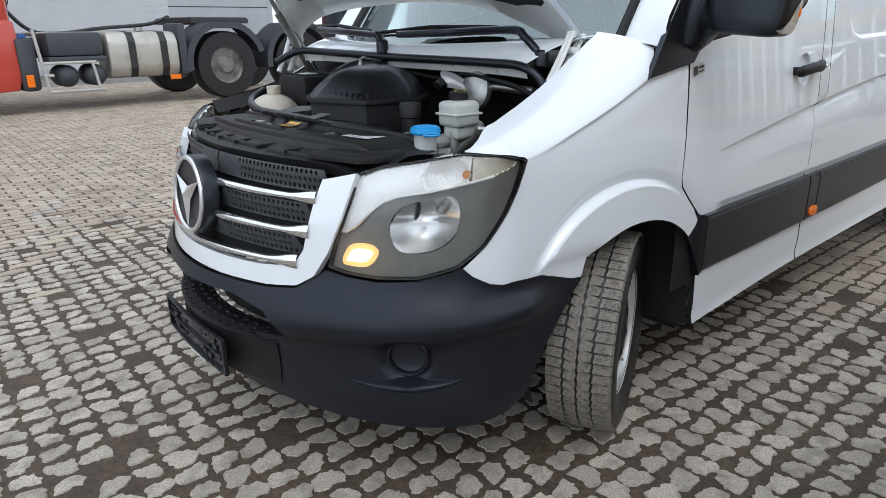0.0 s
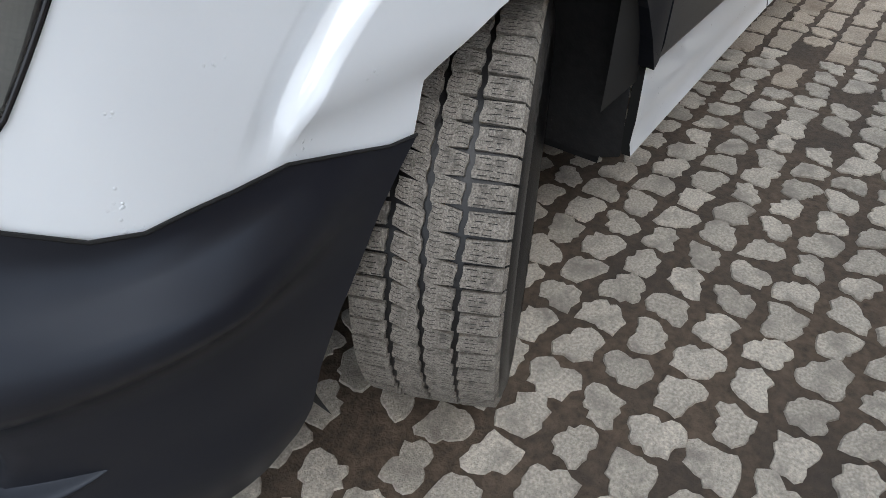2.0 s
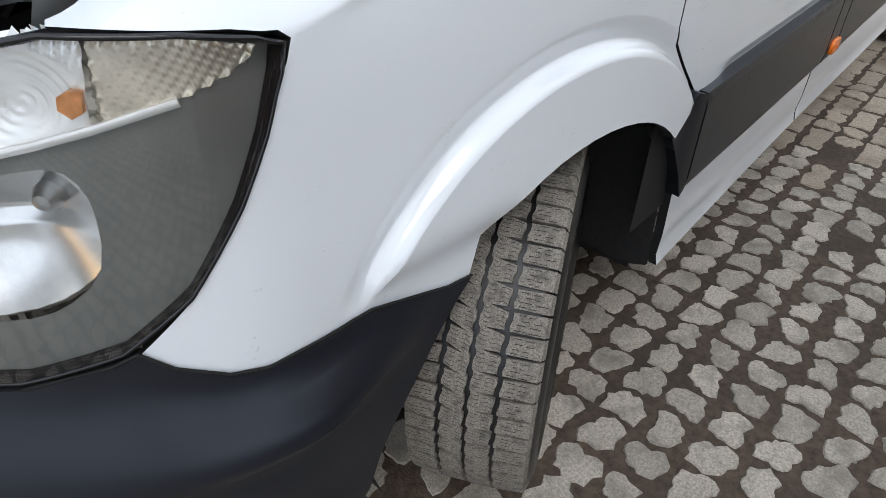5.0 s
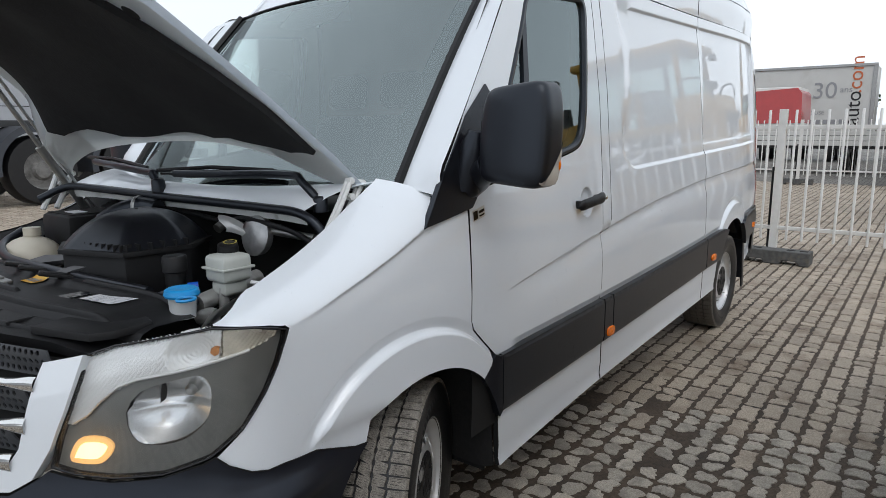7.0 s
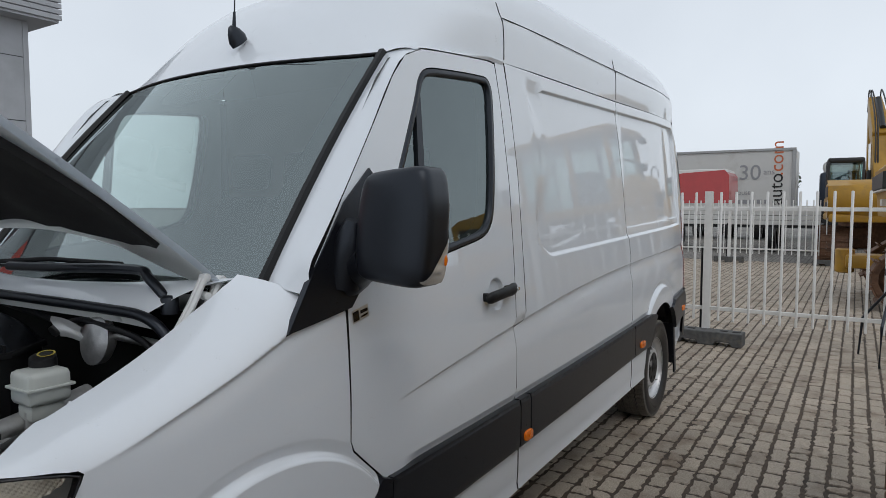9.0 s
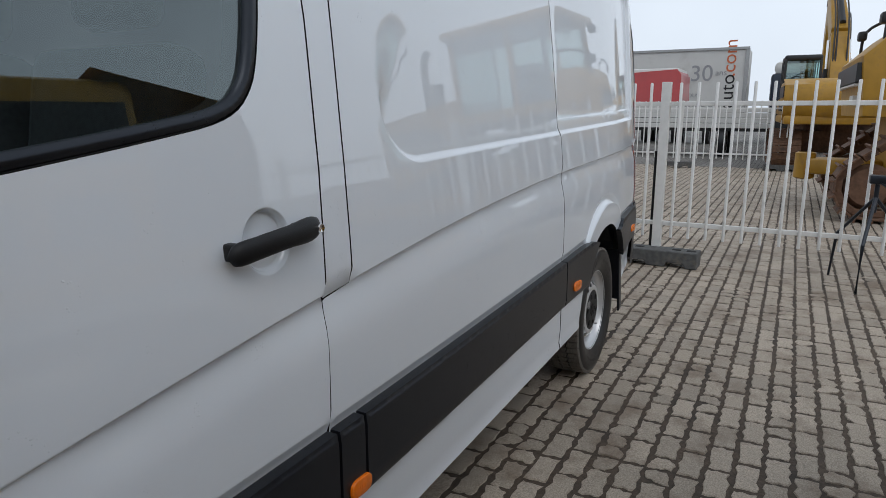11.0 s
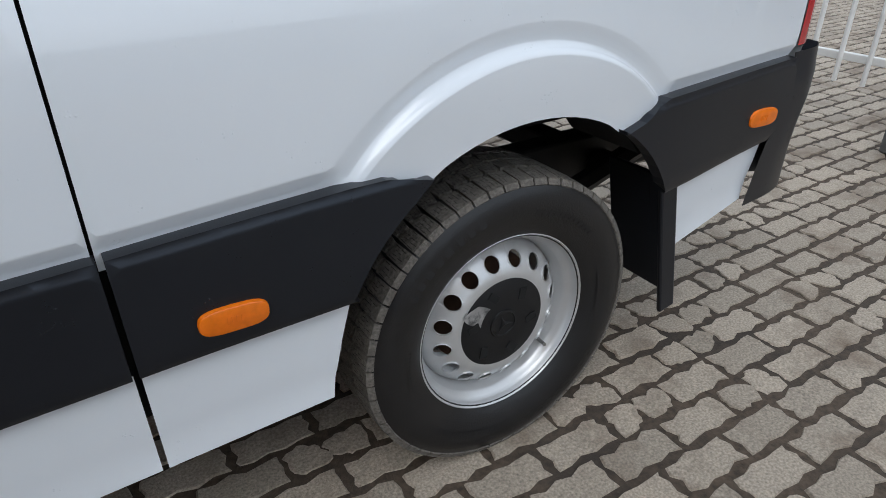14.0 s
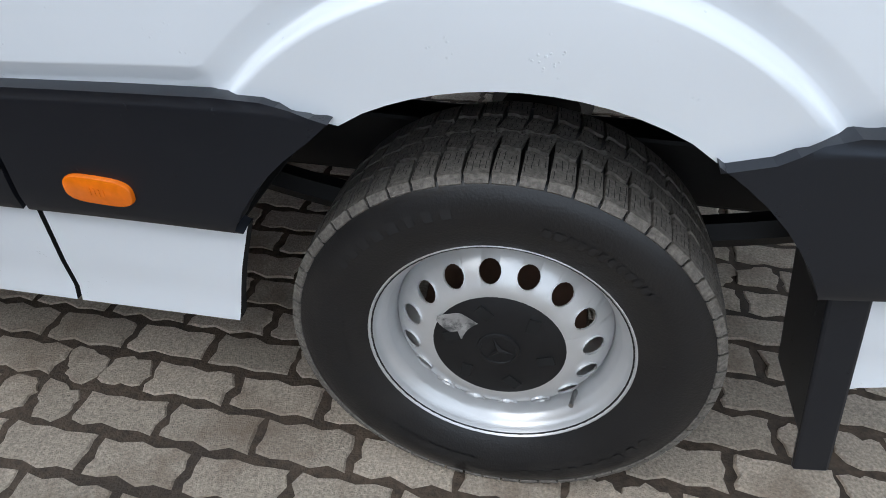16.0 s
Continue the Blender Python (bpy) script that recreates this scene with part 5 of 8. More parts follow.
# openings of the frame: black discs laid on, painting the shade of holes
for s in (1, -1):
    for q, rx, ry in ((0.72, 0.024, 0.019), (0.79, 0.015, 0.011)):
        c = under(0.90 * s, q) + Vector((0, 0, -0.026))
        d = (under(0.90 * s, q + 0.03) - under(0.90 * s, q - 0.03)).normalized()
        n = Vector((d.z, 0, -d.x)).normalized()
        b = n.cross(d)
        m = Matrix((( b.x, d.x, n.x), (b.y, d.y, n.y), (b.z, d.z, n.z))).to_4x4()
        part("frame_opening", lathe(bmesh.new(), [(1.0, 0.0), (0.0, 0.0002)], 14, Matrix.Translation(c) @ m @ Matrix.Diagonal((ry, rx, 1, 1))), VOID, bonnet)
for k, (a, q, rx, ry, turn) in enumerate(((-0.86, 0.80, 0.05, 0.016, 0.5), (-0.62, 0.90, 0.07, 0.018, 1.2), (-0.80, 0.92, 0.012, 0.012, 0), (-0.40, 0.91, 0.012, 0.012, 0), (-0.22, 0.90, 0.06, 0.018, 1.5), (0.22, 0.90, 0.06, 0.018, 1.5), (0.40, 0.91, 0.012, 0.012, 0), (0.62, 0.90, 0.07, 0.018, -1.2), (0.86, 0.80, 0.05, 0.016, -0.5))):
    c = under(a, q) + Vector((0, 0, -0.042))
    d = (under(a, q + 0.03) - under(a, q - 0.03)).normalized()
    n = Vector((d.z, 0, -d.x)).normalized()
    b = n.cross(d)
    m = Matrix(((b.x, d.x, n.x), (b.y, d.y, n.y), (b.z, d.z, n.z))).to_4x4()
    part("frame_opening", lathe(bmesh.new(), [(1.0, 0.0), (0.9, -0.002), (0.0, -0.002)], 18, Matrix.Translation(c) @ m @ Euler((0, 0, turn)).to_matrix().to_4x4() @ Matrix.Diagonal((ry, rx, 1, 1))), VOID, bonnet)
FELT = material("bonnet_insulation_felt", (0.012, 0.012, 0.013), 0.95, vary=0.3, scale=30, bump=0.5, bump_scale=120)
pad_edge = [(-0.66, 0.79), (-0.74, 0.76), (-0.88, 0.68), (-0.95, 0.57), (-0.972, 0.42), (-0.955, 0.22), (-0.80, 0.15), (-0.5, 0.15), (-0.35, 0.10), (0.35, 0.10), (0.5, 0.15), (0.66, 0.16), (0.76, 0.24), (0.78, 0.42), (0.76, 0.57), (0.72, 0.67), (0.68, 0.76), (0.60, 0.79), (0.36, 0.80), (0.2, 0.78), (-0.2, 0.78), (-0.36, 0.80)]
bm = panel(pad_edge, lambda a, t: under(a, t) + Vector((0, 0, -0.03 - 0.012 * math.sin(9 * a) * math.sin(7 * t))), 0.05, -0.02)
bmesh.ops.recalc_face_normals(bm, faces=bm.faces)
part("insulation_pad", smooth_faces(bm, 60), FELT, bonnet, "black felt insulation pad")
for s in (1, -1):
    bm = bmesh.new()
    for dx, dz in ((0.0, 0.0), (0.05, -0.012)):
        off_x = -0.28 if s < 0 else 0.0
        a, b = Vector((0.035 + dx + off_x, -0.685 * s, 1.335 + dz)), Vector((-0.045 + dx + off_x, -0.668 * s, 1.185))
        d = (b - a)
        for off in (-0.006, 0.006):
            tube(bm, [a + Vector((0, off, 0)), a + d * 0.5 + Vector((0.004, off, 0)), b + Vector((0, off, 0))], 0.0085, 6)
    for p in ((0.035, -0.685, 1.33), (0.085, -0.685, 1.32), (0.04, -0.68, 1.28)):
        lathe(bm, [(0.011, -0.012), (0.011, 0.012), (0.0, 0.013)], 10, Matrix.Translation((p[0] + off_x, p[1] * s, p[2])) @ Euler((radians(90 * s), 0, 0)).to_matrix().to_4x4())
    part("bonnet_hinge", smooth_faces(bm, 40), WHITE_IN, bonnet, "white scissor hinge")
bm = bmesh.new()
tube(bm, [(-0.14, 0.645, 1.12), (-0.50, 0.60, 1.72)], 0.010, 8)
tube(bm, [(-0.14, 0.645, 1.12), (-0.33, 0.622, 1.43)], 0.016, 10)
tube(bm, [(-0.10, 0.66, 1.12), (-0.46, 0.62, 1.72)], 0.006, 8)
part("gas_strut", smooth_faces(bm), STEEL, bonnet, "steel gas strut")


# ---- wheels ----
WORN = material("flaked_grey", (0.30, 0.29, 0.28), 0.6, vary=0.35, scale=40, second=(0.08, 0.08, 0.08), second_scale=30, second_amount=(0.5, 0.6))
# near-black for the shade in the cuts of the tread
SLICE = material("slice_shadow", (0.02, 0.019, 0.018), 0.9, vary=0.2)


def wheel_parts(m, parent, tread, count=64, wavy=0.0022, notch=0.66):
    """A steel wheel with a winter tyre; the local z axis points out of the van."""
    wheel = part("wheel", lathe(bmesh.new(), [(0.213, -0.095), (0.222, -0.098), (0.250, -0.110), (0.285, -0.121), (0.312, -0.120), (0.330, -0.113), (0.340, -0.104), (0.3425, -0.09), (0.343, 0.0), (0.3425, 0.09), (0.340, 0.104), (0.330, 0.113), (0.312, 0.120), (0.285, 0.122), (0.262, 0.117), (0.250, 0.112), (0.236, 0.108), (0.224, 0.100), (0.213, 0.094)], 96, m), RUBBER, parent, "black winter tyre with dusty tread on a silver steel wheel")
    for f in wheel.data.polygons:
        f.use_smooth = True
    # tread: two shoulders and two ribs between three wavy grooves, notched once a pitch and finely sliced
    bm, cuts = bmesh.new(), bmesh.new()
    pitch = 2 * math.pi / count

    def at(a, w, lift=0.0):
        r = 0.3515 - 0.9 * max(0.0, abs(w) - 0.088) ** 1.4 - 0.05 * w * w + lift
        return m @ Vector((r * math.cos(a), r * math.sin(a), w))

    def raised(ring):
        top = [bm.verts.new(at(a, w)) for a, w in ring]
        low = [bm.verts.new(at(a, w, -0.012)) for a, w in ring]
        bm.faces.new(top)
        for k in range(len(ring)):
            bm.faces.new((top[k], low[k], low[k - 1], top[k - 1]))

    def slit(points, wide):
        """A dark strip laid on the tread along points (angle, width), as the shade in a fine cut."""
        half = wide / 2 / 0.35
        left = [cuts.verts.new(at(a - half, w, 0.0003)) for a, w in points]
        right = [cuts.verts.new(at(a + half, w, 0.0003)) for a, w in points]
        for k in range(len(points) - 1):
            cuts.faces.new((left[k], right[k], right[k + 1], left[k + 1]))

    def edge(g, k, side):
        """One side of a wavy groove at k pitches."""
        return g + side * 0.0046 + wavy * math.sin(2 * math.pi * k)

    grooves = (-0.050, -0.002, 0.048)
    rnd = random.Random(11)
    for i in range(count):
        # the ribs, their notches opening to opposite grooves
        for g0, g1, lean, flip in ((grooves[0], grooves[1], 0.34, False), (grooves[1], grooves[2], 0.16, True)):
            a_side = [(i + k, edge(g0, i + k, 1)) for k in (0.12, 0.33, 0.62, 0.88)]
            b_side = [(i + k, edge(g1, i + k, -1)) for k in (0.12, 0.33, 0.62, 0.88)]
            wn = g0 + (g1 - g0) * ((1 - notch) if flip else notch)
            if flip:
                ring = [(k - lean, w) for k, w in a_side] + [(i + 0.99 - 0.5 * lean, wn)] + b_side[::-1] + [(i + 0.01 - 0.5 * lean, wn)]
                ring = [(i - lean, edge(g0, i - lean, 1))] + ring[:4] + [(i + 1 - lean, edge(g0, i + 1 - lean, 1))] + ring[4:]
            else:
                ring = a_side + [(i + 0.99 + 0.7 * lean, wn), (i + 1 + lean, edge(g1, i + 1 + lean, -1))] + [(k + lean, w) for k, w in b_side[::-1]] + [(i + lean, edge(g1, i + lean, -1)), (i + 0.01 + 0.7 * lean, wn)]
            raised([(k * pitch, w) for k, w in ring])
            for q in range(4):
                a0 = i + 0.17 + 0.2 * q
                pts = []
                for k in range(6):
                    t = 0.14 + 0.72 * k / 5
                    drift = -lean * (1 - t) if flip else lean * t
                    pts.append(((a0 + drift + (0.05 if k % 2 else 0.0)) * pitch, g0 + (g1 - g0) * t))
                slit(pts[:3], 0.0007)
                slit(pts[3:], 0.0007)
        # the shoulders, with straight slices
        for g, end in ((grooves[2], 0.108), (grooves[0], -0.108)):
            sg = 1 if end > 0 else -1
            inner = [(i + k, edge(g, i + k, sg)) for k in (0.09, 0.4, 0.7, 0.91)]
            raised([(k * pitch, w) for k, w in inner + [(i + 0.95, end), (i + 0.05, end)]])
            for q in range(4):
                a0 = i + 0.07 + 0.86 * (q + 0.5 + rnd.uniform(-0.1, 0.1)) / 4
                w0, w1 = sorted((rnd.uniform(0.05, 0.3), rnd.uniform(0.6, 0.97)))
                mid = (w0 + w1) / 2 + rnd.uniform(-0.1, 0.1)
                pts = [((a0 + rnd.uniform(-0.015, 0.015)) * pitch, g + sg * 0.006 + (end - g - sg * 0.006) * w) for w in (w0, mid - 0.03)]
                slit(pts, 0.0010)
                slit([(a + 0.03 * pitch, w + (end - g) * (mid + 0.03 - w0)) for a, w in pts if abs(w + (end - g) * (mid + 0.03 - w0)) < 0.107] or pts, 0.0010)
            # shoulder lugs running down the sidewall
            q = []
            for k in (0.06, 0.94):
                q.append([bm.verts.new(m @ Vector((r * math.cos((i + k) * pitch), r * math.sin((i + k) * pitch), sg * h))) for r, h in ((0.3460, 0.1075), (0.3405, 0.1105), (0.3345, 0.1135), (0.332, 0.1115))])
            for k in range(3):
                bm.faces.new((q[0][k], q[1][k], q[1][k + 1], q[0][k + 1]))
            for z in q:
                bm.faces.new(z)
    bmesh.ops.recalc_face_normals(bm, faces=bm.faces)
    tagged(part("tread_block", bm, tread, wheel, "sliced tread blocks"), kind="stuff")
    bmesh.ops.recalc_face_normals(cuts, faces=cuts.faces)
    tagged(part("tread_slice", cuts, SLICE, wheel, "fine dark slices in the tread"), kind="stuff")
    # raised marks on the sidewall
    bm = bmesh.new()
    for a0, a1, r0, r1, step in ((20, 60, 0.268, 0.281, 3.4), (85, 128, 0.286, 0.303, 5.5), (205, 245, 0.268, 0.281, 3.4), (262, 312, 0.286, 0.303, 6.0), (330, 352, 0.254, 0.259, 2.2), (150, 172, 0.254, 0.259, 2.2)):
        a = a0
        while a < a1:
            w = step * (0.45 + 0.25 * ((a * 7) % 3) / 3)
            q = [bm.verts.new(m @ Vector((r * math.cos(radians(b)), r * math.sin(radians(b)), 0.1235 - 0.25 * abs(r - 0.285) ** 1.15))) for b, r in ((a, r0), (a + w, r0), (a + w, r1), (a, r1))]
            bm.faces.new(q)
            a += step
    tagged(part("sidewall_mark", bm, material("worn_rubber_mark", (0.0125, 0.0125, 0.0135), 0.5, vary=0.3, scale=60), wheel, "raised bars on the sidewall"), kind="stuff")
    # rim
    bm = lathe(bmesh.new(), [(0.184, -0.09), (0.186, 0.02), (0.190, 0.046), (0.196, 0.058), (0.1975, 0.066), (0.207, 0.072), (0.2135, 0.084), (0.2145, 0.094), (0.2185, 0.0985), (0.2215, 0.0975), (0.2225, 0.093), (0.221, 0.089)], 64, m)
    rim = part("rim", smooth_faces(bm, 50), SILVER, wheel, "silver steel rim")
    holes = []
    for k in range(16):
        a = (k + 0.5) * 2 * math.pi / 16
        holes.append([(a + 0.0172 / 0.150 * math.cos(b * math.pi / 8), 0.1505 + 0.0165 * math.sin(b * math.pi / 8)) for b in range(16)])

    def disc(a, r):
        h = curve_at([(0.09, 0.080), (0.116, 0.086), (0.129, 0.084), (0.145, 0.075), (0.162, 0.063), (0.174, 0.052), (0.181, 0.040), (0.188, 0.020)], r)
        return m @ Vector((r * math.cos(a), r * math.sin(a), h))
    bm = panel([(0, 0.10), (2 * math.pi, 0.10), (2 * math.pi, 0.1865), (0, 0.1865)], disc, 0.018, 0.004, 0.0, holes=holes)
    back_m = m.inverted()

    def on_seam(v):
        p = back_m @ v.co
        return p.x > 0 and abs(p.y) < 0.0004
    bmesh.ops.delete(bm, geom=[f for f in bm.faces if all(on_seam(v) for v in f.verts)], context="FACES_ONLY")
    for e in bm.edges:
        if on_seam(e.verts[0]) and on_seam(e.verts[1]):
            e.smooth = True
    bmesh.ops.remove_doubles(bm, verts=bm.verts, dist=0.0003)
    bmesh.ops.recalc_face_normals(bm, faces=bm.faces)
    part("wheel_disc", bm, SILVER, rim, "silver disc with round holes")
    bm = lathe(bmesh.new(), [(0.113, 0.070), (0.1125, 0.084), (0.108, 0.0865), (0.06, 0.089), (0.036, 0.0895), (0.035, 0.0925), (0.030, 0.0935), (0.029, 0.091), (0.0, 0.0905)], 48, m)
    for k in range(3):
        a = radians(90 + 120 * k)
        q = [Vector((0.027 * math.cos(a), 0.027 * math.sin(a), 0.0925)), Vector((0.006 * math.cos(a + 1.05), 0.006 * math.sin(a + 1.05), 0.0925)), Vector((0, 0, 0.0955)), Vector((0.006 * math.cos(a - 1.05), 0.006 * math.sin(a - 1.05), 0.0925))]
        v = [bm.verts.new(m @ p) for p in q]
        bm.faces.new((v[0], v[1], v[2]))
        bm.faces.new((v[0], v[2], v[3]))
    bmesh.ops.remove_doubles(bm, verts=bm.verts, dist=0.0003)
    bmesh.ops.recalc_face_normals(bm, faces=bm.faces)
    part("hub_cap", smooth_faces(bm, 35), PLASTIC_MATT, rim, "scuffed black hub cap with slots")
    # slots are black plates on the cap, with the shade in their colour
    for k in range(6):
        a = radians(30 + 60 * k)
        bm = box(bmesh.new(), (-0.009, -0.014, -0.001), (0.009, 0.014, 0.0018), 0.0, m @ pose(0.080 * math.cos(a), 0.080 * math.sin(a), 0.0885, 0, 0, math.degrees(a) + 120))
        part("cap_slot", bm, VOID, rim)
    bm = slab(bmesh.new(), [(0.046 * math.cos(t) * (1 + 0.18 * math.sin(3 * t)), 0.030 * math.sin(t) * (1 + 0.2 * math.cos(2 * t))) for t in [k * math.pi / 12 for k in range(24)]], 0.0882, 0.0889, 0.0, m @ Euler((0, 0, radians(128))).to_matrix().to_4x4() @ Matrix.Translation((0.066, 0, 0)))
    part("worn_patch", bm, WORN, rim, "bare grey patch where the black has flaked")
    bm = bmesh.new()
    a = radians(-62)
    tube(bm, [m @ Vector((0.188 * math.cos(a), 0.188 * math.sin(a), 0.045)), m @ Vector((0.178 * math.cos(a), 0.178 * math.sin(a), 0.085))], 0.0045, 8)
    part("tyre_valve", bm, STEEL, rim)
    bm = lathe(bmesh.new(), [(0.0, 0.010), (0.14, 0.010), (0.142, 0.0), (0.142, -0.02), (0.0, -0.02)], 40, m)
    part("brake_disc", smooth_faces(bm), material("rusty_brake", (0.10, 0.055, 0.035), 0.7, metal=0.3, vary=0.4, scale=20), rim)
    return wheel


OUT_L = Euler((radians(90), 0, 0)).to_matrix().to_4x4()
OUT_R = Euler((radians(-90), 0, 0)).to_matrix().to_4x4()
AXLE = 0.346
wheel_parts(Matrix.Translation((3.665, -0.845, AXLE)) @ OUT_L @ Euler((0, 0, radians(20))).to_matrix().to_4x4(), van, TREAD_DARK, 58, 0.0045, 0.97)
wheel_parts(Matrix.Translation((3.665, 0.845, AXLE)) @ OUT_R, van, TREAD_DARK, 58, 0.0045, 0.97)
STEER = Euler((0, 0, radians(25.5))).to_matrix().to_4x4()
wheel_parts(Matrix.Translation((0.066, -0.846, AXLE)) @ STEER @ OUT_L @ Matrix.Diagonal((1, 1, 0.92, 1)), van, TREAD)
wheel_parts(Matrix.Translation((0.04, 0.845, AXLE)) @ STEER @ OUT_R, van, TREAD)

# wheel housings, floor and running gear
for cx, r, x0, x1 in ((0.05, 0.43, 200, -20), (3.675, 0.455, 142, 38)):
    for s in (1, -1):
        bm = bmesh.new()
        grid(bm, lambda a, b: (cx + r * math.cos(radians(x0 + (x1 - x0) * a)), -((0.915 if cx < 1 else 0.93) - (0.42 if cx < 1 else 0.22) * b) * s, 0.385 + r * math.sin(radians(x0 + (x1 - x0) * a))), 24, 6)
        if cx < 1:
            grid(bm, lambda a, b: (cx - 0.44 + 0.88 * a, -0.535 * s, 0.30 + 0.52 * b), 6, 6)
        part("wheel_housing", smooth_faces(bm, 60), LINER, van)
# flap behind the front wheel and mud flap behind the rear one
for s in (1, -1):
    bm = bmesh.new()
    for dx in (0.0, 0.006):
        grid(bm, lambda a, b: (0.402 + dx + 0.03 * (1 - a) ** 2 - 0.07 * max(0.0, a - 0.6) ** 1.4 + 0.025 * b ** 3, -(0.968 - 0.27 * b) * s, 0.265 + 0.02 * (abs(2 * b - 1) ** 4) * (1 - a) + 0.39 * a), 12, 8)
    part("front_flap", smooth_faces(bm, 60), LINER, van, "dull black flap behind the wheel")
    bm = bmesh.new()
    tilt = Matrix.Translation((4.085, 0, 0.61)) @ Euler((0, radians(-11), 0)).to_matrix().to_4x4()
    box(bm, (-0.006, min(-0.965 * s, -0.80 * s), -0.33), (0.006, max(-0.965 * s, -0.80 * s), 0.0), 0.003, tilt)
    box(bm, (-0.008, min(-0.972 * s, -0.958 * s), -0.41), (0.045, max(-0.972 * s, -0.958 * s), 0.005), 0.005, tilt)
    part("mud_flap", bm, PLASTIC, van, "black rubber mud flap")
# floor in the same near-black, with the shade under the van in its colour
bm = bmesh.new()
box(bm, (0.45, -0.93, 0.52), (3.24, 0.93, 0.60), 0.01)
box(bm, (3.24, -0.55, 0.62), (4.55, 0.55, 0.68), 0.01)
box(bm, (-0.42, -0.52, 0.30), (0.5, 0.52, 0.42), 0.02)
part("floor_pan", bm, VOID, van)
bm = bmesh.new()
for y in (-0.52, 0.52):
    box(bm, (0.4, y - 0.04, 0.42), (4.6, y + 0.04, 0.56), 0.01)
    tube(bm, spline([(2.95, y * 1.25, 0.50), (3.3, y * 1.25, 0.42), (3.665, y * 1.25, 0.385), (4.05, y * 1.25, 0.44), (4.4, y * 1.25, 0.54)], 6), 0.03, 6)
box(bm, (4.25, -0.6, 0.42), (4.33, 0.6, 0.50), 0.01)
part("chassis_rail", bm, PLASTIC_MATT, van)
bm = bmesh.new()
tube(bm, [(3.665, -0.74, AXLE), (3.665, 0.74, AXLE)], 0.05, 12)
lathe(bm, [(0.0, -0.12), (0.11, -0.09), (0.14, 0.0), (0.11, 0.09), (0.0, 0.12)], 16, Matrix.Translation((3.665, 0.0, AXLE)) @ OUT_L)
part("rear_axle", smooth_faces(bm), PLASTIC_MATT, van)
bm = bmesh.new()
tube(bm, [(0.04, -0.74, AXLE), (0.04, 0.74, AXLE)], 0.04, 12)
part("front_axle", smooth_faces(bm), PLASTIC_MATT, van)


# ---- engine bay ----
# floor and walls of the bay in near-black, its shade put into the colour
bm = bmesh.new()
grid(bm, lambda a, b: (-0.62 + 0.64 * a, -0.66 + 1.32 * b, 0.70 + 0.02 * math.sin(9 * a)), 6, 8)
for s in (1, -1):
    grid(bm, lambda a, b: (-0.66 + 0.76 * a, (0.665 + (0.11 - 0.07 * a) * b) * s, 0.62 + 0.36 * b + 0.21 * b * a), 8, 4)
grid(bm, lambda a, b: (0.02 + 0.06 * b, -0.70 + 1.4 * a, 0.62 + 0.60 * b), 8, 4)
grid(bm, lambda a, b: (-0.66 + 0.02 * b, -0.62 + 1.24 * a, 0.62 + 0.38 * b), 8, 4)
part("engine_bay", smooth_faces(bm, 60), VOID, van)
for s in (1, -1):
    bm = bmesh.new()
    grid(bm, lambda a, b: (-0.58 + 0.66 * a, (curve_at(INNER, -0.58 + 0.66 * a) - 0.004 - 0.05 * b) * s, curve_at(RIDGE, -0.58 + 0.66 * a) - 0.006 - 0.05 * b), 14, 3, s < 0)
    part("inner_wing", smooth_faces(bm, 60), WHITE_IN if s < 0 else PLASTIC_MATT, van)

# plastic cover over the cross member
COVER_F = [(-0.66, -0.705), (-0.56, -0.772), (-0.45, -0.81), (-0.2, -0.875), (0.0, -0.893), (0.2, -0.875), (0.45, -0.81), (0.56, -0.772), (0.66, -0.705)]
COVER_R = [(-0.66, -0.50), (-0.45, -0.475), (-0.2, -0.505), (0.0, -0.525), (0.25, -0.545), (0.45, -0.545), (0.66, -0.49)]


def cover(a, b):
    y = -0.645 + 1.29 * a
    xf, xr = curve_at(COVER_F, y), curve_at(COVER_R, y)
    x = xf + (xr - xf) * b
    z = 0.992 + 0.028 * smooth(0.10, 0.55, b) + 0.012 * smooth(0.30, 0.34, b) - 0.014 * smooth(0.55, 0.60, b) * smooth(0.9, 0.8, b) * smooth(0.5, 0.3, abs(y)) + 0.012 * (1 - abs(2 * a - 1) ** 2)
    z -= 0.02 * smooth(0.5, 0.62, abs(y))
    return (x, y, z)


bm = grid(bmesh.new(), cover, 90, 40, True)
grid(bm, lambda a, b: (cover(a, 0)[0] + 0.01 * b, cover(a, 0)[1], cover(a, 0)[2] - 0.03 * b), 60, 2)
bmesh.ops.recalc_face_normals(bm, faces=bm.faces)
slam = part("front_cover", smooth_faces(bm, 28), PLASTIC_MATT, van, "dusty black plastic cover over the front cross member")


def on_cover(y, b):
    return Vector(cover((y + 0.645) / 1.29, b))


def cover_label(y0, y1, b0, b1, up=0.004):
    bm = bmesh.new()
    grid(bm, lambda i, j: on_cover(y0 + (y1 - y0) * i, b0 + (b1 - b0) * j) + Vector((0, 0, up)), 4, 4, True)
    return bm


GREY_PART = material("grey_bay_plastic", (0.10, 0.10, 0.105), 0.5, vary=0.15, scale=20)
PAPER = material("white_label", (0.74, 0.75, 0.77), 0.45, vary=0.04, scale=30)
INK = material("grey_print", (0.25, 0.27, 0.32), 0.5)
lab = part("info_label", cover_label(-0.45, -0.28, 0.56, 0.80), PAPER, slam, "white printed label")
bm = bmesh.new()
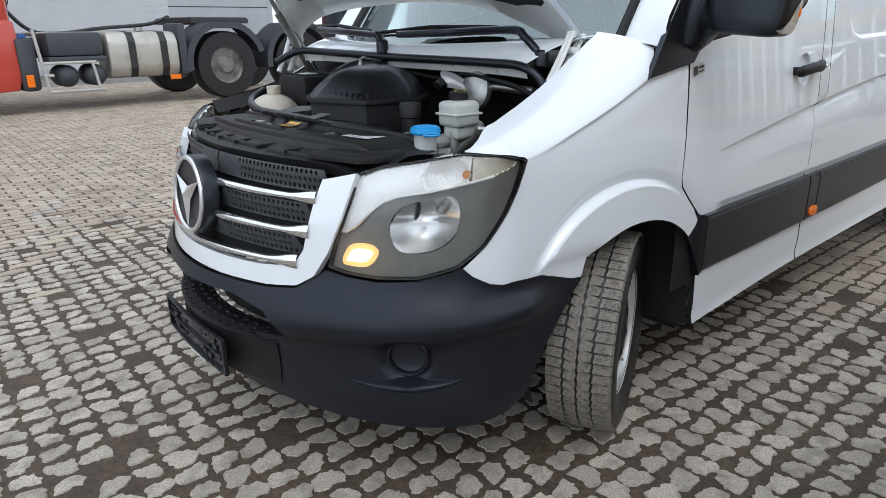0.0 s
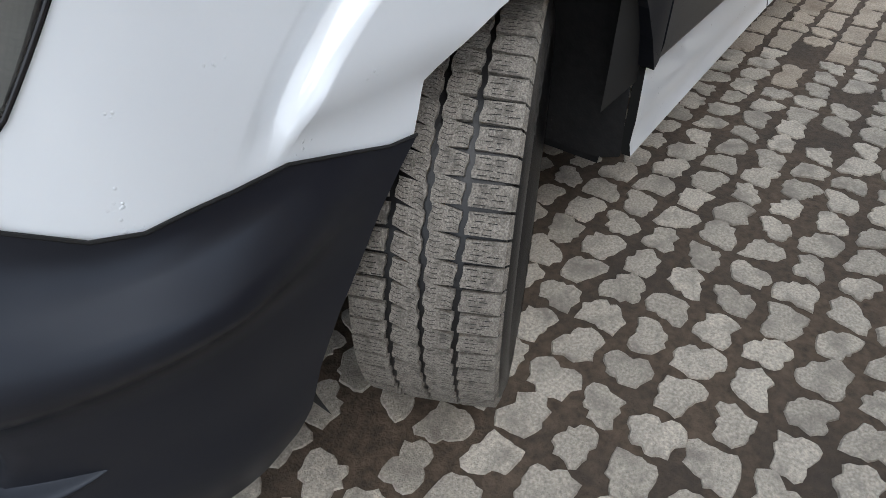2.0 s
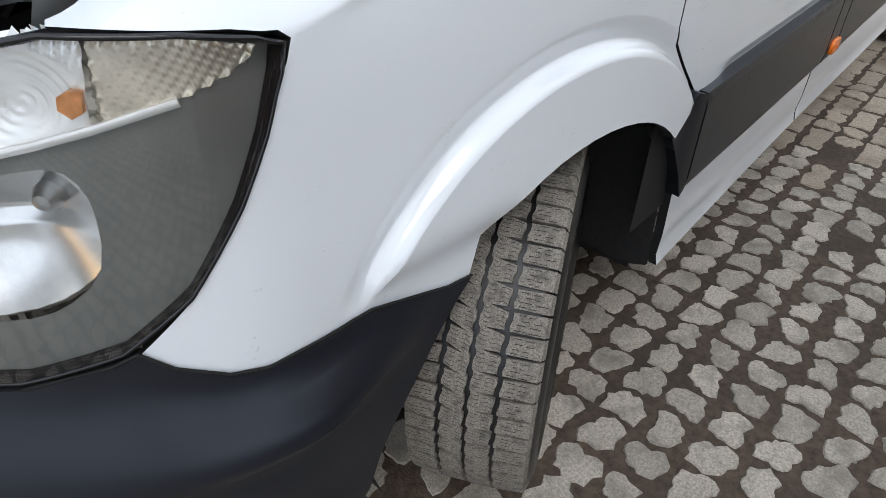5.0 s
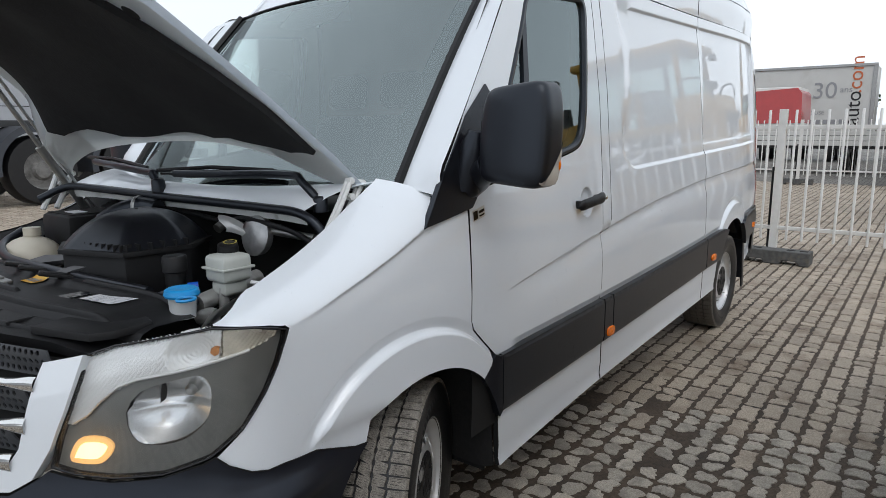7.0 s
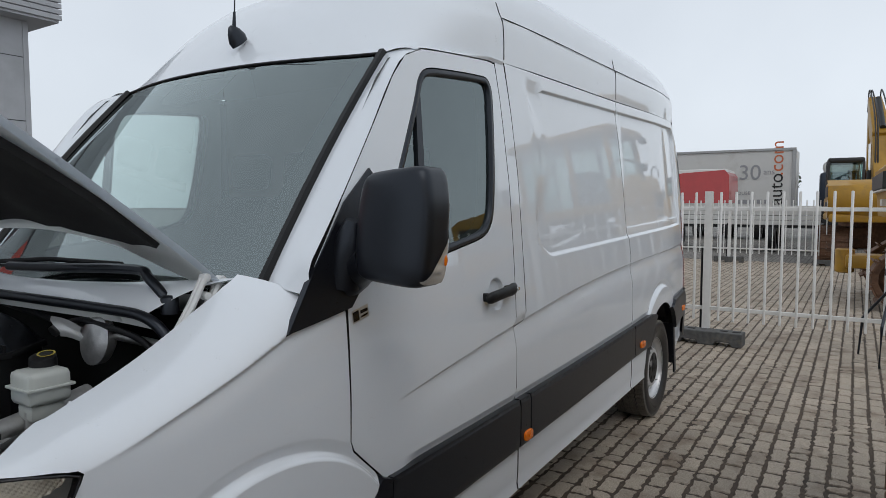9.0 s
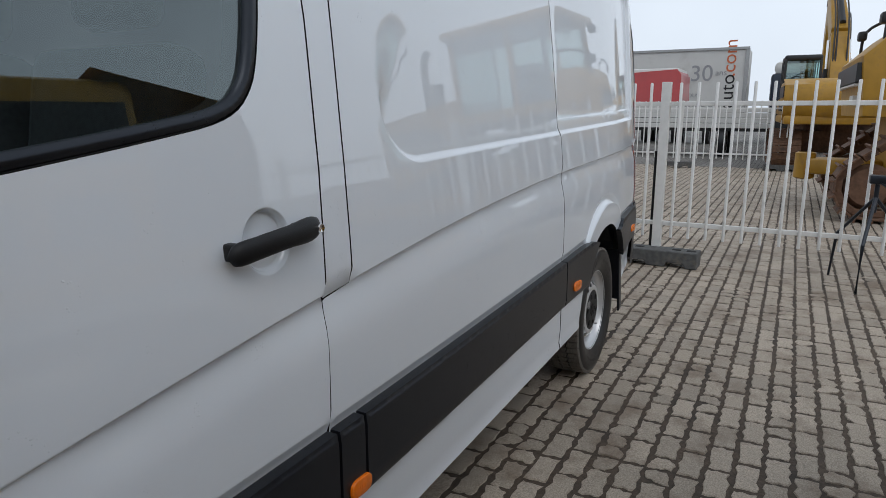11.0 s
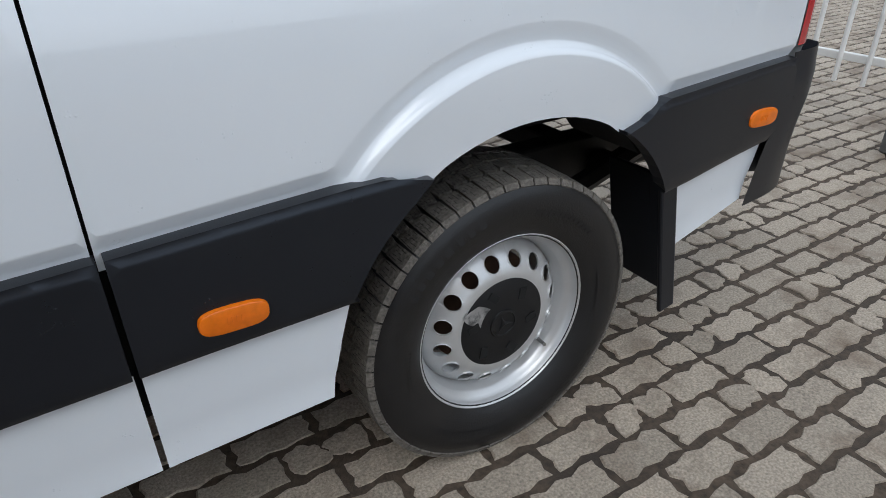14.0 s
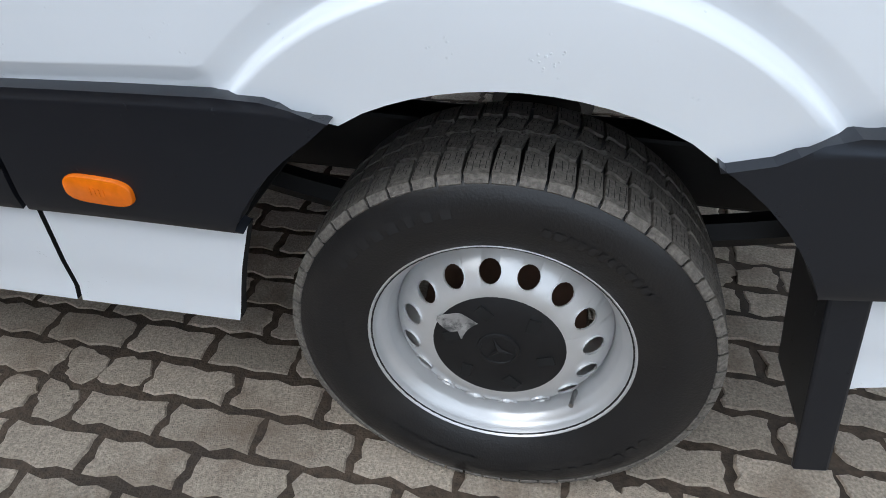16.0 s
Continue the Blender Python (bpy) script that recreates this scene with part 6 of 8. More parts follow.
for r in range(7):
    for c in range(4):
        y = -0.442 + 0.040 * c
        b = 0.585 + 0.029 * r
        grid(bm, lambda i, j: on_cover(y + 0.030 * i * (0.6 + 0.4 * ((r * 3 + c) % 3) / 2), b + 0.006 * j) + Vector((0, 0, 0.0052)), 2, 1, True)
part("label_print", bm, INK, lab)
bm = cover_label(-0.255, -0.205, 0.60, 0.78)
part("warning_print", bm, material("black_white_print", (0.18, 0.18, 0.18), 0.5, vary=0.9, scale=90), slam)
ylab = part("warning_label", cover_label(0.02, 0.095, 0.72, 0.86), material("yellow_label", (0.75, 0.42, 0.05), 0.45, vary=0.1, scale=50), slam, "yellow warning label")
bm = bmesh.new()
for c in range(3):
    grid(bm, lambda i, j: on_cover(0.03 + 0.02 * c + 0.012 * i, 0.75 + 0.07 * j) + Vector((0, 0, 0.0052)), 2, 1, True)
part("label_print", bm, INK, ylab)
bm = bmesh.new()
p = on_cover(0.14, 0.60)
box(bm, (p.x - 0.03, p.y - 0.06, p.z - 0.002), (p.x + 0.02, p.y + 0.06, p.z + 0.012), 0.003)
box(bm, (p.x - 0.012, p.y - 0.02, p.z + 0.010), (p.x + 0.012, p.y + 0.02, p.z + 0.020), 0.003)
part("bonnet_catch", smooth_faces(bm, 40), STEEL, slam, "steel bonnet catch")
# wing shaped end caps
for s in (1, -1):
    bm = slab(bmesh.new(), [(-0.80, 0.42), (-0.745, 0.60), (-0.70, 0.625), (-0.60, 0.62), (-0.58, 0.56), (-0.66, 0.40)], 1.002, 1.022, 0.006)
    if s > 0:
        bmesh.ops.scale(bm, vec=(1, -1, 1), verts=bm.verts)
        bmesh.ops.reverse_faces(bm, faces=bm.faces)
    part("cover_end", smooth_faces(bm, 40), PLASTIC_MATT, slam)

# raised ribs and steps pressed into the cover
for y0, y1, b0, b1, h in ((-0.50, -0.20, 0.12, 0.17, 0.008), (-0.16, 0.16, 0.14, 0.19, 0.010), (0.20, 0.50, 0.12, 0.17, 0.008), (-0.56, 0.56, 0.34, 0.40, 0.012), (-0.10, 0.30, 0.46, 0.52, 0.010), (-0.58, -0.12, 0.90, 0.96, 0.010), (0.10, 0.55, 0.88, 0.95, 0.010)):
    bm = bmesh.new()
    grid(bm, lambda i, j: on_cover(y0 + (y1 - y0) * i, b0 + (b1 - b0) * j) + Vector((0, 0, -0.004 + (h + 0.004) * smooth(0.0, 0.3, j) * smooth(1.0, 0.7, j) * smooth(0.0, 0.04, i) * smooth(1.0, 0.96, i))), 40, 8, True)
    part("cover_rib", smooth_faces(bm, 60), PLASTIC_MATT, slam)
for y in (-0.44, -0.30, -0.16, -0.02, 0.12, 0.26, 0.40):
    p = on_cover(y, 0.24)
    part("cover_ridge", box(bmesh.new(), (p.x - 0.045, p.y - 0.004, p.z - 0.004), (p.x + 0.035, p.y + 0.004, p.z + 0.006), 0.002), PLASTIC_MATT, slam)
for y, b in ((-0.60, 0.55), (-0.24, 0.76), (0.32, 0.74), (0.60, 0.55)):
    part("cover_clip", smooth_faces(lathe(bmesh.new(), [(0.014, -0.004), (0.014, 0.004), (0.010, 0.006), (0.0, 0.005)], 16, Matrix.Translation(on_cover(y, b))), 40), PLASTIC, slam)

# pale duct blades beside the air filter
for a, b in (((-0.56, 0.30, 1.035), (-0.46, 0.10, 1.075)), ((-0.555, 0.05, 1.03), (-0.47, -0.10, 1.085))):
    a, b = Vector(a), Vector(b)
    bm = tube(bmesh.new(), [a, a.lerp(b, 0.5) + Vector((0, 0, 0.006)), b], 0.022, 4, [0.7, 1.0, 0.6])
    part("duct_blade", smooth_faces(bm, 30), GREY_PART, van, "grey plastic duct blade")

# rubber seals
bm = tube(bmesh.new(), spline([(-0.40, 0.68, 1.11), (-0.49, 0.62, 1.075), (-0.545, 0.45, 1.055), (-0.545, 0.25, 1.05), (-0.525, 0.0, 1.045), (-0.505, -0.2, 1.04), (-0.475, -0.38, 1.035)], 6), 0.016, 8)
part("front_seal", smooth_faces(bm, 60), PLASTIC, van, "black rubber bay seal")
COWL = [(-0.33, 0.68, 1.225), (-0.245, 0.62, 1.270), (-0.20, 0.46, 1.268), (-0.155, 0.15, 1.255), (-0.12, -0.15, 1.247), (-0.09, -0.42, 1.240), (-0.072, -0.57, 1.230), (-0.055, -0.64, 1.185), (-0.05, -0.66, 1.12)]
bm = tube(bmesh.new(), spline(COWL, 6), 0.015, 8)
part("cowl_seal", smooth_faces(bm, 60), PLASTIC, van, "black rubber cowl seal")


def cowl_panel(a, b):
    pts = COWL_LINE
    p = pts[min(len(pts) - 1, int(a * (len(pts) - 1)))]
    q = Vector(screen(1 - (a * 0.96 + 0.02), 0.035, 0.010))
    return p.lerp(q, b) + Vector((0, 0, 0.022 * math.sin(math.pi * b)))


COWL_LINE = spline(COWL[1:-2], 6)
part("cowl", smooth_faces(grid(bmesh.new(), cowl_panel, 36, 6), 60), WHITE, van, "white cowl panel under the windscreen")
bm = bmesh.new()
grid(bm, lambda a, b: Vector(COWL_LINE[min(len(COWL_LINE) - 1, int(a * (len(COWL_LINE) - 1)))]) + Vector((0.02 + 0.01 * b, 0, -0.01 - 0.030 * b)), 36, 3)
part("bulkhead_lip", smooth_faces(bm, 60), WHITE_IN, van)
bm = tube(bmesh.new(), spline([(-0.06, 0.30, 1.205), (-0.08, 0.1, 1.20), (-0.07, -0.15, 1.175), (-0.08, -0.3, 1.195), (-0.06, -0.5, 1.17), (-0.07, -0.62, 1.14)], 6), 0.009, 6)
part("wiring_loom", smooth_faces(bm, 60), PLASTIC_MATT, van)
bm = tube(bmesh.new(), [(-0.06, -0.16, 1.165), (-0.05, -0.35, 1.16), (-0.04, -0.60, 1.15)], 0.014, 8)
tube(bm, [(-0.10, -0.165, 1.15), (-0.06, -0.16, 1.17)], 0.018, 8)
part("wiper_linkage", smooth_faces(bm, 60), STEEL, van, "grey wiper linkage")

# air filter box
BOX = [(-0.535, 0.01), (-0.455, -0.215), (-0.25, -0.235), (-0.12, -0.14), (-0.11, 0.15), (-0.38, 0.18), (-0.47, 0.14)]
air = part("air_filter_box", smooth_faces(slab(bmesh.new(), BOX, 0.93, 1.115, 0.01), 40), PLASTIC_MATT, van, "black plastic air filter box")
LID = BOX
mid = Vector((-0.30, -0.01, 0))


def lid_point(a, b):
    k = a * len(LID)
    i = int(k) % len(LID)
    p = Vector((*LID[i], 0)).lerp(Vector((*LID[(i + 1) % len(LID)], 0)), k - int(k))
    q = mid + (p - mid) * (1 - 0.97 * b)
    rise = 0.122 * (1 - (1 - b) ** 2.6) * (0.82 + 0.5 * (q.x + 0.35))
    return Vector((q.x, q.y, 1.128 + rise))


bm = grid(bmesh.new(), lid_point, 56, 14)
bmesh.ops.remove_doubles(bm, verts=bm.verts, dist=0.002)
bmesh.ops.recalc_face_normals(bm, faces=bm.faces)
part("filter_lid", smooth_faces(bm, 50), PLASTIC, air, "domed satin black lid")
bm = slab(bmesh.new(), [(mid.x + (x - mid.x) * 1.06, mid.y + (y - mid.y) * 1.06) for x, y in LID], 1.112, 1.128, 0.004)
part("filter_flange", smooth_faces(bm, 40), PLASTIC_MATT, air)
for k in range(9):
    t = k / 8
    p = Vector((-0.503, 0.0, 0)).lerp(Vector((-0.460, -0.205, 0)), t)
    bm = box(bmesh.new(), (p.x - 0.004, p.y - 0.003, 1.125), (p.x + 0.035, p.y + 0.003, 1.148), 0.002)
    part("lid_rib", bm, PLASTIC_MATT, air)
for k in range(6):
    t = k / 5
    p = Vector((-0.45, -0.222, 0)).lerp(Vector((-0.26, -0.238, 0)), t)
    bm = box(bmesh.new(), (p.x - 0.003, p.y - 0.006, 1.125), (p.x + 0.003, p.y + 0.03, 1.148), 0.002)
    part("lid_rib", bm, PLASTIC_MATT, air)
# intake hose with bellows
bm = bmesh.new()
path = spline([(-0.16, 0.10, 1.21), (-0.19, 0.18, 1.215), (-0.26, 0.235, 1.185), (-0.33, 0.26, 1.12), (-0.38, 0.26, 1.03), (-0.40, 0.25, 0.92)], 10)
tube(bm, path, 0.034, 14, [1 + (0.07 * math.sin(i * 2.2) if 22 < i < 46 else 0) + (0.12 if i in (9, 10) else 0) for i in range(len(path))])
part("intake_hose", smooth_faces(bm, 50), PLASTIC, van, "ribbed black intake hose")
bm = lathe(bmesh.new(), [(0.039, -0.007), (0.041, 0.0), (0.039, 0.007)], 24, Matrix.Translation((-0.19, 0.18, 1.215)) @ Euler((radians(90), 0, radians(25))).to_matrix().to_4x4())
part("hose_clamp", bm, STEEL, van)
bm = bmesh.new()
for y in (-0.02, 0.13, 0.24):
    box(bm, (-0.62, y - 0.02, 1.045), (-0.50, y + 0.02, 1.058), 0.004, Matrix.Translation((-0.56, y, 1.05)) @ Euler((0, radians(14), radians(-20))).to_matrix().to_4x4() @ Matrix.Translation((0.56, -y, -1.05)))
    part("duct_arm", bm, PLASTIC_MATT, van)
    bm = bmesh.new()
bm.free()

# brake fluid reservoir, master cylinder and servo
res = bmesh.new()
box(res, (-0.355, -0.568, 1.055), (-0.255, -0.472, 1.135), 0.014)
res = part("brake_fluid_tank", smooth_faces(res, 45), material("milky_plastic", (0.50, 0.52, 0.49), 0.35, vary=0.06, scale=20), van, "milky brake fluid tank")
part("tank_seam", box(bmesh.new(), (-0.360, -0.573, 1.092), (-0.250, -0.467, 1.099), 0.002), res.data.materials[0], res)
part("tank_neck", smooth_faces(box(bmesh.new(), (-0.345, -0.555, 1.015), (-0.265, -0.485, 1.06), 0.012), 45), res.data.materials[0], res)
bm = lathe(bmesh.new(), [(0.030, 0.0), (0.031, 0.012), (0.029, 0.026), (0.022, 0.030), (0.0, 0.031)], 20, Matrix.Translation((-0.285, -0.495, 1.132)) @ Euler((radians(8), radians(-8), 0)).to_matrix().to_4x4())
cap = part("tank_cap", smooth_faces(bm, 40), PLASTIC_MATT, res, "black cap with yellow print")
bm = lathe(bmesh.new(), [(0.020, 0.0), (0.016, 0.0)], 20, Matrix.Translation((-0.2805, -0.4995, 1.1640)) @ Euler((radians(8), radians(-8), 0)).to_matrix().to_4x4())
part("cap_print", bm, material("yellow_print", (0.45, 0.36, 0.05), 0.5), cap)
bm = tube(bmesh.new(), [(-0.40, -0.50, 1.0), (-0.22, -0.47, 1.02), (-0.16, -0.46, 1.03)], 0.026, 12)
tube(bm, [(-0.33, -0.53, 1.04), (-0.33, -0.525, 0.98)], 0.016, 10)
tube(bm, [(-0.38, -0.53, 0.97), (-0.44, -0.585, 0.985), (-0.42, -0.62, 0.99)], 0.022, 10)
part("master_cylinder", smooth_faces(bm, 50), material("cast_aluminium", (0.45, 0.45, 0.44), 0.5, metal=0.7, vary=0.15, scale=40, bump=0.2), van, "grey cast master cylinder")
bm = lathe(bmesh.new(), [(0.02, -0.04), (0.04, -0.03), (0.065, -0.012), (0.07, 0.015), (0.04, 0.03), (0.0, 0.03)], 28, Matrix.Translation((-0.065, -0.345, 1.14)) @ Euler((0, radians(-80), 0)).to_matrix().to_4x4())
part("brake_servo", smooth_faces(bm, 40), material("grey_foil", (0.42, 0.42, 0.42), 0.35, metal=0.7, vary=0.3, scale=25, bump=0.6, bump_scale=30), van, "grey foil-covered brake servo")
LIGHT_FOIL = material("pale_foil", (0.6, 0.6, 0.6), 0.4, metal=0.3, vary=0.1, scale=20)
bm = bmesh.new()
grid(bm, lambda a, b: (-0.14 + 0.04 * a + 0.02 * b, -0.24 - 0.08 * a + 0.015 * math.sin(6 * b), 1.21 - 0.06 * b - 0.03 * a * a), 5, 5)
part("heat_shield", smooth_faces(bm), LIGHT_FOIL, van, "white bent shield")
bm = tube(bmesh.new(), [(-0.27, -0.575, 1.05), (-0.25, -0.62, 1.045)], 0.006, 8)
part("tank_hose_end", bm, PAPER, van)
bm = tube(bmesh.new(), [(-0.375, -0.47, 1.045), (-0.40, -0.455, 1.045)], 0.012, 8)
part("blue_hose_stub", bm, material("blue_plastic", (0.01, 0.10, 0.55), 0.4, vary=0.1), van)
# washer filler with blue cap
bm = lathe(bmesh.new(), [(0.032, 0.0), (0.036, 0.06), (0.038, 0.062)], 24, Matrix.Translation((-0.495, -0.585, 1.00)))
filler = part("washer_filler", smooth_faces(bm, 50), material("white_plastic", (0.68, 0.70, 0.70), 0.4, vary=0.05), van, "white washer filler with blue cap")
bm = lathe(bmesh.new(), [(0.043, 0.0), (0.046, 0.006), (0.043, 0.018), (0.036, 0.022), (0.018, 0.018), (0.0, 0.017)], 28, Matrix.Translation((-0.495, -0.585, 1.058)))
box(bm, (-0.47, -0.54, 1.062), (-0.45, -0.505, 1.069), 0.003)
tube(bm, [Vector((-0.52 + 0.024 * math.cos(t), -0.645 + 0.020 * math.sin(t), 1.063)) for t in [k * math.pi / 6 for k in range(13)]], 0.004, 6)
part("washer_cap", smooth_faces(bm, 40), material("bright_blue_plastic", (0.015, 0.30, 0.68), 0.35, vary=0.08, scale=20), filler, "bright blue cap")
# coolant tank
bm = bmesh.new()
bmesh.ops.create_uvsphere(bm, u_segments=28, v_segments=16, radius=1)
bmesh.ops.transform(bm, matrix=Matrix.Translation((-0.43, 0.535, 1.02)) @ Matrix.Diagonal((0.10, 0.13, 0.085, 1)), verts=bm.verts)
lathe(bm, [(0.03, 0.0), (0.03, 0.03), (0.0, 0.03)], 16, Matrix.Translation((-0.42, 0.54, 1.105)))
part("coolant_tank", smooth_faces(bm, 50), material("cream_plastic", (0.62, 0.57, 0.47), 0.35, vary=0.05, scale=10), van, "cream coolant tank")
# fuse box, relay bottle, horn disc
bm = bmesh.new()
box(bm, (-0.34, 0.42, 0.95), (-0.10, 0.66, 1.175), 0.02)
fuse = part("fuse_box", smooth_faces(bm, 40), PLASTIC_MATT, van, "open black battery and fuse box")
# black sheet on the closed box, painted as its shaded opening
bm = box(bmesh.new(), (-0.32, 0.44, 1.173), (-0.12, 0.64, 1.178), 0.0)
part("box_opening", bm, VOID, fuse)
bm = box(bmesh.new(), (-0.29, 0.48, 1.178), (-0.24, 0.56, 1.181), 0.0)
part("fuse_chart", bm, PAPER, fuse)
bm = lathe(bmesh.new(), [(0.030, -0.12), (0.030, 0.0), (0.036, 0.004), (0.036, 0.045), (0.032, 0.05), (0.0, 0.052)], 18, Matrix.Translation((-0.385, -0.37, 1.075)))
part("filter_bottle", smooth_faces(bm, 40), PLASTIC_MATT, van, "black filter canister")
bm = lathe(bmesh.new(), [(0.075, 0.0), (0.072, 0.012), (0.06, 0.018), (0.055, 0.014), (0.0, 0.020)], 30, Matrix.Translation((-0.455, -0.46, 1.005)) @ Euler((radians(10), radians(-15), 0)).to_matrix().to_4x4())
part("round_cover", smooth_faces(bm, 40), PLASTIC, van)

# wipers
for pivot, elbow, tip, name in (((-0.012, -0.60, 1.262), (-0.030, -0.48, 1.345), (-0.115, 0.05, 1.335), "wiper_arm"), ((-0.142, 0.12, 1.298), (-0.135, 0.17, 1.335), (-0.09, 0.70, 1.362), "wiper_arm")):
    bm = bmesh.new()
    tube(bm, spline([pivot, Vector(pivot).lerp(Vector(elbow), 0.5) + Vector((-0.01, 0, 0.02)), elbow, Vector(elbow).lerp(Vector(tip), 0.5), tip], 6), 0.014, 8, None)
    lathe(bm, [(0.024, -0.03), (0.024, 0.012), (0.016, 0.020), (0.0, 0.021)], 14, Matrix.Translation(pivot))
    arm = part(name, smooth_faces(bm, 45), PLASTIC, van, "black wiper arm")
    bm = bmesh.new()
    b0 = Vector(elbow).lerp(Vector(tip), 0.15) + Vector((0.02, 0, 0.012))
    b1 = Vector(tip) + (Vector(tip) - Vector(elbow)) * 0.22 + Vector((0.02, 0, 0.010))
    tube(bm, [b0, b0.lerp(b1, 0.5) + Vector((-0.006, 0, 0.012)), b1], 0.008, 6)
    tube(bm, [b0 + Vector((0.012, 0, -0.012)), b1 + Vector((0.012, 0, -0.012))], 0.005, 6)
    part("wiper_blade", smooth_faces(bm, 45), PLASTIC_MATT, arm)

# ---- cab ----
TRIM = material("grey_cab_trim", (0.10, 0.105, 0.11), 0.7, vary=0.1, scale=10, bump=0.2, bump_scale=300)
LIGHT_TRIM = material("light_grey_lining", (0.42, 0.37, 0.38), 0.8, vary=0.06, scale=6)
CLOTH = material("dark_seat_cloth", (0.05, 0.053, 0.058), 0.9, vary=0.25, scale=60, bump=0.4, bump_scale=300)


def dash(a, b):
    y = -0.80 + 1.60 * a
    f = curve_at([(0.0, 0.0), (0.45, 0.0), (0.6, 0.05), (1.0, 0.0)], b)
    x = 0.0 + 0.12 * abs(2 * a - 1) ** 2 + 0.50 * min(b, 0.6) / 0.6
    z = 1.225 + 0.03 * math.sin(math.pi * min(1, b / 0.6)) if b <= 0.6 else 1.235 - 0.55 * (b - 0.6) / 0.4
    if -0.62 < y < -0.20 and 0.42 < b <= 0.62:
        z += 0.07
    return (x, y, z)


part("dashboard", smooth_faces(grid(bmesh.new(), dash, 30, 16, True), 50), TRIM, van, "grey dashboard")
bm = lathe(bmesh.new(), [(0.19 + 0.014 * math.cos(a * math.pi / 4), 0.014 * math.sin(a * math.pi / 4)) for a in range(8)], 40, Matrix.Translation((0.60, -0.42, 1.24)) @ Euler((0, radians(-40), 0)).to_matrix().to_4x4(), closed=True)
lathe(bm, [(0.075, -0.02), (0.07, 0.012), (0.0, 0.018)], 20, Matrix.Translation((0.60, -0.42, 1.24)) @ Euler((0, radians(-40), 0)).to_matrix().to_4x4())
for k in range(3):
    a = radians(90 + 120 * k)
    m = Matrix.Translation((0.60, -0.42, 1.24)) @ Euler((0, radians(-40), 0)).to_matrix().to_4x4()
    tube(bm, [m @ Vector((0.05 * math.cos(a), 0.05 * math.sin(a), 0)), m @ Vector((0.185 * math.cos(a), 0.185 * math.sin(a), 0))], 0.013, 6)
part("steering_wheel", smooth_faces(bm, 50), TRIM, van, "grey three-spoke steering wheel")
for y, w in ((-0.42, 0.25), (0.18, 0.22), (0.58, 0.20)):
    bm = bmesh.new()
    box(bm, (0.72, y - w, 0.85), (1.20, y + w, 1.02), 0.05)
    seat = part("cab_seat", smooth_faces(bm, 50), CLOTH, van, "dark cloth cab seat")
    bm = bmesh.new()
    box(bm, (-0.07, -w, 0.0), (0.07, w, 0.62), 0.05, Matrix.Translation((1.17, y, 0.95)) @ Euler((0, radians(10), 0)).to_matrix().to_4x4())
    part("seat_back", smooth_faces(bm, 50), CLOTH, seat)
    bm = bmesh.new()
    box(bm, (-0.045, -0.13, 0.0), (0.045, 0.13, 0.19), 0.04, Matrix.Translation((1.28, y, 1.60)) @ Euler((0, radians(8), 0)).to_matrix().to_4x4())
    part("headrest", smooth_faces(bm, 50), CLOTH, seat)
bm = bmesh.new()
grid(bm, lambda a, b: (1.42 - 0.06 * b, -0.86 + 1.72 * a + 0.0, 0.6 + 1.5 * b), 6, 6)
grid(bm, lambda a, b: (1.36 - 0.06 * b, -0.60 + 1.2 * a, 2.1 + 0.22 * b), 6, 4)
part("bulkhead", smooth_faces(bm, 60), LIGHT_TRIM, van, "light grey cargo bulkhead")
bm = bmesh.new()
def lining(i, j):
    s = 2 * j - 1
    p = Vector(roof_skin(0.01 + 0.19 * i, s * 0.96))
    return p + Vector((0.02, 0, -0.05))
part("headliner", smooth_faces(grid(bm, lining, 10, 16), 60), LIGHT_TRIM, van)
for s in (1, -1):
    bm = panel(door_ring, lambda u, v: (u, -side_y(u, v) + 0.07, v), 0.08, 0, holes=[inset(WINDOW, 0.02)], sign=s)
    part("door_lining", bm, TRIM, van)
# paper on the dashboard behind the screen
bm = grid(bmesh.new(), lambda a, b: Vector(screen(0.90 + 0.045 * a, 0.16 + 0.22 * b, -0.02)), 2, 2)
paper = part("windscreen_paper", bm, PAPER, van, "white printed sheet behind the windscreen")
bm = bmesh.new()
for k in range(5):
    grid(bm, lambda a, b: Vector(screen(0.905 + 0.034 * a, 0.19 + 0.036 * k + 0.012 * b, -0.017)), 2, 1)
part("sheet_print", bm, INK, paper)


# ---- fences ----
FENCE_WHITE = material("white_fence_paint", (0.76, 0.75, 0.72), 0.45, vary=0.05, scale=20, second=(0.50, 0.47, 0.42), second_scale=6, second_amount=(0.6, 0.85))
FOOT = material("grey_fence_foot", (0.10, 0.10, 0.098), 0.85, vary=0.3, scale=25, bump=0.4, bump_scale=80, second=(0.20, 0.17, 0.13), second_scale=7, second_amount=(0.55, 0.8))


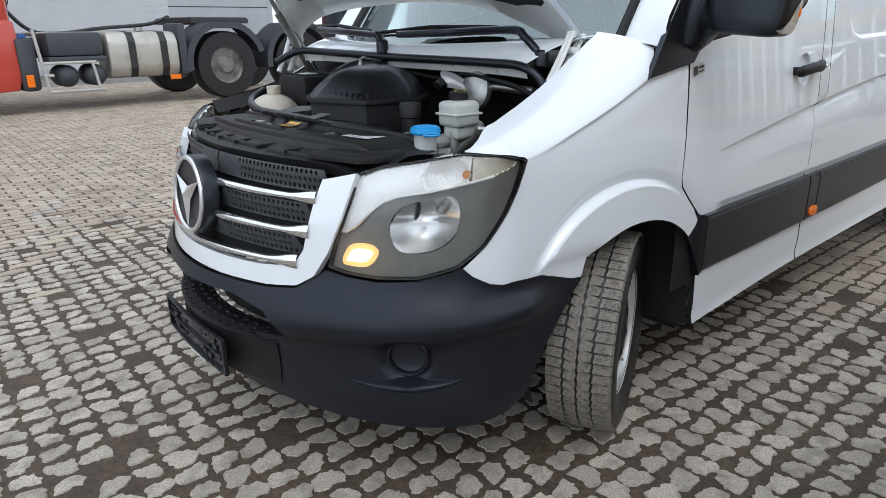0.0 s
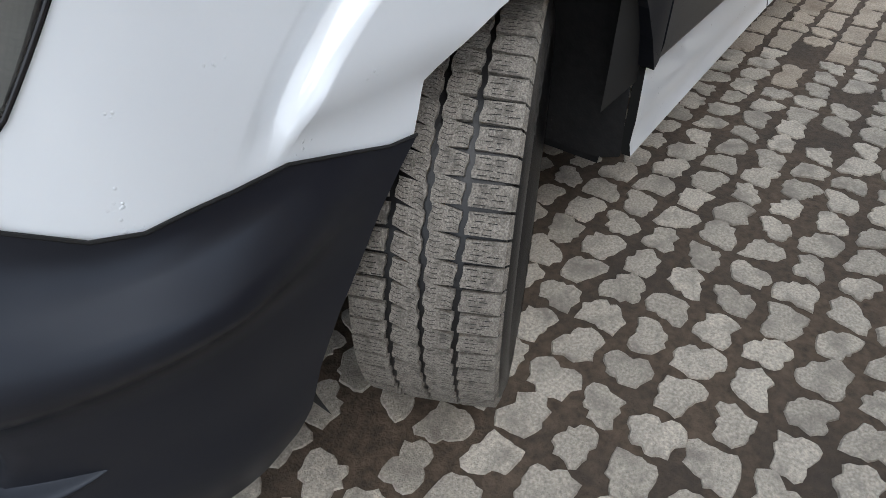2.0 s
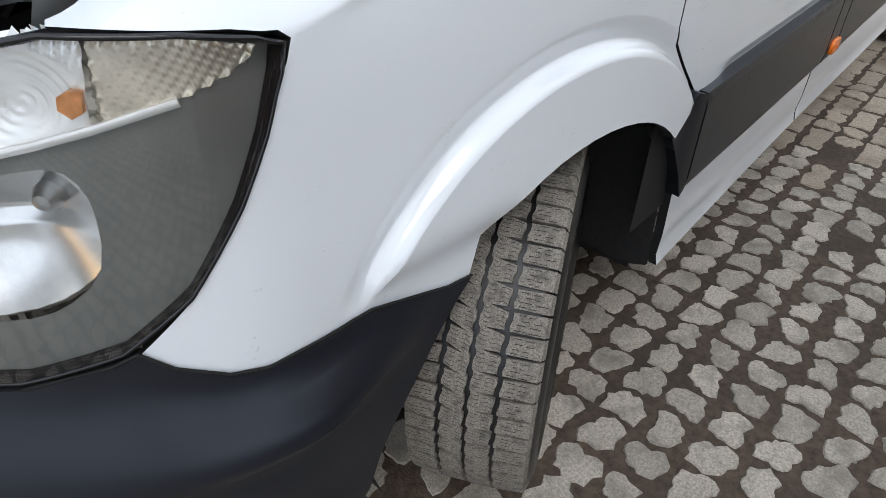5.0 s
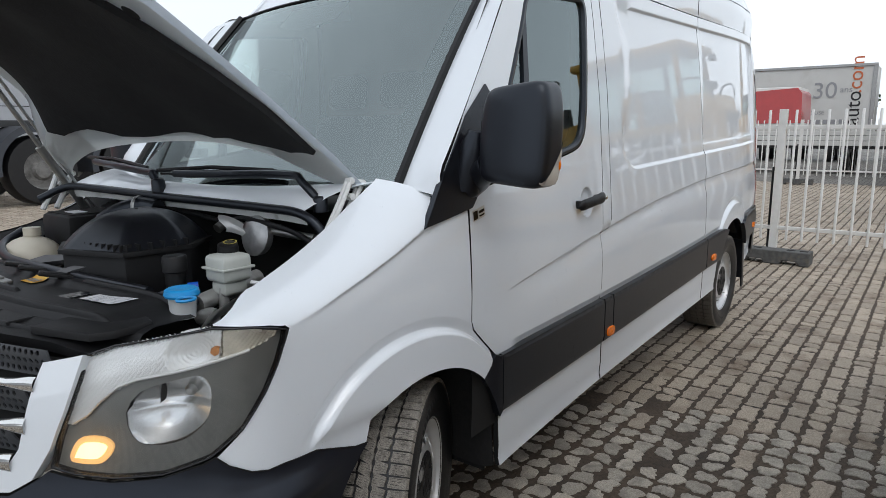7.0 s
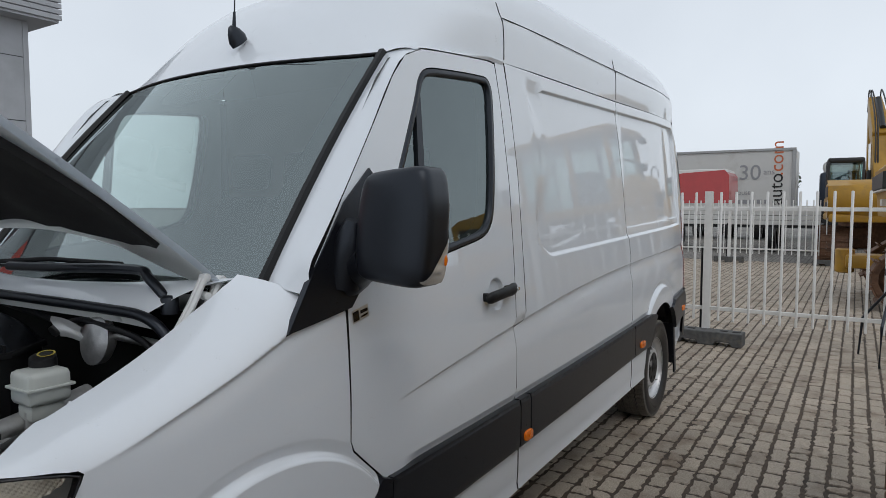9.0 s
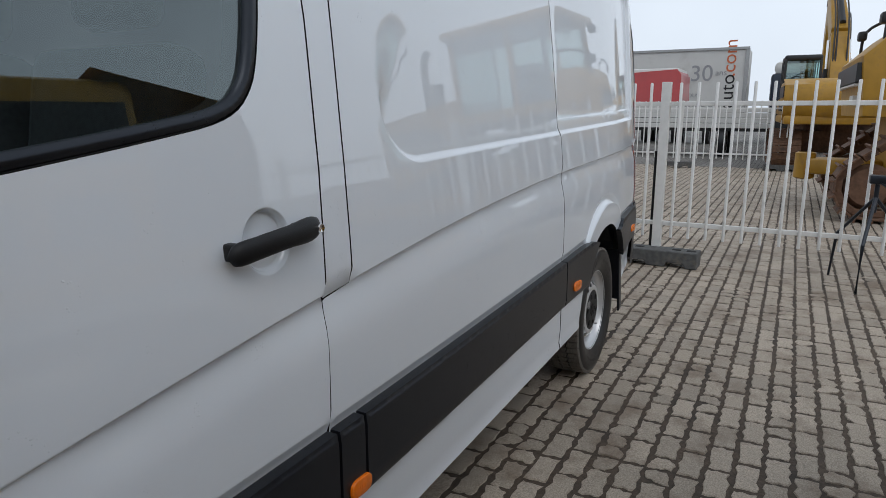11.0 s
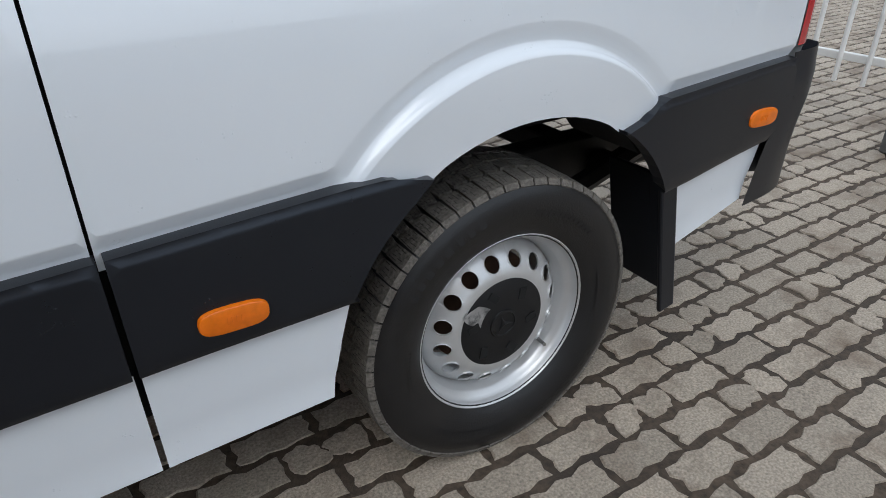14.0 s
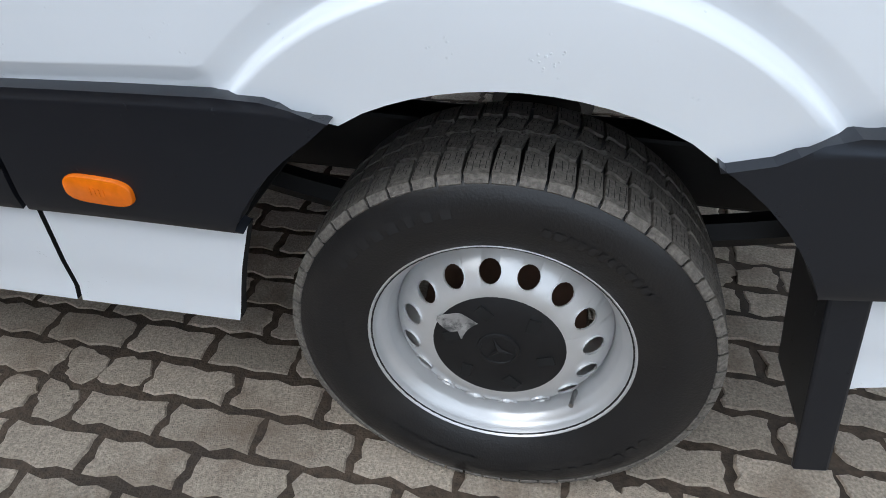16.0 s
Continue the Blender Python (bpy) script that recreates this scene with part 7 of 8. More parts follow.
def fence_panel(length, count):
    """A palisade panel that runs along +x from its post, at the origin."""
    fence = thing("palisade_fence", (0, 0, 0), "white palisade fence panel standing on a grey foot block", "fence", "yard fence")
    bm = box(bmesh.new(), (-0.04, -0.04, 0.13), (0.04, 0.04, 1.68), 0.004)
    part("post", bm, FENCE_WHITE, fence)
    bm = tube(bmesh.new(), [(-0.062, 0.03, 0.13), (-0.062, 0.03, 1.05)], 0.014, 8)
    part("stay", bm, PLASTIC_MATT, fence, "black stay pole")
    for z in (0.375, 1.485):
        part("rail", box(bmesh.new(), (0.03, -0.018, z - 0.020), (length - 0.03, 0.018, z + 0.020), 0.004), FENCE_WHITE, fence)
    for k in range(count):
        x = 0.13 + (length - 0.26) * k / (count - 1)
        bm = tube(bmesh.new(), [(x, -0.026, 0.245), (x, -0.026, 1.665), (x, -0.026, 1.672)], 0.0135, 8, [1, 1, 0.6])
        part("picket", smooth_faces(bm, 50), FENCE_WHITE, fence)
    return fence


def fence_foot():
    bm = slab(bmesh.new(), [(-0.37, 0.0), (-0.37, 0.15), (0.37, 0.15), (0.37, 0.0), (0.27, 0.0), (0.25, 0.045), (0.10, 0.045), (0.08, 0.0), (-0.08, 0.0), (-0.10, 0.045), (-0.25, 0.045), (-0.27, 0.0)], -0.11, 0.11, 0.0, Euler((radians(90), 0, 0)).to_matrix().to_4x4())
    bmesh.ops.bevel(bm, geom=[e for e in bm.edges], offset=0.008, segments=1, affect="EDGES")
    foot = thing("foot_block", (0, 0, 0), "grey recycled plastic foot block of the fence", "foot block", "fence feet")
    part("block", bm, FOOT, foot)
    # slots are black plates laid on top, painting the shade inside
    for x in (-0.30, -0.17, 0.17, 0.30):
        part("slot", box(bmesh.new(), (x - 0.04, -0.03, 0.148), (x + 0.04, 0.03, 0.153), 0.002), VOID, foot)
    return foot


panel_a = fence_panel(2.55, 16)
panel_a.matrix_basis = pose(6.62, -0.75, 0, 0, 0, -90)
for x, y, r in ((6.62, 1.80, -90), (6.60, -3.30, -91), (6.56, -5.85, -91), (17.8, 3.3, -88), (17.9, 0.75, -88), (17.9, 5.9, -90), (17.7, 8.5, -90)):
    copy_thing(panel_a, pose(x, y, 0, 0, 0, r))
foot_a = fence_foot()
foot_a.matrix_basis = pose(6.50, -0.79, 0, 0, 0, -92)
for x, y, r in ((6.58, 1.80, -90), (6.60, -3.30, -91), (6.56, -5.85, -91), (17.8, 3.3, -88), (17.9, 0.75, -88), (18.0, -1.6, -88), (17.9, 5.9, -90), (17.7, 8.5, -90)):
    copy_thing(foot_a, pose(x, y, 0, 0, 0, r))

# ---- tripod by the fence ----
tripod = thing("camera_tripod", (6.45, -2.45, 0), "black folding tripod standing on the paving", "tripod")
top = Vector((6.45, -2.45, 0.72))
for fx, fy in ((6.685, -2.203), (6.078, -2.366), (6.72, -2.75)):
    bm = tube(bmesh.new(), [top + Vector((0, 0, 0.02)), Vector((fx, fy, 0.36)).lerp(top, 0.1), Vector((fx, fy, 0.015))], 0.014, 8, [1.1, 1.0, 0.7])
    part("leg", smooth_faces(bm), PLASTIC, tripod)
bm = tube(bmesh.new(), [top + Vector((0, 0, -0.1)), top + Vector((0, 0, 0.14))], 0.018, 10)
box(bm, tuple(top + Vector((-0.05, -0.06, 0.13))), tuple(top + Vector((0.06, 0.06, 0.20))), 0.012)
tube(bm, [top + Vector((0, 0, 0.15)), top + Vector((-0.2, -0.08, 0.10))], 0.008, 6)
part("head", smooth_faces(bm, 40), PLASTIC, tripod)

# ---- excavators ----
YELLOW = material("machine_yellow", (0.42, 0.225, 0.02), 0.45, vary=0.15, scale=6, second=(0.15, 0.095, 0.045), second_scale=3, second_amount=(0.55, 0.8))
RUST = material("rusty_steel", (0.16, 0.085, 0.05), 0.75, metal=0.2, vary=0.35, scale=15, bump=0.4, bump_scale=60, second=(0.07, 0.05, 0.04), second_scale=5)
MACHINE_DARK = material("machine_black", (0.02, 0.02, 0.02), 0.5, vary=0.2, scale=10)


def track_loop(parent, x0, x1, y, z_top, width):
    """A chain of steel shoes round two rollers."""
    r = z_top / 2
    straight = (x1 - x0) - 2 * r
    total = 2 * straight + 2 * math.pi * r
    n = int(total / 0.17)
    shoes = bmesh.new()
    for k in range(n):
        d = total * k / n
        if d < straight:
            p, a = (x0 + r + d, 2 * r), 0
        elif d < straight + math.pi * r:
            t = (d - straight) / r
            p, a = (x1 - r + r * math.sin(t), r + r * math.cos(t)), -t
        elif d < 2 * straight + math.pi * r:
            p, a = (x1 - r - (d - straight - math.pi * r), 0.0), math.pi
        else:
            t = (d - 2 * straight - math.pi * r) / r
            p, a = (x0 + r - r * math.sin(t), r - r * math.cos(t)), math.pi - t
        m = Matrix.Translation((p[0], y, p[1])) @ Euler((0, -a, 0)).to_matrix().to_4x4()
        box(shoes, (-0.078, -width / 2, -0.035), (0.078, width / 2, -0.010), 0.006, m, 1)
        for q in (-0.06, 0.0, 0.06):
            box(shoes, (q - 0.009, -width / 2, -0.012), (q + 0.009, width / 2, 0.0), 0.0, m)
    chain = part("track", shoes, RUST, parent, "rusty steel track shoes")
    bm = box(bmesh.new(), (x0 + r * 0.9, y - width * 0.3, r * 0.55), (x1 - r * 0.9, y + width * 0.3, r * 1.45), 0.05)
    for k in range(6):
        x = x0 + r + straight * (k + 0.5) / 6
        lathe(bm, [(0.0, -width * 0.36), (0.10, -width * 0.34), (0.10, width * 0.34), (0.0, width * 0.36)], 14, Matrix.Translation((x, y, 0.16)) @ OUT_L)
    for x in (x0 + r, x1 - r):
        lathe(bm, [(0.0, -width * 0.3), (r - 0.12, -width * 0.25), (r - 0.05, 0), (r - 0.12, width * 0.25), (0.0, width * 0.3)], 20, Matrix.Translation((x, y, r)) @ OUT_L)
    part("track_frame", smooth_faces(bm, 40), RUST, chain)


def excavator(label, boom_angle, stick_angle, swing, with_bucket=True, arm=None):
    e = thing("excavator", (0, 0, 0), label, "excavator", "yard machines")
    for y in (-1.2, 1.2):
        track_loop(e, -2.0, 2.0, y, 0.95, 0.6)
    bm = box(bmesh.new(), (-0.7, -0.9, 0.4), (0.7, 0.9, 0.95), 0.06)
    lathe(bm, [(0.75, 0.9), (0.75, 1.1), (0.0, 1.1)], 28)
    part("undercarriage", smooth_faces(bm, 40), RUST, e)
    m = Euler((0, 0, radians(swing))).to_matrix().to_4x4()
    bm = box(bmesh.new(), (-2.3, -1.35, 1.12), (1.5, 1.35, 1.32), 0.05, m)
    box(bm, (-1.6, -1.35, 1.30), (0.3, 1.35, 2.15), 0.08, m)
    box(bm, (0.2, -1.35, 1.30), (1.45, -0.45, 1.95), 0.08, m)
    house = part("house", smooth_faces(bm, 40), YELLOW, e, "yellow machine house")
    bm = bmesh.new()
    prof = [(-1.55, 1.16), (-2.25, 1.22), (-2.48, 1.45), (-2.50, 1.80), (-2.38, 2.02), (-1.6, 2.18)]
    grid(bm, lambda a, b: m @ Vector((prof[min(5, int(b * 5 + 0.01))][0] + 0.25 * abs(2 * a - 1) ** 3, -1.38 + 2.76 * a, prof[min(5, int(b * 5 + 0.01))][1])), 14, 5)
    bmesh.ops.recalc_face_normals(bm, faces=bm.faces)
    part("counterweight", smooth_faces(bm, 50), YELLOW, house)
    for y in (-1.358, 1.358):
        bm = box(bmesh.new(), (-1.5, y - 0.01, 1.75), (0.1, y + 0.01, 2.02), 0.004, m)
        part("dark_panel", bm, MACHINE_DARK, house)
        for k in range(3):
            bm = box(bmesh.new(), (-1.4 + 0.5 * k, y - 0.012, 1.42), (-1.05 + 0.5 * k, y + 0.012, 1.62), 0.004, m)
            part("vent", bm, MACHINE_DARK, house)
    bm = box(bmesh.new(), (0.25, 0.42, 1.32), (1.65, 1.34, 1.75), 0.05, m)
    cab = part("cab", smooth_faces(bm, 40), YELLOW, e, "yellow cab with dark glass")
    bm = box(bmesh.new(), (0.28, 0.44, 2.72), (1.55, 1.32, 2.86), 0.05, m)
    for x in (0.32, 0.9, 1.5):
        for y in (0.47, 1.29):
            box(bm, (x - 0.04, y - 0.03, 1.7), (x + 0.04, y + 0.03, 2.75), 0.01, m)
    part("cab_frame", smooth_faces(bm, 40), MACHINE_DARK, cab)
    bm = box(bmesh.new(), (0.34, 0.49, 1.74), (1.5, 1.27, 2.73), 0.02, m)
    part("cab_glass", bm, GLASS_DARK, cab)
    bm = tube(bmesh.new(), [m @ Vector((-0.9, -0.5, 2.1)), m @ Vector((-0.9, -0.5, 2.55)), m @ Vector((-0.98, -0.5, 2.65))], 0.06, 10)
    part("exhaust", smooth_faces(bm), MACHINE_DARK, house)
    # arm in the plane of the house
    foot = Vector((1.1, -0.05, 1.5))
    a, b = radians(boom_angle), radians(stick_angle)
    knee = foot + Vector((2.2 * math.cos(a), 0, 2.2 * math.sin(a)))
    tip = knee + Vector((2.6 * math.cos(a - 0.5), 0, 2.6 * math.sin(a - 0.5)))
    hook = tip + Vector((2.3 * math.cos(b), 0, 2.3 * math.sin(b)))

    def limb(p, q, w0, w1, h0, h1):
        d = (q - p).normalized()
        n = Vector((-d.z, 0, d.x))
        bm = bmesh.new()
        vs = []
        for c, w, h in ((p, w0, h0), ((p + q) / 2, (w0 + w1) / 2 * 1.02, max(h0, h1) * 1.1), (q, w1, h1)):
            vs.append([bm.verts.new(m @ (c + n * h * s + Vector((0, w * t, 0)))) for s, t in ((-1, -1), (-1, 1), (1, 1), (1, -1))])
        for x, y in zip(vs, vs[1:]):
            for k in range(4):
                bm.faces.new((x[k], x[(k + 1) % 4], y[(k + 1) % 4], y[k]))
        bm.faces.new(vs[0])
        bm.faces.new(vs[-1])
        bmesh.ops.recalc_face_normals(bm, faces=bm.faces)
        bmesh.ops.bevel(bm, geom=bm.edges[:], offset=0.02, segments=1, affect="EDGES")
        return bm
    boom = part("boom", limb(foot, knee, 0.22, 0.22, 0.22, 0.28), YELLOW, e, "yellow boom")
    part("boom_tip", limb(knee, tip, 0.22, 0.18, 0.28, 0.18), YELLOW, boom)
    stick = part("stick", limb(tip, hook, 0.16, 0.12, 0.22, 0.12), arm or YELLOW, e, "yellow dipper stick")
    for y in (-0.3, 0.2):
        p, q = Vector((1.5, y, 1.35)), knee + Vector((-0.1, y + 0.05, -0.1))
        bm = tube(bmesh.new(), [m @ p, m @ p.lerp(q, 0.6)], 0.085, 12)
        part("cylinder", smooth_faces(bm), MACHINE_DARK, boom)
        bm = tube(bmesh.new(), [m @ p.lerp(q, 0.6), m @ q], 0.045, 10)
        part("piston", smooth_faces(bm), CHROME, boom)
    n = Vector((0, -0.05, 0.38))
    bm = tube(bmesh.new(), [m @ (knee + n), m @ (knee.lerp(tip, 0.75) + n)], 0.08, 12)
    part("cylinder", smooth_faces(bm), MACHINE_DARK, stick)
    bm = bmesh.new()
    for y in (-0.16, 0.1, 0.16):
        tube(bm, spline([m @ (foot + Vector((0.1, y, 0.3))), m @ (knee + Vector((-0.2, y, 0.5))), m @ (tip + Vector((-0.2, y, 0.35))), m @ (tip + Vector((0.2, y, -0.3)))], 8), 0.022, 6)
    part("hose", smooth_faces(bm), MACHINE_DARK, boom)
    if not with_bucket:
        return e
    d = hook
    bm = bmesh.new()
    prof2 = [(0.0, 0.1), (0.35, 0.15), (0.62, -0.15), (0.62, -0.55), (0.3, -0.85), (-0.1, -0.85)]
    grid(bm, lambda i, j: m @ (d + Vector((prof2[min(5, int(j * 5 + 0.01))][0], -0.55 + 1.1 * i, prof2[min(5, int(j * 5 + 0.01))][1]))), 4, 5)
    for y in (-0.55, 0.55):
        bm.faces.new([bm.verts.new(m @ (d + Vector((p, y, q)))) for p, q in prof2])
    part("bucket", bm, RUST, e, "rusty bucket")
    return e


TRAILER = material("trailer_white", (0.66, 0.65, 0.62), 0.5, vary=0.04, scale=1.5, second=(0.52, 0.50, 0.46), second_scale=0.8, second_amount=(0.55, 0.8))


def bulldozer():
    """A high-drive dozer: the hood points along +x, the drawbar to the rear."""
    d = thing("bulldozer", (0, 0, 0), "yellow tracked bulldozer with rusty raised-sprocket tracks beyond the fence", "bulldozer", "yard machines")
    wheels = [(-2.15, 0.45, 0.40), (1.95, 0.45, 0.40), (-1.05, 1.28, 0.42)]
    # the chain runs round the hull of the three wheels
    hull = []
    for k in range(180):
        a = 2 * math.pi * k / 180
        best = max(wheels, key=lambda w: w[0] * math.cos(a) + w[1] * math.sin(a) + w[2])
        hull.append(Vector((best[0] + best[2] * math.cos(a), best[1] + best[2] * math.sin(a))))
    run = [0.0]
    for p, q in zip(hull, hull[1:] + hull[:1]):
        run.append(run[-1] + (q - p).length)
    count = int(run[-1] / 0.19)
    for y in (-1.08, 1.08):
        shoes = bmesh.new()
        for k in range(count):
            at = run[-1] * k / count
            i = max(n for n in range(180) if run[n] <= at)
            p, q = hull[i], hull[(i + 1) % 180]
            e = p.lerp(q, (at - run[i]) / max(1e-6, run[i + 1] - run[i]))
            t = (q - p).normalized()
            m = Matrix(((t.x, 0, t.y, e.x), (0, 1, 0, y), (t.y, 0, -t.x, e.y), (0, 0, 0, 1)))
            box(shoes, (-0.085, -0.28, -0.012), (0.085, 0.28, 0.012), 0.004, m, 1)
            box(shoes, (-0.075, -0.28, 0.010), (-0.050, 0.28, 0.070), 0.0, m)
            for side in (-0.09, 0.09):
                box(shoes, (-0.10, side - 0.022, -0.10), (0.08, side + 0.022, -0.012), 0.01, m, 1)
        chain = part("track", shoes, RUST, d, "rusty steel track with grousers")
        bm = bmesh.new()
        for x, z, r in wheels:
            lathe(bm, [(0.0, -0.10), (r - 0.16, -0.09), (r - 0.10, 0.0), (r - 0.16, 0.09), (0.0, 0.10)], 24, Matrix.Translation((x, y, z)) @ OUT_L)
        box(bm, (-1.9, y - 0.14, 0.30), (1.7, y + 0.14, 0.62), 0.04)
        for k in range(7):
            lathe(bm, [(0.0, -0.16), (0.12, -0.15), (0.12, 0.15), (0.0, 0.16)], 14, Matrix.Translation((-1.5 + 0.5 * k, y, 0.20)) @ OUT_L)
        part("track_frame", smooth_faces(bm, 40), RUST, chain)
    bm = box(bmesh.new(), (-1.9, -0.75, 0.55), (2.1, 0.75, 1.35), 0.06)
    part("hull", smooth_faces(bm, 40), YELLOW, d, "yellow dozer hull")
    side = [(0.55, 1.3), (2.35, 1.3), (2.40, 2.05), (2.2, 2.18), (0.55, 2.36)]
    bm = slab(bmesh.new(), side, -0.52, 0.52, 0.03, Euler((radians(90), 0, 0)).to_matrix().to_4x4())
    hood = part("hood", smooth_faces(bm, 40), YELLOW, d, "yellow engine hood")
    for y in (-0.535, 0.525):
        part("hood_grille", box(bmesh.new(), (1.0, y, 1.45), (2.2, y + 0.012, 1.95), 0.004), MACHINE_DARK, hood)
    part("exhaust", smooth_faces(tube(bmesh.new(), [(1.55, 0.15, 2.2), (1.55, 0.15, 3.15), (1.50, 0.15, 3.38), (1.38, 0.15, 3.5)], 0.075, 12)), MACHINE_DARK, hood)
    part("air_cleaner", smooth_faces(tube(bmesh.new(), [(1.1, -0.2, 2.25), (1.1, -0.2, 2.75)], 0.11, 14)), MACHINE_DARK, hood)
    # fenders and the tank behind the cab
    for y in (-1.0, 1.0):
        part("fender", smooth_faces(box(bmesh.new(), (-2.1, y - 0.38, 1.80), (0.7, y + 0.38, 1.98), 0.04), 40), YELLOW, d)
    tank = [(-2.35, 1.35), (-1.6, 1.3), (-1.55, 2.45), (-2.05, 2.45), (-2.42, 2.1)]
    bm = slab(bmesh.new(), tank, -1.3, 1.3, 0.05, Euler((radians(90), 0, 0)).to_matrix().to_4x4())
    tank = part("fuel_tank", smooth_faces(bm, 40), YELLOW, d, "yellow fuel tank behind the cab")
    part("black_band", box(bmesh.new(), (-2.46, -1.25, 1.78), (-2.38, 1.25, 2.02), 0.01), MACHINE_DARK, tank)
    part("white_stripe", box(bmesh.new(), (-2.462, -1.22, 1.74), (-2.39, 1.22, 1.765), 0.0), TRAILER, tank)
    part("maker_plate", box(bmesh.new(), (-2.44, -0.95, 1.52), (-2.36, -0.60, 1.62), 0.004), TRAILER, tank, "white plate with a dark mark")
    bm = bmesh.new()
    for x in (-1.55, -0.75, 0.35):
        for y in (-0.82, 0.82):
            box(bm, (x - 0.045, y - 0.045, 1.95), (x + 0.045, y + 0.045, 3.42), 0.015)
    cab = part("cab", smooth_faces(bm, 40), YELLOW, d, "yellow cab posts with dark glass")
    part("cab_glass", box(bmesh.new(), (-1.52, -0.80, 2.0), (0.32, 0.80, 3.40), 0.02), GLASS_DARK, cab)
    bm = box(bmesh.new(), (-1.72, -0.95, 3.40), (0.50, 0.95, 3.58), 0.07, None, 3)
    part("cab_roof", smooth_faces(bm, 40), YELLOW, cab)
    part("operator_seat", smooth_faces(box(bmesh.new(), (-1.0, -0.3, 2.0), (-0.4, 0.3, 2.8), 0.08), 40), MACHINE_DARK, cab)
    for x, y, z in ((-1.75, -0.7, 3.32), (-1.75, 0.7, 3.32), (-2.2, -1.15, 2.55), (-2.2, 1.15, 2.55), (0.55, 0.7, 3.32)):
        part("work_lamp", smooth_faces(box(bmesh.new(), (x - 0.07, y - 0.10, z - 0.07), (x + 0.05, y + 0.10, z + 0.07), 0.03), 40), MACHINE_DARK, cab)
    for y in (-1.2, 1.2):
        part("handrail", smooth_faces(tube(bmesh.new(), spline([(-2.2, y, 1.98), (-2.15, y, 2.62), (-1.7, y, 2.72), (-1.62, y, 1.98)], 6), 0.022, 8)), MACHINE_DARK, d)
    bm = box(bmesh.new(), (-2.85, -0.28, 0.52), (-1.9, 0.28, 0.74), 0.04)
    lathe(bm, [(0.10, -0.20), (0.14, -0.18), (0.14, 0.18), (0.10, 0.20)], 16, Matrix.Translation((-2.85, 0, 0.63)))
    part("drawbar", smooth_faces(bm, 40), YELLOW, d, "yellow drawbar with its pin")
    blade = bmesh.new()
    grid(blade, lambda a, b: (2.75 + 0.22 * (2 * b - 1) ** 2, -1.75 + 3.5 * a, 0.08 + 1.2 * b), 8, 8)
    bmesh.ops.solidify(blade, geom=blade.faces[:], thickness=0.06)
    for y in (-1.45, 1.45):
        box(blade, (-0.2, y - 0.10, 0.45), (2.75, y + 0.10, 0.75), 0.03)
    part("blade", smooth_faces(blade, 50), YELLOW, d, "yellow blade on two push arms")
    return d


dozer = bulldozer()
dozer.matrix_basis = pose(11.5, -4.85, 0, 0, 0, -88)
low = excavator("yellow tracked excavator with a raised boom parked behind the fence", 62, -82, 0)
low.matrix_basis = pose(19.9, -2.75, 0, 0, 0, 4)
fourth = copy_thing(low, pose(27.5, -3.1, 0, 0, 0, 0))
tagged(fourth, "yellow tracked excavator in the row behind")
near = copy_thing(low, pose(0.72, -3.76, 0, 0, 0, 180) @ Matrix.Diagonal((0.86, 0.98, 0.84, 1)))
tagged(near, "yellow tracked excavator parked close beside the van's lane")

# ---- trailers and trucks behind the fence ----
TRUCK_RED = material("truck_red", (0.52, 0.03, 0.03), 0.35, vary=0.08, scale=4, coat=0.5)
TRUCK_BLUE = material("truck_dark_blue", (0.02, 0.03, 0.05), 0.4, vary=0.1, scale=4)


TRUCK_RIM = material("dirty_truck_rim", (0.20, 0.195, 0.185), 0.5, metal=0.3, vary=0.3, scale=8, second=(0.05, 0.045, 0.04), second_scale=5, second_amount=(0.45, 0.7))


def plain_wheel(bm_parent, x, y, z, r, w):
    bm = lathe(bmesh.new(), [(r * 0.55, -w), (r * 0.95, -w), (r, -w * 0.7), (r, w * 0.7), (r * 0.95, w), (r * 0.55, w)], 28, Matrix.Translation((x, y, z)) @ OUT_L)
    tyre = part("wheel", smooth_faces(bm, 40), RUBBER, bm_parent)
    bm = lathe(bmesh.new(), [(r * 0.56, -w * 0.8), (r * 0.5, -w * 0.55), (r * 0.3, -w * 0.6), (r * 0.22, -w * 0.9), (0, -w * 0.95), ], 24, Matrix.Translation((x, y, z)) @ OUT_L)
    lathe(bm, [(r * 0.56, w * 0.8), (r * 0.5, w * 0.55), (r * 0.3, w * 0.6), (r * 0.22, w * 0.9), (0, w * 0.95)], 24, Matrix.Translation((x, y, z)) @ OUT_L)
    part("rim", smooth_faces(bm, 40), TRUCK_RIM, tyre)


def words(text, size, m, mat, parent, name="lettering"):
    """Raised lettering in Blender's own font."""
    cu = bpy.data.curves.new("text", "FONT")
    cu.body, cu.size, cu.extrude = text, size, 0.002
    tmp = new("text", cu)
    dg = bpy.context.evaluated_depsgraph_get()
    me = bpy.data.meshes.new_from_object(tmp.evaluated_get(dg))
    bpy.data.objects.remove(tmp)
    bm = bmesh.new()
    bm.from_mesh(me)
    bmesh.ops.transform(bm, matrix=m, verts=bm.verts)
    return part(name, bm, mat, parent)


FACE = Matrix(((0, 0, -1, 0), (-1, 0, 0, 0), (0, 1, 0, 0), (0, 0, 0, 1)))
trailer = thing("box_trailer", (31, 3, 0), "white box trailer with faded lettering on its side", "trailer")
part("box", box(bmesh.new(), (31.0, -0.50, 1.15), (33.5, 13.0, 4.02), 0.03), TRAILER, trailer)
part("top_rail", box(bmesh.new(), (30.95, -0.55, 3.95), (31.0, 13.0, 4.06), 0.01), STEEL, trailer)
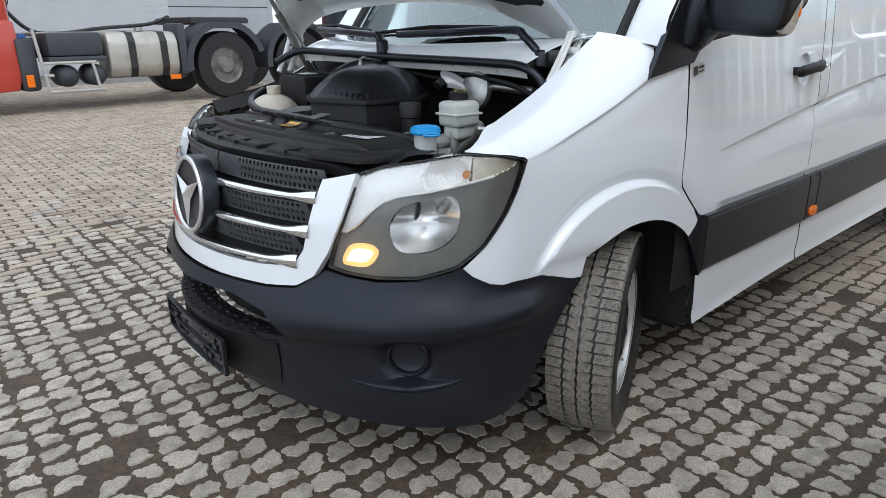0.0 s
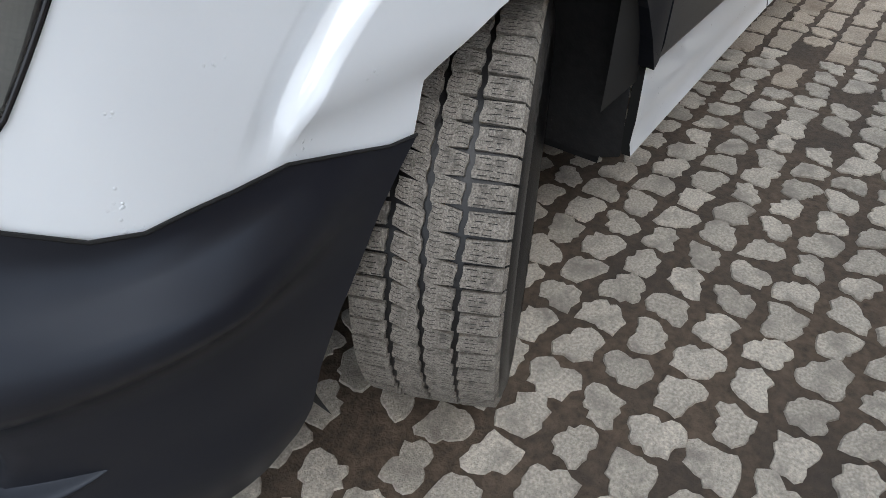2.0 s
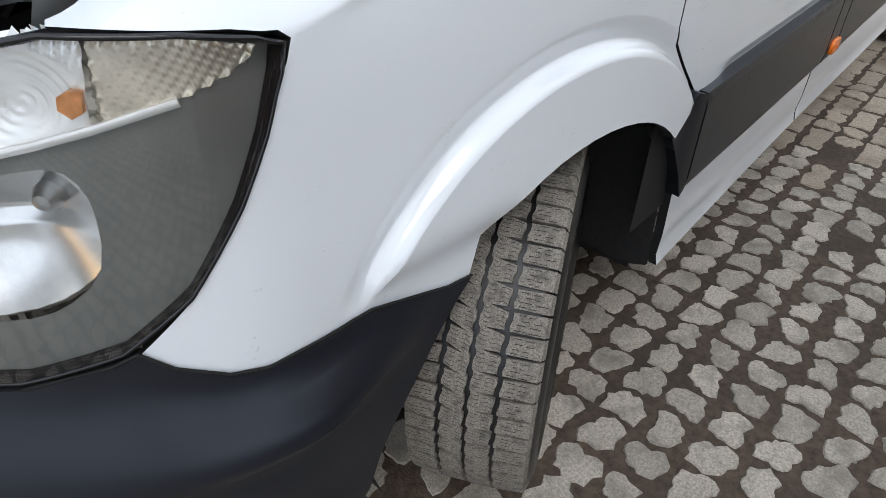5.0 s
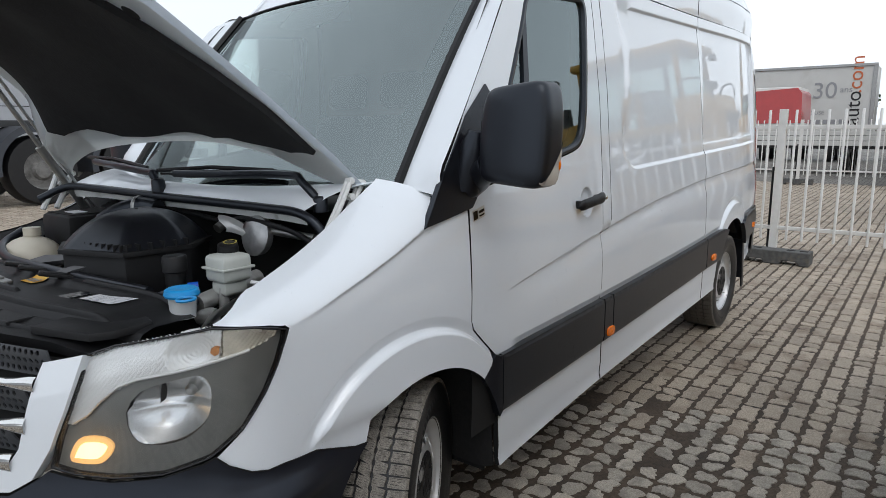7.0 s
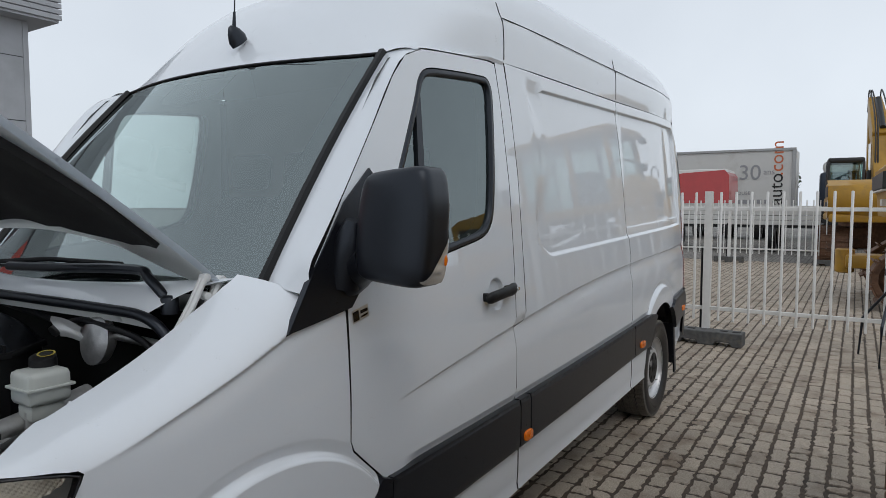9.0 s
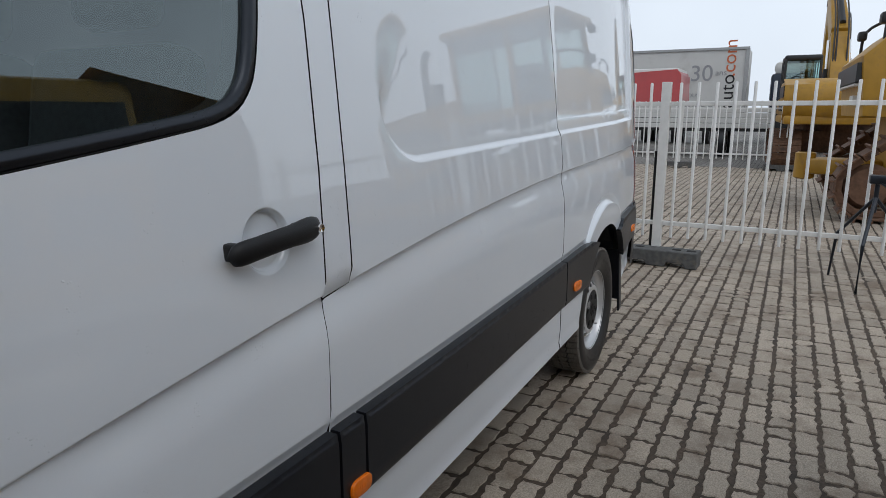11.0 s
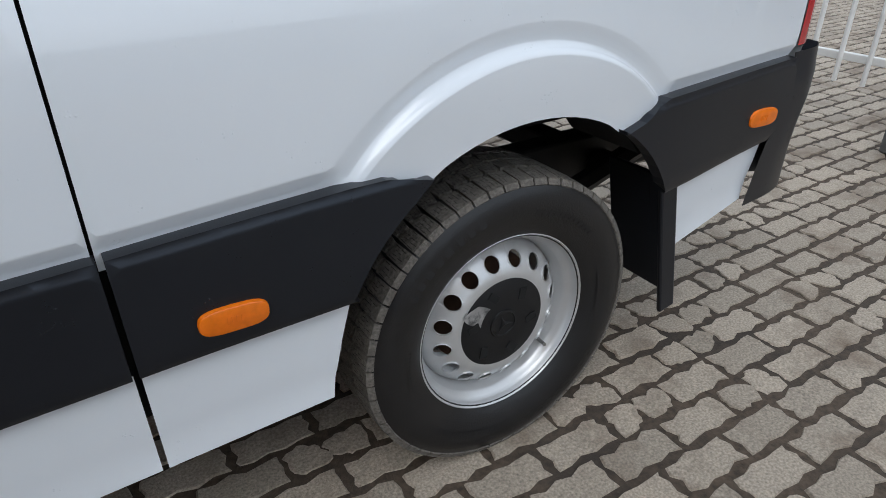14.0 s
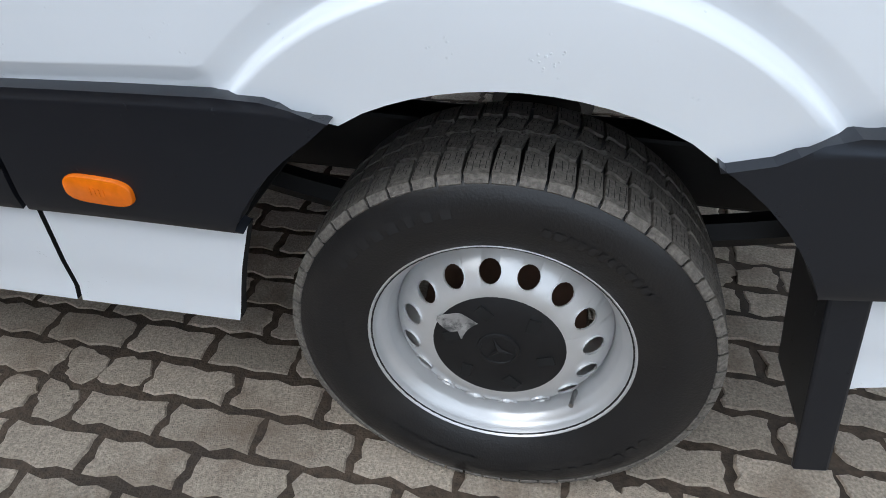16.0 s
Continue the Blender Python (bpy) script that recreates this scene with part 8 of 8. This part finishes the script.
part("end_post", box(bmesh.new(), (30.96, -0.56, 1.1), (31.0, -0.40, 4.0), 0.01), STEEL, trailer)
part("underframe", box(bmesh.new(), (31.2, -0.3, 0.75), (33.2, 12.8, 1.15), 0.03), MACHINE_DARK, trailer)
for y in (0.9, 2.2, 3.5):
    for x in (31.3, 33.1):
        plain_wheel(trailer, x, y, 0.5, 0.5, 0.14)
GREY_INK = material("faded_grey_print", (0.33, 0.33, 0.34), 0.5)
words("30", 0.95, Matrix.Translation((30.985, 1.75, 2.70)) @ FACE, GREY_INK, trailer)
words("ans", 0.35, Matrix.Translation((30.985, 0.72, 2.92)) @ FACE, GREY_INK, trailer)
words("TOULOUSE", 0.22, Matrix.Translation((30.985, 2.35, 2.02)) @ FACE, GREY_INK, trailer)
for k in range(6):
    part("print_bar", box(bmesh.new(), (30.98, 0.45 + 0.3 * k, 1.62), (30.99, 0.65 + 0.3 * k, 1.80), 0), GREY_INK, trailer)
words("auto", 0.78, Matrix.Translation((30.985, -0.05, 1.55)) @ FACE @ Euler((0, 0, radians(90))).to_matrix().to_4x4(), MACHINE_DARK, trailer)
words(".com", 0.78, Matrix.Translation((30.985, -0.05, 2.85)) @ FACE @ Euler((0, 0, radians(90))).to_matrix().to_4x4(), material("orange_print", (0.62, 0.16, 0.06), 0.5), trailer)
trailer.location.y += 0.7

lorry = thing("flatbed_lorry", (23, 3, 0), "white dropside lorry with a red wedge panel", "lorry")
bm = bmesh.new()
out = [(7.2, 1.62), (5.6, 2.12), (4.4, 2.48), (3.2, 2.70), (1.80, 2.78), (1.66, 2.6), (1.62, 1.62)]
slab(bm, out, 0.0, 2.0, 0.05, Matrix.Translation((23.4, 0, 0)) @ Matrix(((0, 0, 1, 0), (1, 0, 0, 0), (0, 1, 0, 0), (0, 0, 0, 1))))
bmesh.ops.recalc_face_normals(bm, faces=bm.faces)
part("red_wedge", smooth_faces(bm, 40), TRUCK_RED, lorry, "red wedge-shaped panel on the white body")
part("white_body", smooth_faces(box(bmesh.new(), (23.44, 1.75, 1.62), (25.3, 8.6, 2.82), 0.06), 40), TRAILER, lorry)
for k in range(4):
    part("dropside_board", box(bmesh.new(), (22.6, -1.2, 0.90 + 0.16 * k), (22.66, 8.2, 1.045 + 0.16 * k), 0.01), TRAILER, lorry)
part("deck", box(bmesh.new(), (22.66, -1.2, 0.80), (25.2, 8.2, 0.92), 0.02), MACHINE_DARK, lorry)
for y in (0.2, 3.6):
    plain_wheel(lorry, 22.9, y, 0.45, 0.45, 0.13)
    plain_wheel(lorry, 24.9, y, 0.45, 0.45, 0.13)

blue = thing("dark_blue_lorry", (33, -2, 0), "dark blue lorry cab with a white visor among parked trucks", "lorry")
part("cab", smooth_faces(box(bmesh.new(), (32.0, -2.6, 1.3), (34.5, -0.7, 3.0), 0.15), 40), TRUCK_BLUE, blue)
part("roof", smooth_faces(box(bmesh.new(), (32.2, -2.5, 2.95), (34.3, -0.8, 3.5), 0.2), 40), TRAILER, blue)
part("chassis", box(bmesh.new(), (32.1, -2.5, 0.6), (38.5, -0.8, 1.3), 0.05), MACHINE_DARK, blue)
for x in (33.0, 37.5):
    for y in (-2.45, -0.85):
        plain_wheel(blue, x, y, 0.5, 0.5, 0.14)
lemon = thing("white_lorry", (40, 0, 0), "white lorry parked in the far row", "lorry")
part("cab", smooth_faces(box(bmesh.new(), (41.0, -6.2, 1.0), (43.5, -3.9, 3.2), 0.2), 40), TRAILER, lemon)
part("body", box(bmesh.new(), (43.6, -6.3, 1.1), (51.0, -3.8, 3.6), 0.05), TRAILER, lemon)
for x in (42.0, 47.5, 49.0):
    for y in (-6.1, -4.0):
        plain_wheel(lemon, x, y, 0.5, 0.5, 0.14)

# ---- the tractor unit behind the van ----
RED_CAB = material("lorry_cab_red", (0.50, 0.045, 0.025), 0.35, vary=0.06, scale=4, coat=0.4)
GREY_PLASTIC = material("grey_truck_plastic", (0.045, 0.05, 0.06), 0.55, vary=0.15, scale=8)
ALU = material("dull_aluminium_tank", (0.50, 0.48, 0.43), 0.42, metal=0.65, vary=0.12, scale=4, second=(0.30, 0.27, 0.22), second_scale=3, second_amount=(0.5, 0.75))
tractor = thing("tractor_unit", (0, 0, 0), "red tractor unit with bare chassis, aluminium tank and grey mudguards", "truck")
# local x runs from the rear axle forward to the cab, y away from the viewer
for y in (0.0, 2.0):
    plain_wheel(tractor, 0.0, y, 0.53, 0.53, 0.17)
    plain_wheel(tractor, -1.42, y, 0.53, 0.53, 0.17)
    plain_wheel(tractor, 3.75, y, 0.53, 0.53, 0.16)
part("cab", smooth_faces(box(bmesh.new(), (2.95, -0.15, 1.05), (5.2, 2.2, 3.6), 0.15), 40), RED_CAB, tractor, "red cab")
bm = slab(bmesh.new(), [(3.30, 0.30), (3.02, 0.32), (2.92, 0.70), (2.95, 1.2), (3.2, 1.25), (3.25, 0.8)], -0.22, 0.15, 0.02, Euler((radians(90), 0, 0)).to_matrix().to_4x4())
part("cab_skirt", smooth_faces(bm, 40), RED_CAB, tractor, "red cab skirt")
for y in (0.35, 1.5):
    part("frame_rail", box(bmesh.new(), (-2.9, y, 0.72), (4.8, y + 0.15, 1.0), 0.02), MACHINE_DARK, tractor)
part("rear_crossmember", smooth_faces(box(bmesh.new(), (-2.95, 0.1, 0.62), (-2.85, 1.9, 0.95), 0.02), 40), MACHINE_DARK, tractor)
part("tail_lamp_bracket", smooth_faces(box(bmesh.new(), (-2.98, -0.2, 0.60), (-2.80, 0.3, 0.78), 0.02), 40), MACHINE_DARK, tractor)
tank = bmesh.new()
prof = [(0.30, 0.46), (0.12, 0.40), (-0.18, 0.42), (-0.26, 0.55), (-0.26, 0.92), (-0.18, 1.05), (0.20, 1.08), (0.32, 0.98)]
slab(tank, prof, 0.82, 1.85, 0.0, Matrix(((0, 0, 1, 0), (1, 0, 0, 0), (0, 1, 0, 0), (0, 0, 0, 1))))
bmesh.ops.bevel(tank, geom=tank.edges[:], offset=0.05, segments=3, profile=0.5, affect="EDGES")
bmesh.ops.recalc_face_normals(tank, faces=tank.faces)
tank = part("fuel_tank", smooth_faces(tank, 50), ALU, tractor, "dull aluminium fuel tank")
for x in (1.05, 1.52):
    bm = bmesh.new()
    slab(bm, [(p * 1.03, q) for p, q in prof], x - 0.05, x + 0.05, 0.0, Matrix(((0, 0, 1, 0), (1, 0, 0, -0.004), (0, 1, 0, 0), (0, 0, 0, 1))))
    part("tank_strap", bm, MACHINE_DARK, tank)
part("tank_cap", lathe(bmesh.new(), [(0.06, 0.0), (0.06, 0.05), (0.0, 0.05)], 16, Matrix.Translation((1.30, 0.0, 1.07))), STEEL, tank)
part("amber_reflector", box(bmesh.new(), (0.86, -0.30, 0.36), (1.02, -0.27, 0.43), 0.005), AMBER, tractor)
part("amber_reflector", box(bmesh.new(), (2.86, -0.26, 0.36), (2.95, -0.23, 0.52), 0.005), AMBER, tractor)
part("battery_box", smooth_faces(box(bmesh.new(), (1.90, -0.22, 0.74), (2.62, 0.3, 1.06), 0.05), 40), GREY_PLASTIC, tractor, "grey battery box")
part("battery_base", smooth_faces(box(bmesh.new(), (1.88, -0.24, 0.66), (2.64, 0.3, 0.74), 0.02), 40), GREY_PLASTIC, tractor)
for x in (2.05, 2.42):
    bm = lathe(bmesh.new(), [(0.0, -0.25), (0.10, -0.23), (0.15, -0.15), (0.15, 0.15), (0.10, 0.23), (0.0, 0.25)], 20, Matrix.Translation((x, 0.0, 0.48)) @ OUT_L)
    part("air_tank", smooth_faces(bm, 50), GREY_PLASTIC, tractor)
bm = bmesh.new()
for p, q in (((2.70, -0.27, 0.28), (2.78, -0.27, 1.10)), ((2.05, -0.27, 0.28), (2.10, -0.27, 0.66)), ((2.05, -0.27, 0.66), (2.72, -0.27, 0.66)), ((1.98, -0.27, 0.28), (2.70, -0.27, 0.28)), ((2.62, -0.27, 0.50), (2.74, -0.27, 0.50))):
    tube(bm, [p, q], 0.022, 8)
part("step_frame", bm, material("grey_tube", (0.48, 0.47, 0.44), 0.5, metal=0.4, vary=0.1), tractor, "grey tube step frame")
bm = box(bmesh.new(), (2.76, -0.20, 0.30), (2.99, 0.25, 1.0), 0.06)
adblue = part("adblue_tank", smooth_faces(bm, 40), GREY_PLASTIC, tractor, "dark additive tank with blue cap")
part("filler_cap", lathe(bmesh.new(), [(0.05, 0.0), (0.05, 0.04), (0.0, 0.05)], 14, Matrix.Translation((2.88, -0.12, 1.0))), material("blue_cap", (0.02, 0.10, 0.35), 0.4), adblue)
# arched mudguards over both rear axles
for cx in (0.0, -1.42):
    bm = bmesh.new()
    grid(bm, lambda a, b: (cx + 0.70 * math.cos(radians(-8 + 172 * a)), -0.22 + 0.60 * b, 0.55 + 0.68 * min(0.94, math.sin(radians(max(-8 + 172 * a, -8)))) ), 24, 4)
    grid(bm, lambda a, b: (cx + (0.70 - 0.10 * b) * math.cos(radians(-8 + 172 * a)), -0.22, 0.55 + (0.68 - 0.10 * b) * min(0.94, math.sin(radians(-8 + 172 * a)))), 24, 2)
    bmesh.ops.solidify(bm, geom=bm.faces[:], thickness=0.015)
    part("mudguard", smooth_faces(bm, 50), GREY_PLASTIC, tractor, "grey arched mudguard")
part("mudguard_apron", smooth_faces(box(bmesh.new(), (0.66, -0.22, 0.42), (0.80, 0.35, 1.18), 0.05), 40), GREY_PLASTIC, tractor)
bm = slab(bmesh.new(), [(-0.75, 0.4), (0.35, 0.25), (0.5, 0.7), (0.5, 1.3), (0.35, 1.75), (-0.75, 1.6), (-0.2, 1.15), (-0.2, 0.85)], 1.18, 1.28, 0.03)
part("fifth_wheel", smooth_faces(bm, 40), MACHINE_DARK, tractor, "black fifth wheel plate")
bm = tube(bmesh.new(), spline([(2.9, 0.8, 1.5), (2.6, 0.7, 1.12), (2.2, 0.8, 1.05), (1.6, 0.7, 1.12), (0.8, 0.9, 1.18), (0.4, 1.0, 1.3)], 8), 0.028, 8)
part("air_line", bm, MACHINE_DARK, tractor)
for k in range(2):
    bm = tube(bmesh.new(), [Vector((2.85 - 0.12 * k + 0.003 * i, 0.6 + 0.05 * math.cos(i * 0.9), 1.75 - 0.010 * i + 0.05 * math.sin(i * 0.9))) for i in range(60)], 0.008, 5)
    part("coiled_line", bm, MACHINE_DARK, tractor)
part("catwalk", box(bmesh.new(), (0.8, 0.3, 1.02), (2.6, 1.7, 1.07), 0.01), STEEL, tractor)
tractor.matrix_basis = pose(4.30, 12.75, 0, 0, 0, 185) @ Matrix.Diagonal((1.36, -1.3, 1.36, 1))
other = copy_thing(tractor, pose(11.4, 14.5, 0, 0, 0, 185))
tagged(other, "tractor unit parked in the row behind the first")

# ---- the hall ----
CLAD = material("grey_cladding", (0.42, 0.43, 0.45), 0.5, metal=0.2, vary=0.04, scale=1.2, second=(0.33, 0.34, 0.35), second_scale=0.5, second_amount=(0.5, 0.8))
hall = thing("warehouse_hall", (-10, 27, 0), "grey clad warehouse hall with a ribbed fascia", "building")
HX, HY = 12.6, 27.0
part("wall", box(bmesh.new(), (-60, HY, 0), (HX, HY + 30, 9.1), 0.0), CLAD, hall, "light grey sandwich panel wall")
for z in (2.5, 5.0, 7.6):
    part("panel_joint", box(bmesh.new(), (-60, HY - 0.012, z), (HX - 0.05, HY + 0.01, z + 0.03), 0.0), MACHINE_DARK, hall)
part("corner_trim", box(bmesh.new(), (HX - 0.18, HY - 0.03, 0), (HX + 0.03, HY + 0.2, 9.1), 0.01), CLAD, hall)
for k in range(14):
    part("fascia_rib", box(bmesh.new(), (-60, HY - 0.95, 9.2 + 0.24 * k), (HX + 0.95, HY - 0.86, 9.4 + 0.24 * k), 0.02), CLAD, hall)
part("fascia", box(bmesh.new(), (-60, HY - 0.86, 9.1), (HX + 0.86, HY + 31, 14.0), 0.0), CLAD, hall, "ribbed grey fascia")
DOOR = material("light_roller_door", (0.55, 0.56, 0.57), 0.5, vary=0.04, scale=2)
door = part("roller_door", box(bmesh.new(), (-30, HY - 0.012, 0.2), (8.0, HY + 0.0, 3.4), 0.0), DOOR, hall, "light grey ribbed roller door")
for k in range(34):
    part("slat", box(bmesh.new(), (-30, HY - 0.03, 0.25 + 0.09 * k), (8.0, HY - 0.012, 0.315 + 0.09 * k), 0.0), DOOR, door)

# ---- far trees ----
LEAF = material("dark_foliage", (0.045, 0.065, 0.03), 0.8, vary=0.4, scale=3, random_value=0.3)
TRUNK = material("bark", (0.07, 0.055, 0.04), 0.9, vary=0.3, scale=10, bump=0.5)


def tree(x, y, h, seed):
    t = thing("tree", (x, y, 0), "distant broad tree with dark green crown", "tree", "far trees")
    r = random.Random(seed)
    bm = tube(bmesh.new(), [(x, y, 0), (x + 0.1, y, h * 0.4), (x, y + 0.1, h * 0.8)], 0.25, 8, [1, 0.7, 0.25])
    for k in range(6):
        a = r.random() * 6.28
        z = h * (0.35 + 0.07 * k)
        tube(bm, [(x, y, z), (x + 1.4 * math.cos(a), y + 1.4 * math.sin(a), z + 1.0)], 0.09, 6, [1, 0.3])
    part("trunk", bm, TRUNK, t)
    bm = bmesh.new()
    for k in range(900):
        a, b, q = r.random() * 6.28, math.acos(2 * r.random() - 1), r.random() ** 0.4
        c = Vector((x + 0.36 * h * q * math.sin(b) * math.cos(a), y + 0.36 * h * q * math.sin(b) * math.sin(a), h * 0.66 + 0.36 * h * q * math.cos(b) * (0.8 + 0.2 * math.sin(3 * a))))
        n = Vector((r.gauss(0, 1), r.gauss(0, 1), r.gauss(0, 1))).normalized()
        u = n.orthogonal().normalized() * (0.16 + 0.16 * r.random())
        w = n.cross(u)
        vs = [bm.verts.new(c + p) for p in (u, w * 0.7, -u, -w * 0.7)]
        bm.faces.new(vs)
    tagged(part("crown", bm, LEAF, t), kind="stuff")
    return t


for i, (x, y, h) in enumerate(((95, -10, 7), (99, -15, 8), (92, -20, 6.5), (105, -5, 7), (110, 8, 8), (98, -27, 7.5), (60, 60, 9), (66, 52, 8), (75, 66, 9.5))):
    tree(x, y, h, i)


# ---- paving blocks ----
STONE = material("concrete_block", (0.42, 0.354, 0.280), 0.72, vary=0.45, scale=160, bump=0.9, bump_scale=320, second=(0.19, 0.137, 0.094), second_scale=3.0, second_amount=(0.50, 0.72), random_value=0.15)
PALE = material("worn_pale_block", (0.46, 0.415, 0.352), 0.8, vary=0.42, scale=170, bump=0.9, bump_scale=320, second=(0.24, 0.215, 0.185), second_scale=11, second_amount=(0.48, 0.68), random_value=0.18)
ROW, LONG = 0.1055, 0.211
rng = random.Random(7)


def block_outline(x, y, full, worn):
    """The visible top of one block: wavy sides, or a worn half block with its edges under dirt."""
    pts = []
    if full:
        hx, hy = LONG / 2 - 0.006, ROW / 2 - 0.006
        w = 0.007
        raw = [(-1, -0.95), (-0.62, -1.06), (-0.25, -0.86), (0.22, -1.08), (0.6, -0.88), (1, -1.0), (0.955, -0.35), (1.03, 0.2), (0.96, 0.7), (0.97, 1.0), (0.6, 1.06), (0.24, 0.88), (-0.2, 1.08), (-0.6, 0.88), (-1, 1.0), (-1.03, 0.4), (-0.95, -0.15), (-1.02, -0.6)]
        for p, q in raw:
            k = 1 - worn * rng.random()
            pts.append((x + p * hx * (1 - 0.35 * worn * rng.random()) + rng.uniform(-0.0035, 0.0035), y + q * hy * k + rng.uniform(-0.003, 0.003)))
    else:
        n = 22
        ph, ph2 = rng.random() * 6.28, rng.random() * 6.28
        for i in range(n):
            a = 2 * math.pi * i / n
            c, s = math.cos(a), math.sin(a)
            sq = 1 / max(abs(c), abs(s)) ** 0.55
            r = 0.048 * sq * (1 - 0.24 * worn + 0.14 * math.sin(2 * a + ph) + 0.10 * math.sin(3 * a + ph2) + 0.06 * math.sin(7 * a + ph) + rng.uniform(-0.10, 0.10))
            pts.append((x + c * r * 1.08, y + s * r))
    return pts


def block_mesh(pts, z, verts, faces):
    n = len(pts)
    mx, my = sum(p[0] for p in pts) / n, sum(p[1] for p in pts) / n
    base = len(verts)
    tx, ty = rng.uniform(-0.02, 0.02), rng.uniform(-0.02, 0.02)
    for p in pts:
        verts.append((mx + (p[0] - mx) * 0.95, my + (p[1] - my) * 0.94, z + tx * (p[0] - mx) + ty * (p[1] - my)))
    for p in pts:
        verts.append((p[0], p[1], z - 0.005))
    for p in pts:
        verts.append((p[0], p[1], -0.02))
    faces.append(tuple(range(base, base + n)))
    for r in (0, 1):
        for i in range(n):
            j = (i + 1) % n
            faces.append((base + r * n + i, base + (r + 1) * n + i, base + (r + 1) * n + j, base + r * n + j))


far_v, far_f = [], []
pale_v, pale_f = [], []
count = 0
for j in range(-62, 190):
    y = j * ROW
    i = 0
    x = -4.2 + (LONG / 2 if j % 2 else 0.0)
    while x < 18.5:
        if (y > 3 and x > 7.0 and y > 8) or (y > 8 and x < -3.5):
            x += LONG
            continue
        # broken, dirt-laden ground at the nose, cleaner blocks towards the tail
        dirt = 1 - smooth(1.1, 2.4, x + 0.5 * noise.noise((x * 0.8, y * 0.8, 0)))
        dirt *= 1 - smooth(2.0, 4.0, y)
        halves = [(x - LONG / 4, False), (x + LONG / 4, False)] if rng.random() < 0.12 + 0.86 * dirt else [(x, True)]
        for cx, full in halves:
            worn = (0.25 + 0.9 * dirt * rng.random()) if not full else 0.16 + 0.25 * dirt
            pts = block_outline(cx, y, full, worn)
            z = rng.uniform(-0.002, 0.001) - 0.001
            own = (-0.45 < cx < 1.15 and -1.62 < y < -0.85) or (2.7 < cx < 4.9 and -1.70 < y < -0.80)
            if own and count < 300:
                v, f = [], []
                block_mesh(pts, z, v, f)
                me = bpy.data.meshes.new("paving_block")
                me.from_pydata(v, [], f)
                me.materials.append(STONE if full or cx > 2 else PALE)
                ob = new("paving_block", me)
                ob.parent = ground
                count += 1
            elif dirt < 0.3 or rng.random() > 0.04:
                block_mesh(pts, z, *((far_v, far_f) if full or cx > 2 else (pale_v, pale_f)))
        x += LONG
me = bpy.data.meshes.new("paving_blocks")
me.from_pydata(far_v, [], far_f)
me.materials.append(STONE)
blocks = new("paving_blocks", me)
blocks.parent = ground
tagged(blocks, "grey wavy concrete paving blocks of the yard", kind="stuff")
me = bpy.data.meshes.new("worn_paving_blocks")
me.from_pydata(pale_v, [], pale_f)
me.materials.append(PALE)
worn_blocks = new("worn_paving_blocks", me)
worn_blocks.parent = ground
tagged(worn_blocks, "pale worn paving blocks half buried in dirt", kind="stuff")

# the same paving farther off, as thin sheets round the built blocks
FAR = bpy.data.materials.new("far_paving")
FAR.use_nodes = True
n, l = FAR.node_tree.nodes, FAR.node_tree.links
p = n["Principled BSDF"]
p.inputs["Roughness"].default_value = 0.8
tc, br = n.new("ShaderNodeTexCoord"), n.new("ShaderNodeTexBrick")
br.inputs["Scale"].default_value = 1.0
br.inputs["Brick Width"].default_value, br.inputs["Row Height"].default_value = LONG, ROW
br.inputs["Mortar Size"].default_value = 0.006
br.inputs["Color1"].default_value, br.inputs["Color2"].default_value, br.inputs["Mortar"].default_value = (0.27, 0.255, 0.235, 1), (0.20, 0.19, 0.175, 1), (0.05, 0.043, 0.037, 1)
l.new(tc.outputs["Object"], br.inputs["Vector"])
big = n.new("ShaderNodeTexNoise")
big.inputs["Scale"].default_value, big.inputs["Detail"].default_value = 0.5, 6
l.new(tc.outputs["Object"], big.inputs["Vector"])
mixer = n.new("ShaderNodeMix")
mixer.data_type = "RGBA"
mixer.blend_type = "MULTIPLY"
mixer.inputs[0].default_value = 0.7
ramp = n.new("ShaderNodeValToRGB")
ramp.color_ramp.elements[0].position, ramp.color_ramp.elements[0].color = 0.35, (0.55, 0.53, 0.5, 1)
ramp.color_ramp.elements[1].position, ramp.color_ramp.elements[1].color = 0.65, (1.1, 1.1, 1.1, 1)
l.new(big.outputs["Fac"], ramp.inputs["Fac"])
l.new(br.outputs["Color"], mixer.inputs[6])
l.new(ramp.outputs["Color"], mixer.inputs[7])
l.new(mixer.outputs[2], p.inputs["Base Color"])
bm = bmesh.new()
for x0, y0, x1, y1 in ((18.55, -150, 200, 200), (-150, 8.02, -3.6, 200), (7.05, 8.02, 18.55, 200), (-3.6, 19.95, 7.05, 200), (-150, -150, -4.3, 8.02), (-4.3, -150, 18.55, -6.6)):
    bm.faces.new([bm.verts.new(q) for q in ((x0, y0, -0.002), (x1, y0, -0.002), (x1, y1, -0.002), (x0, y1, -0.002))])
tagged(link_mesh("pavement", bm, FAR), "grey block paving running on across the yard", "paving", kind="structure")
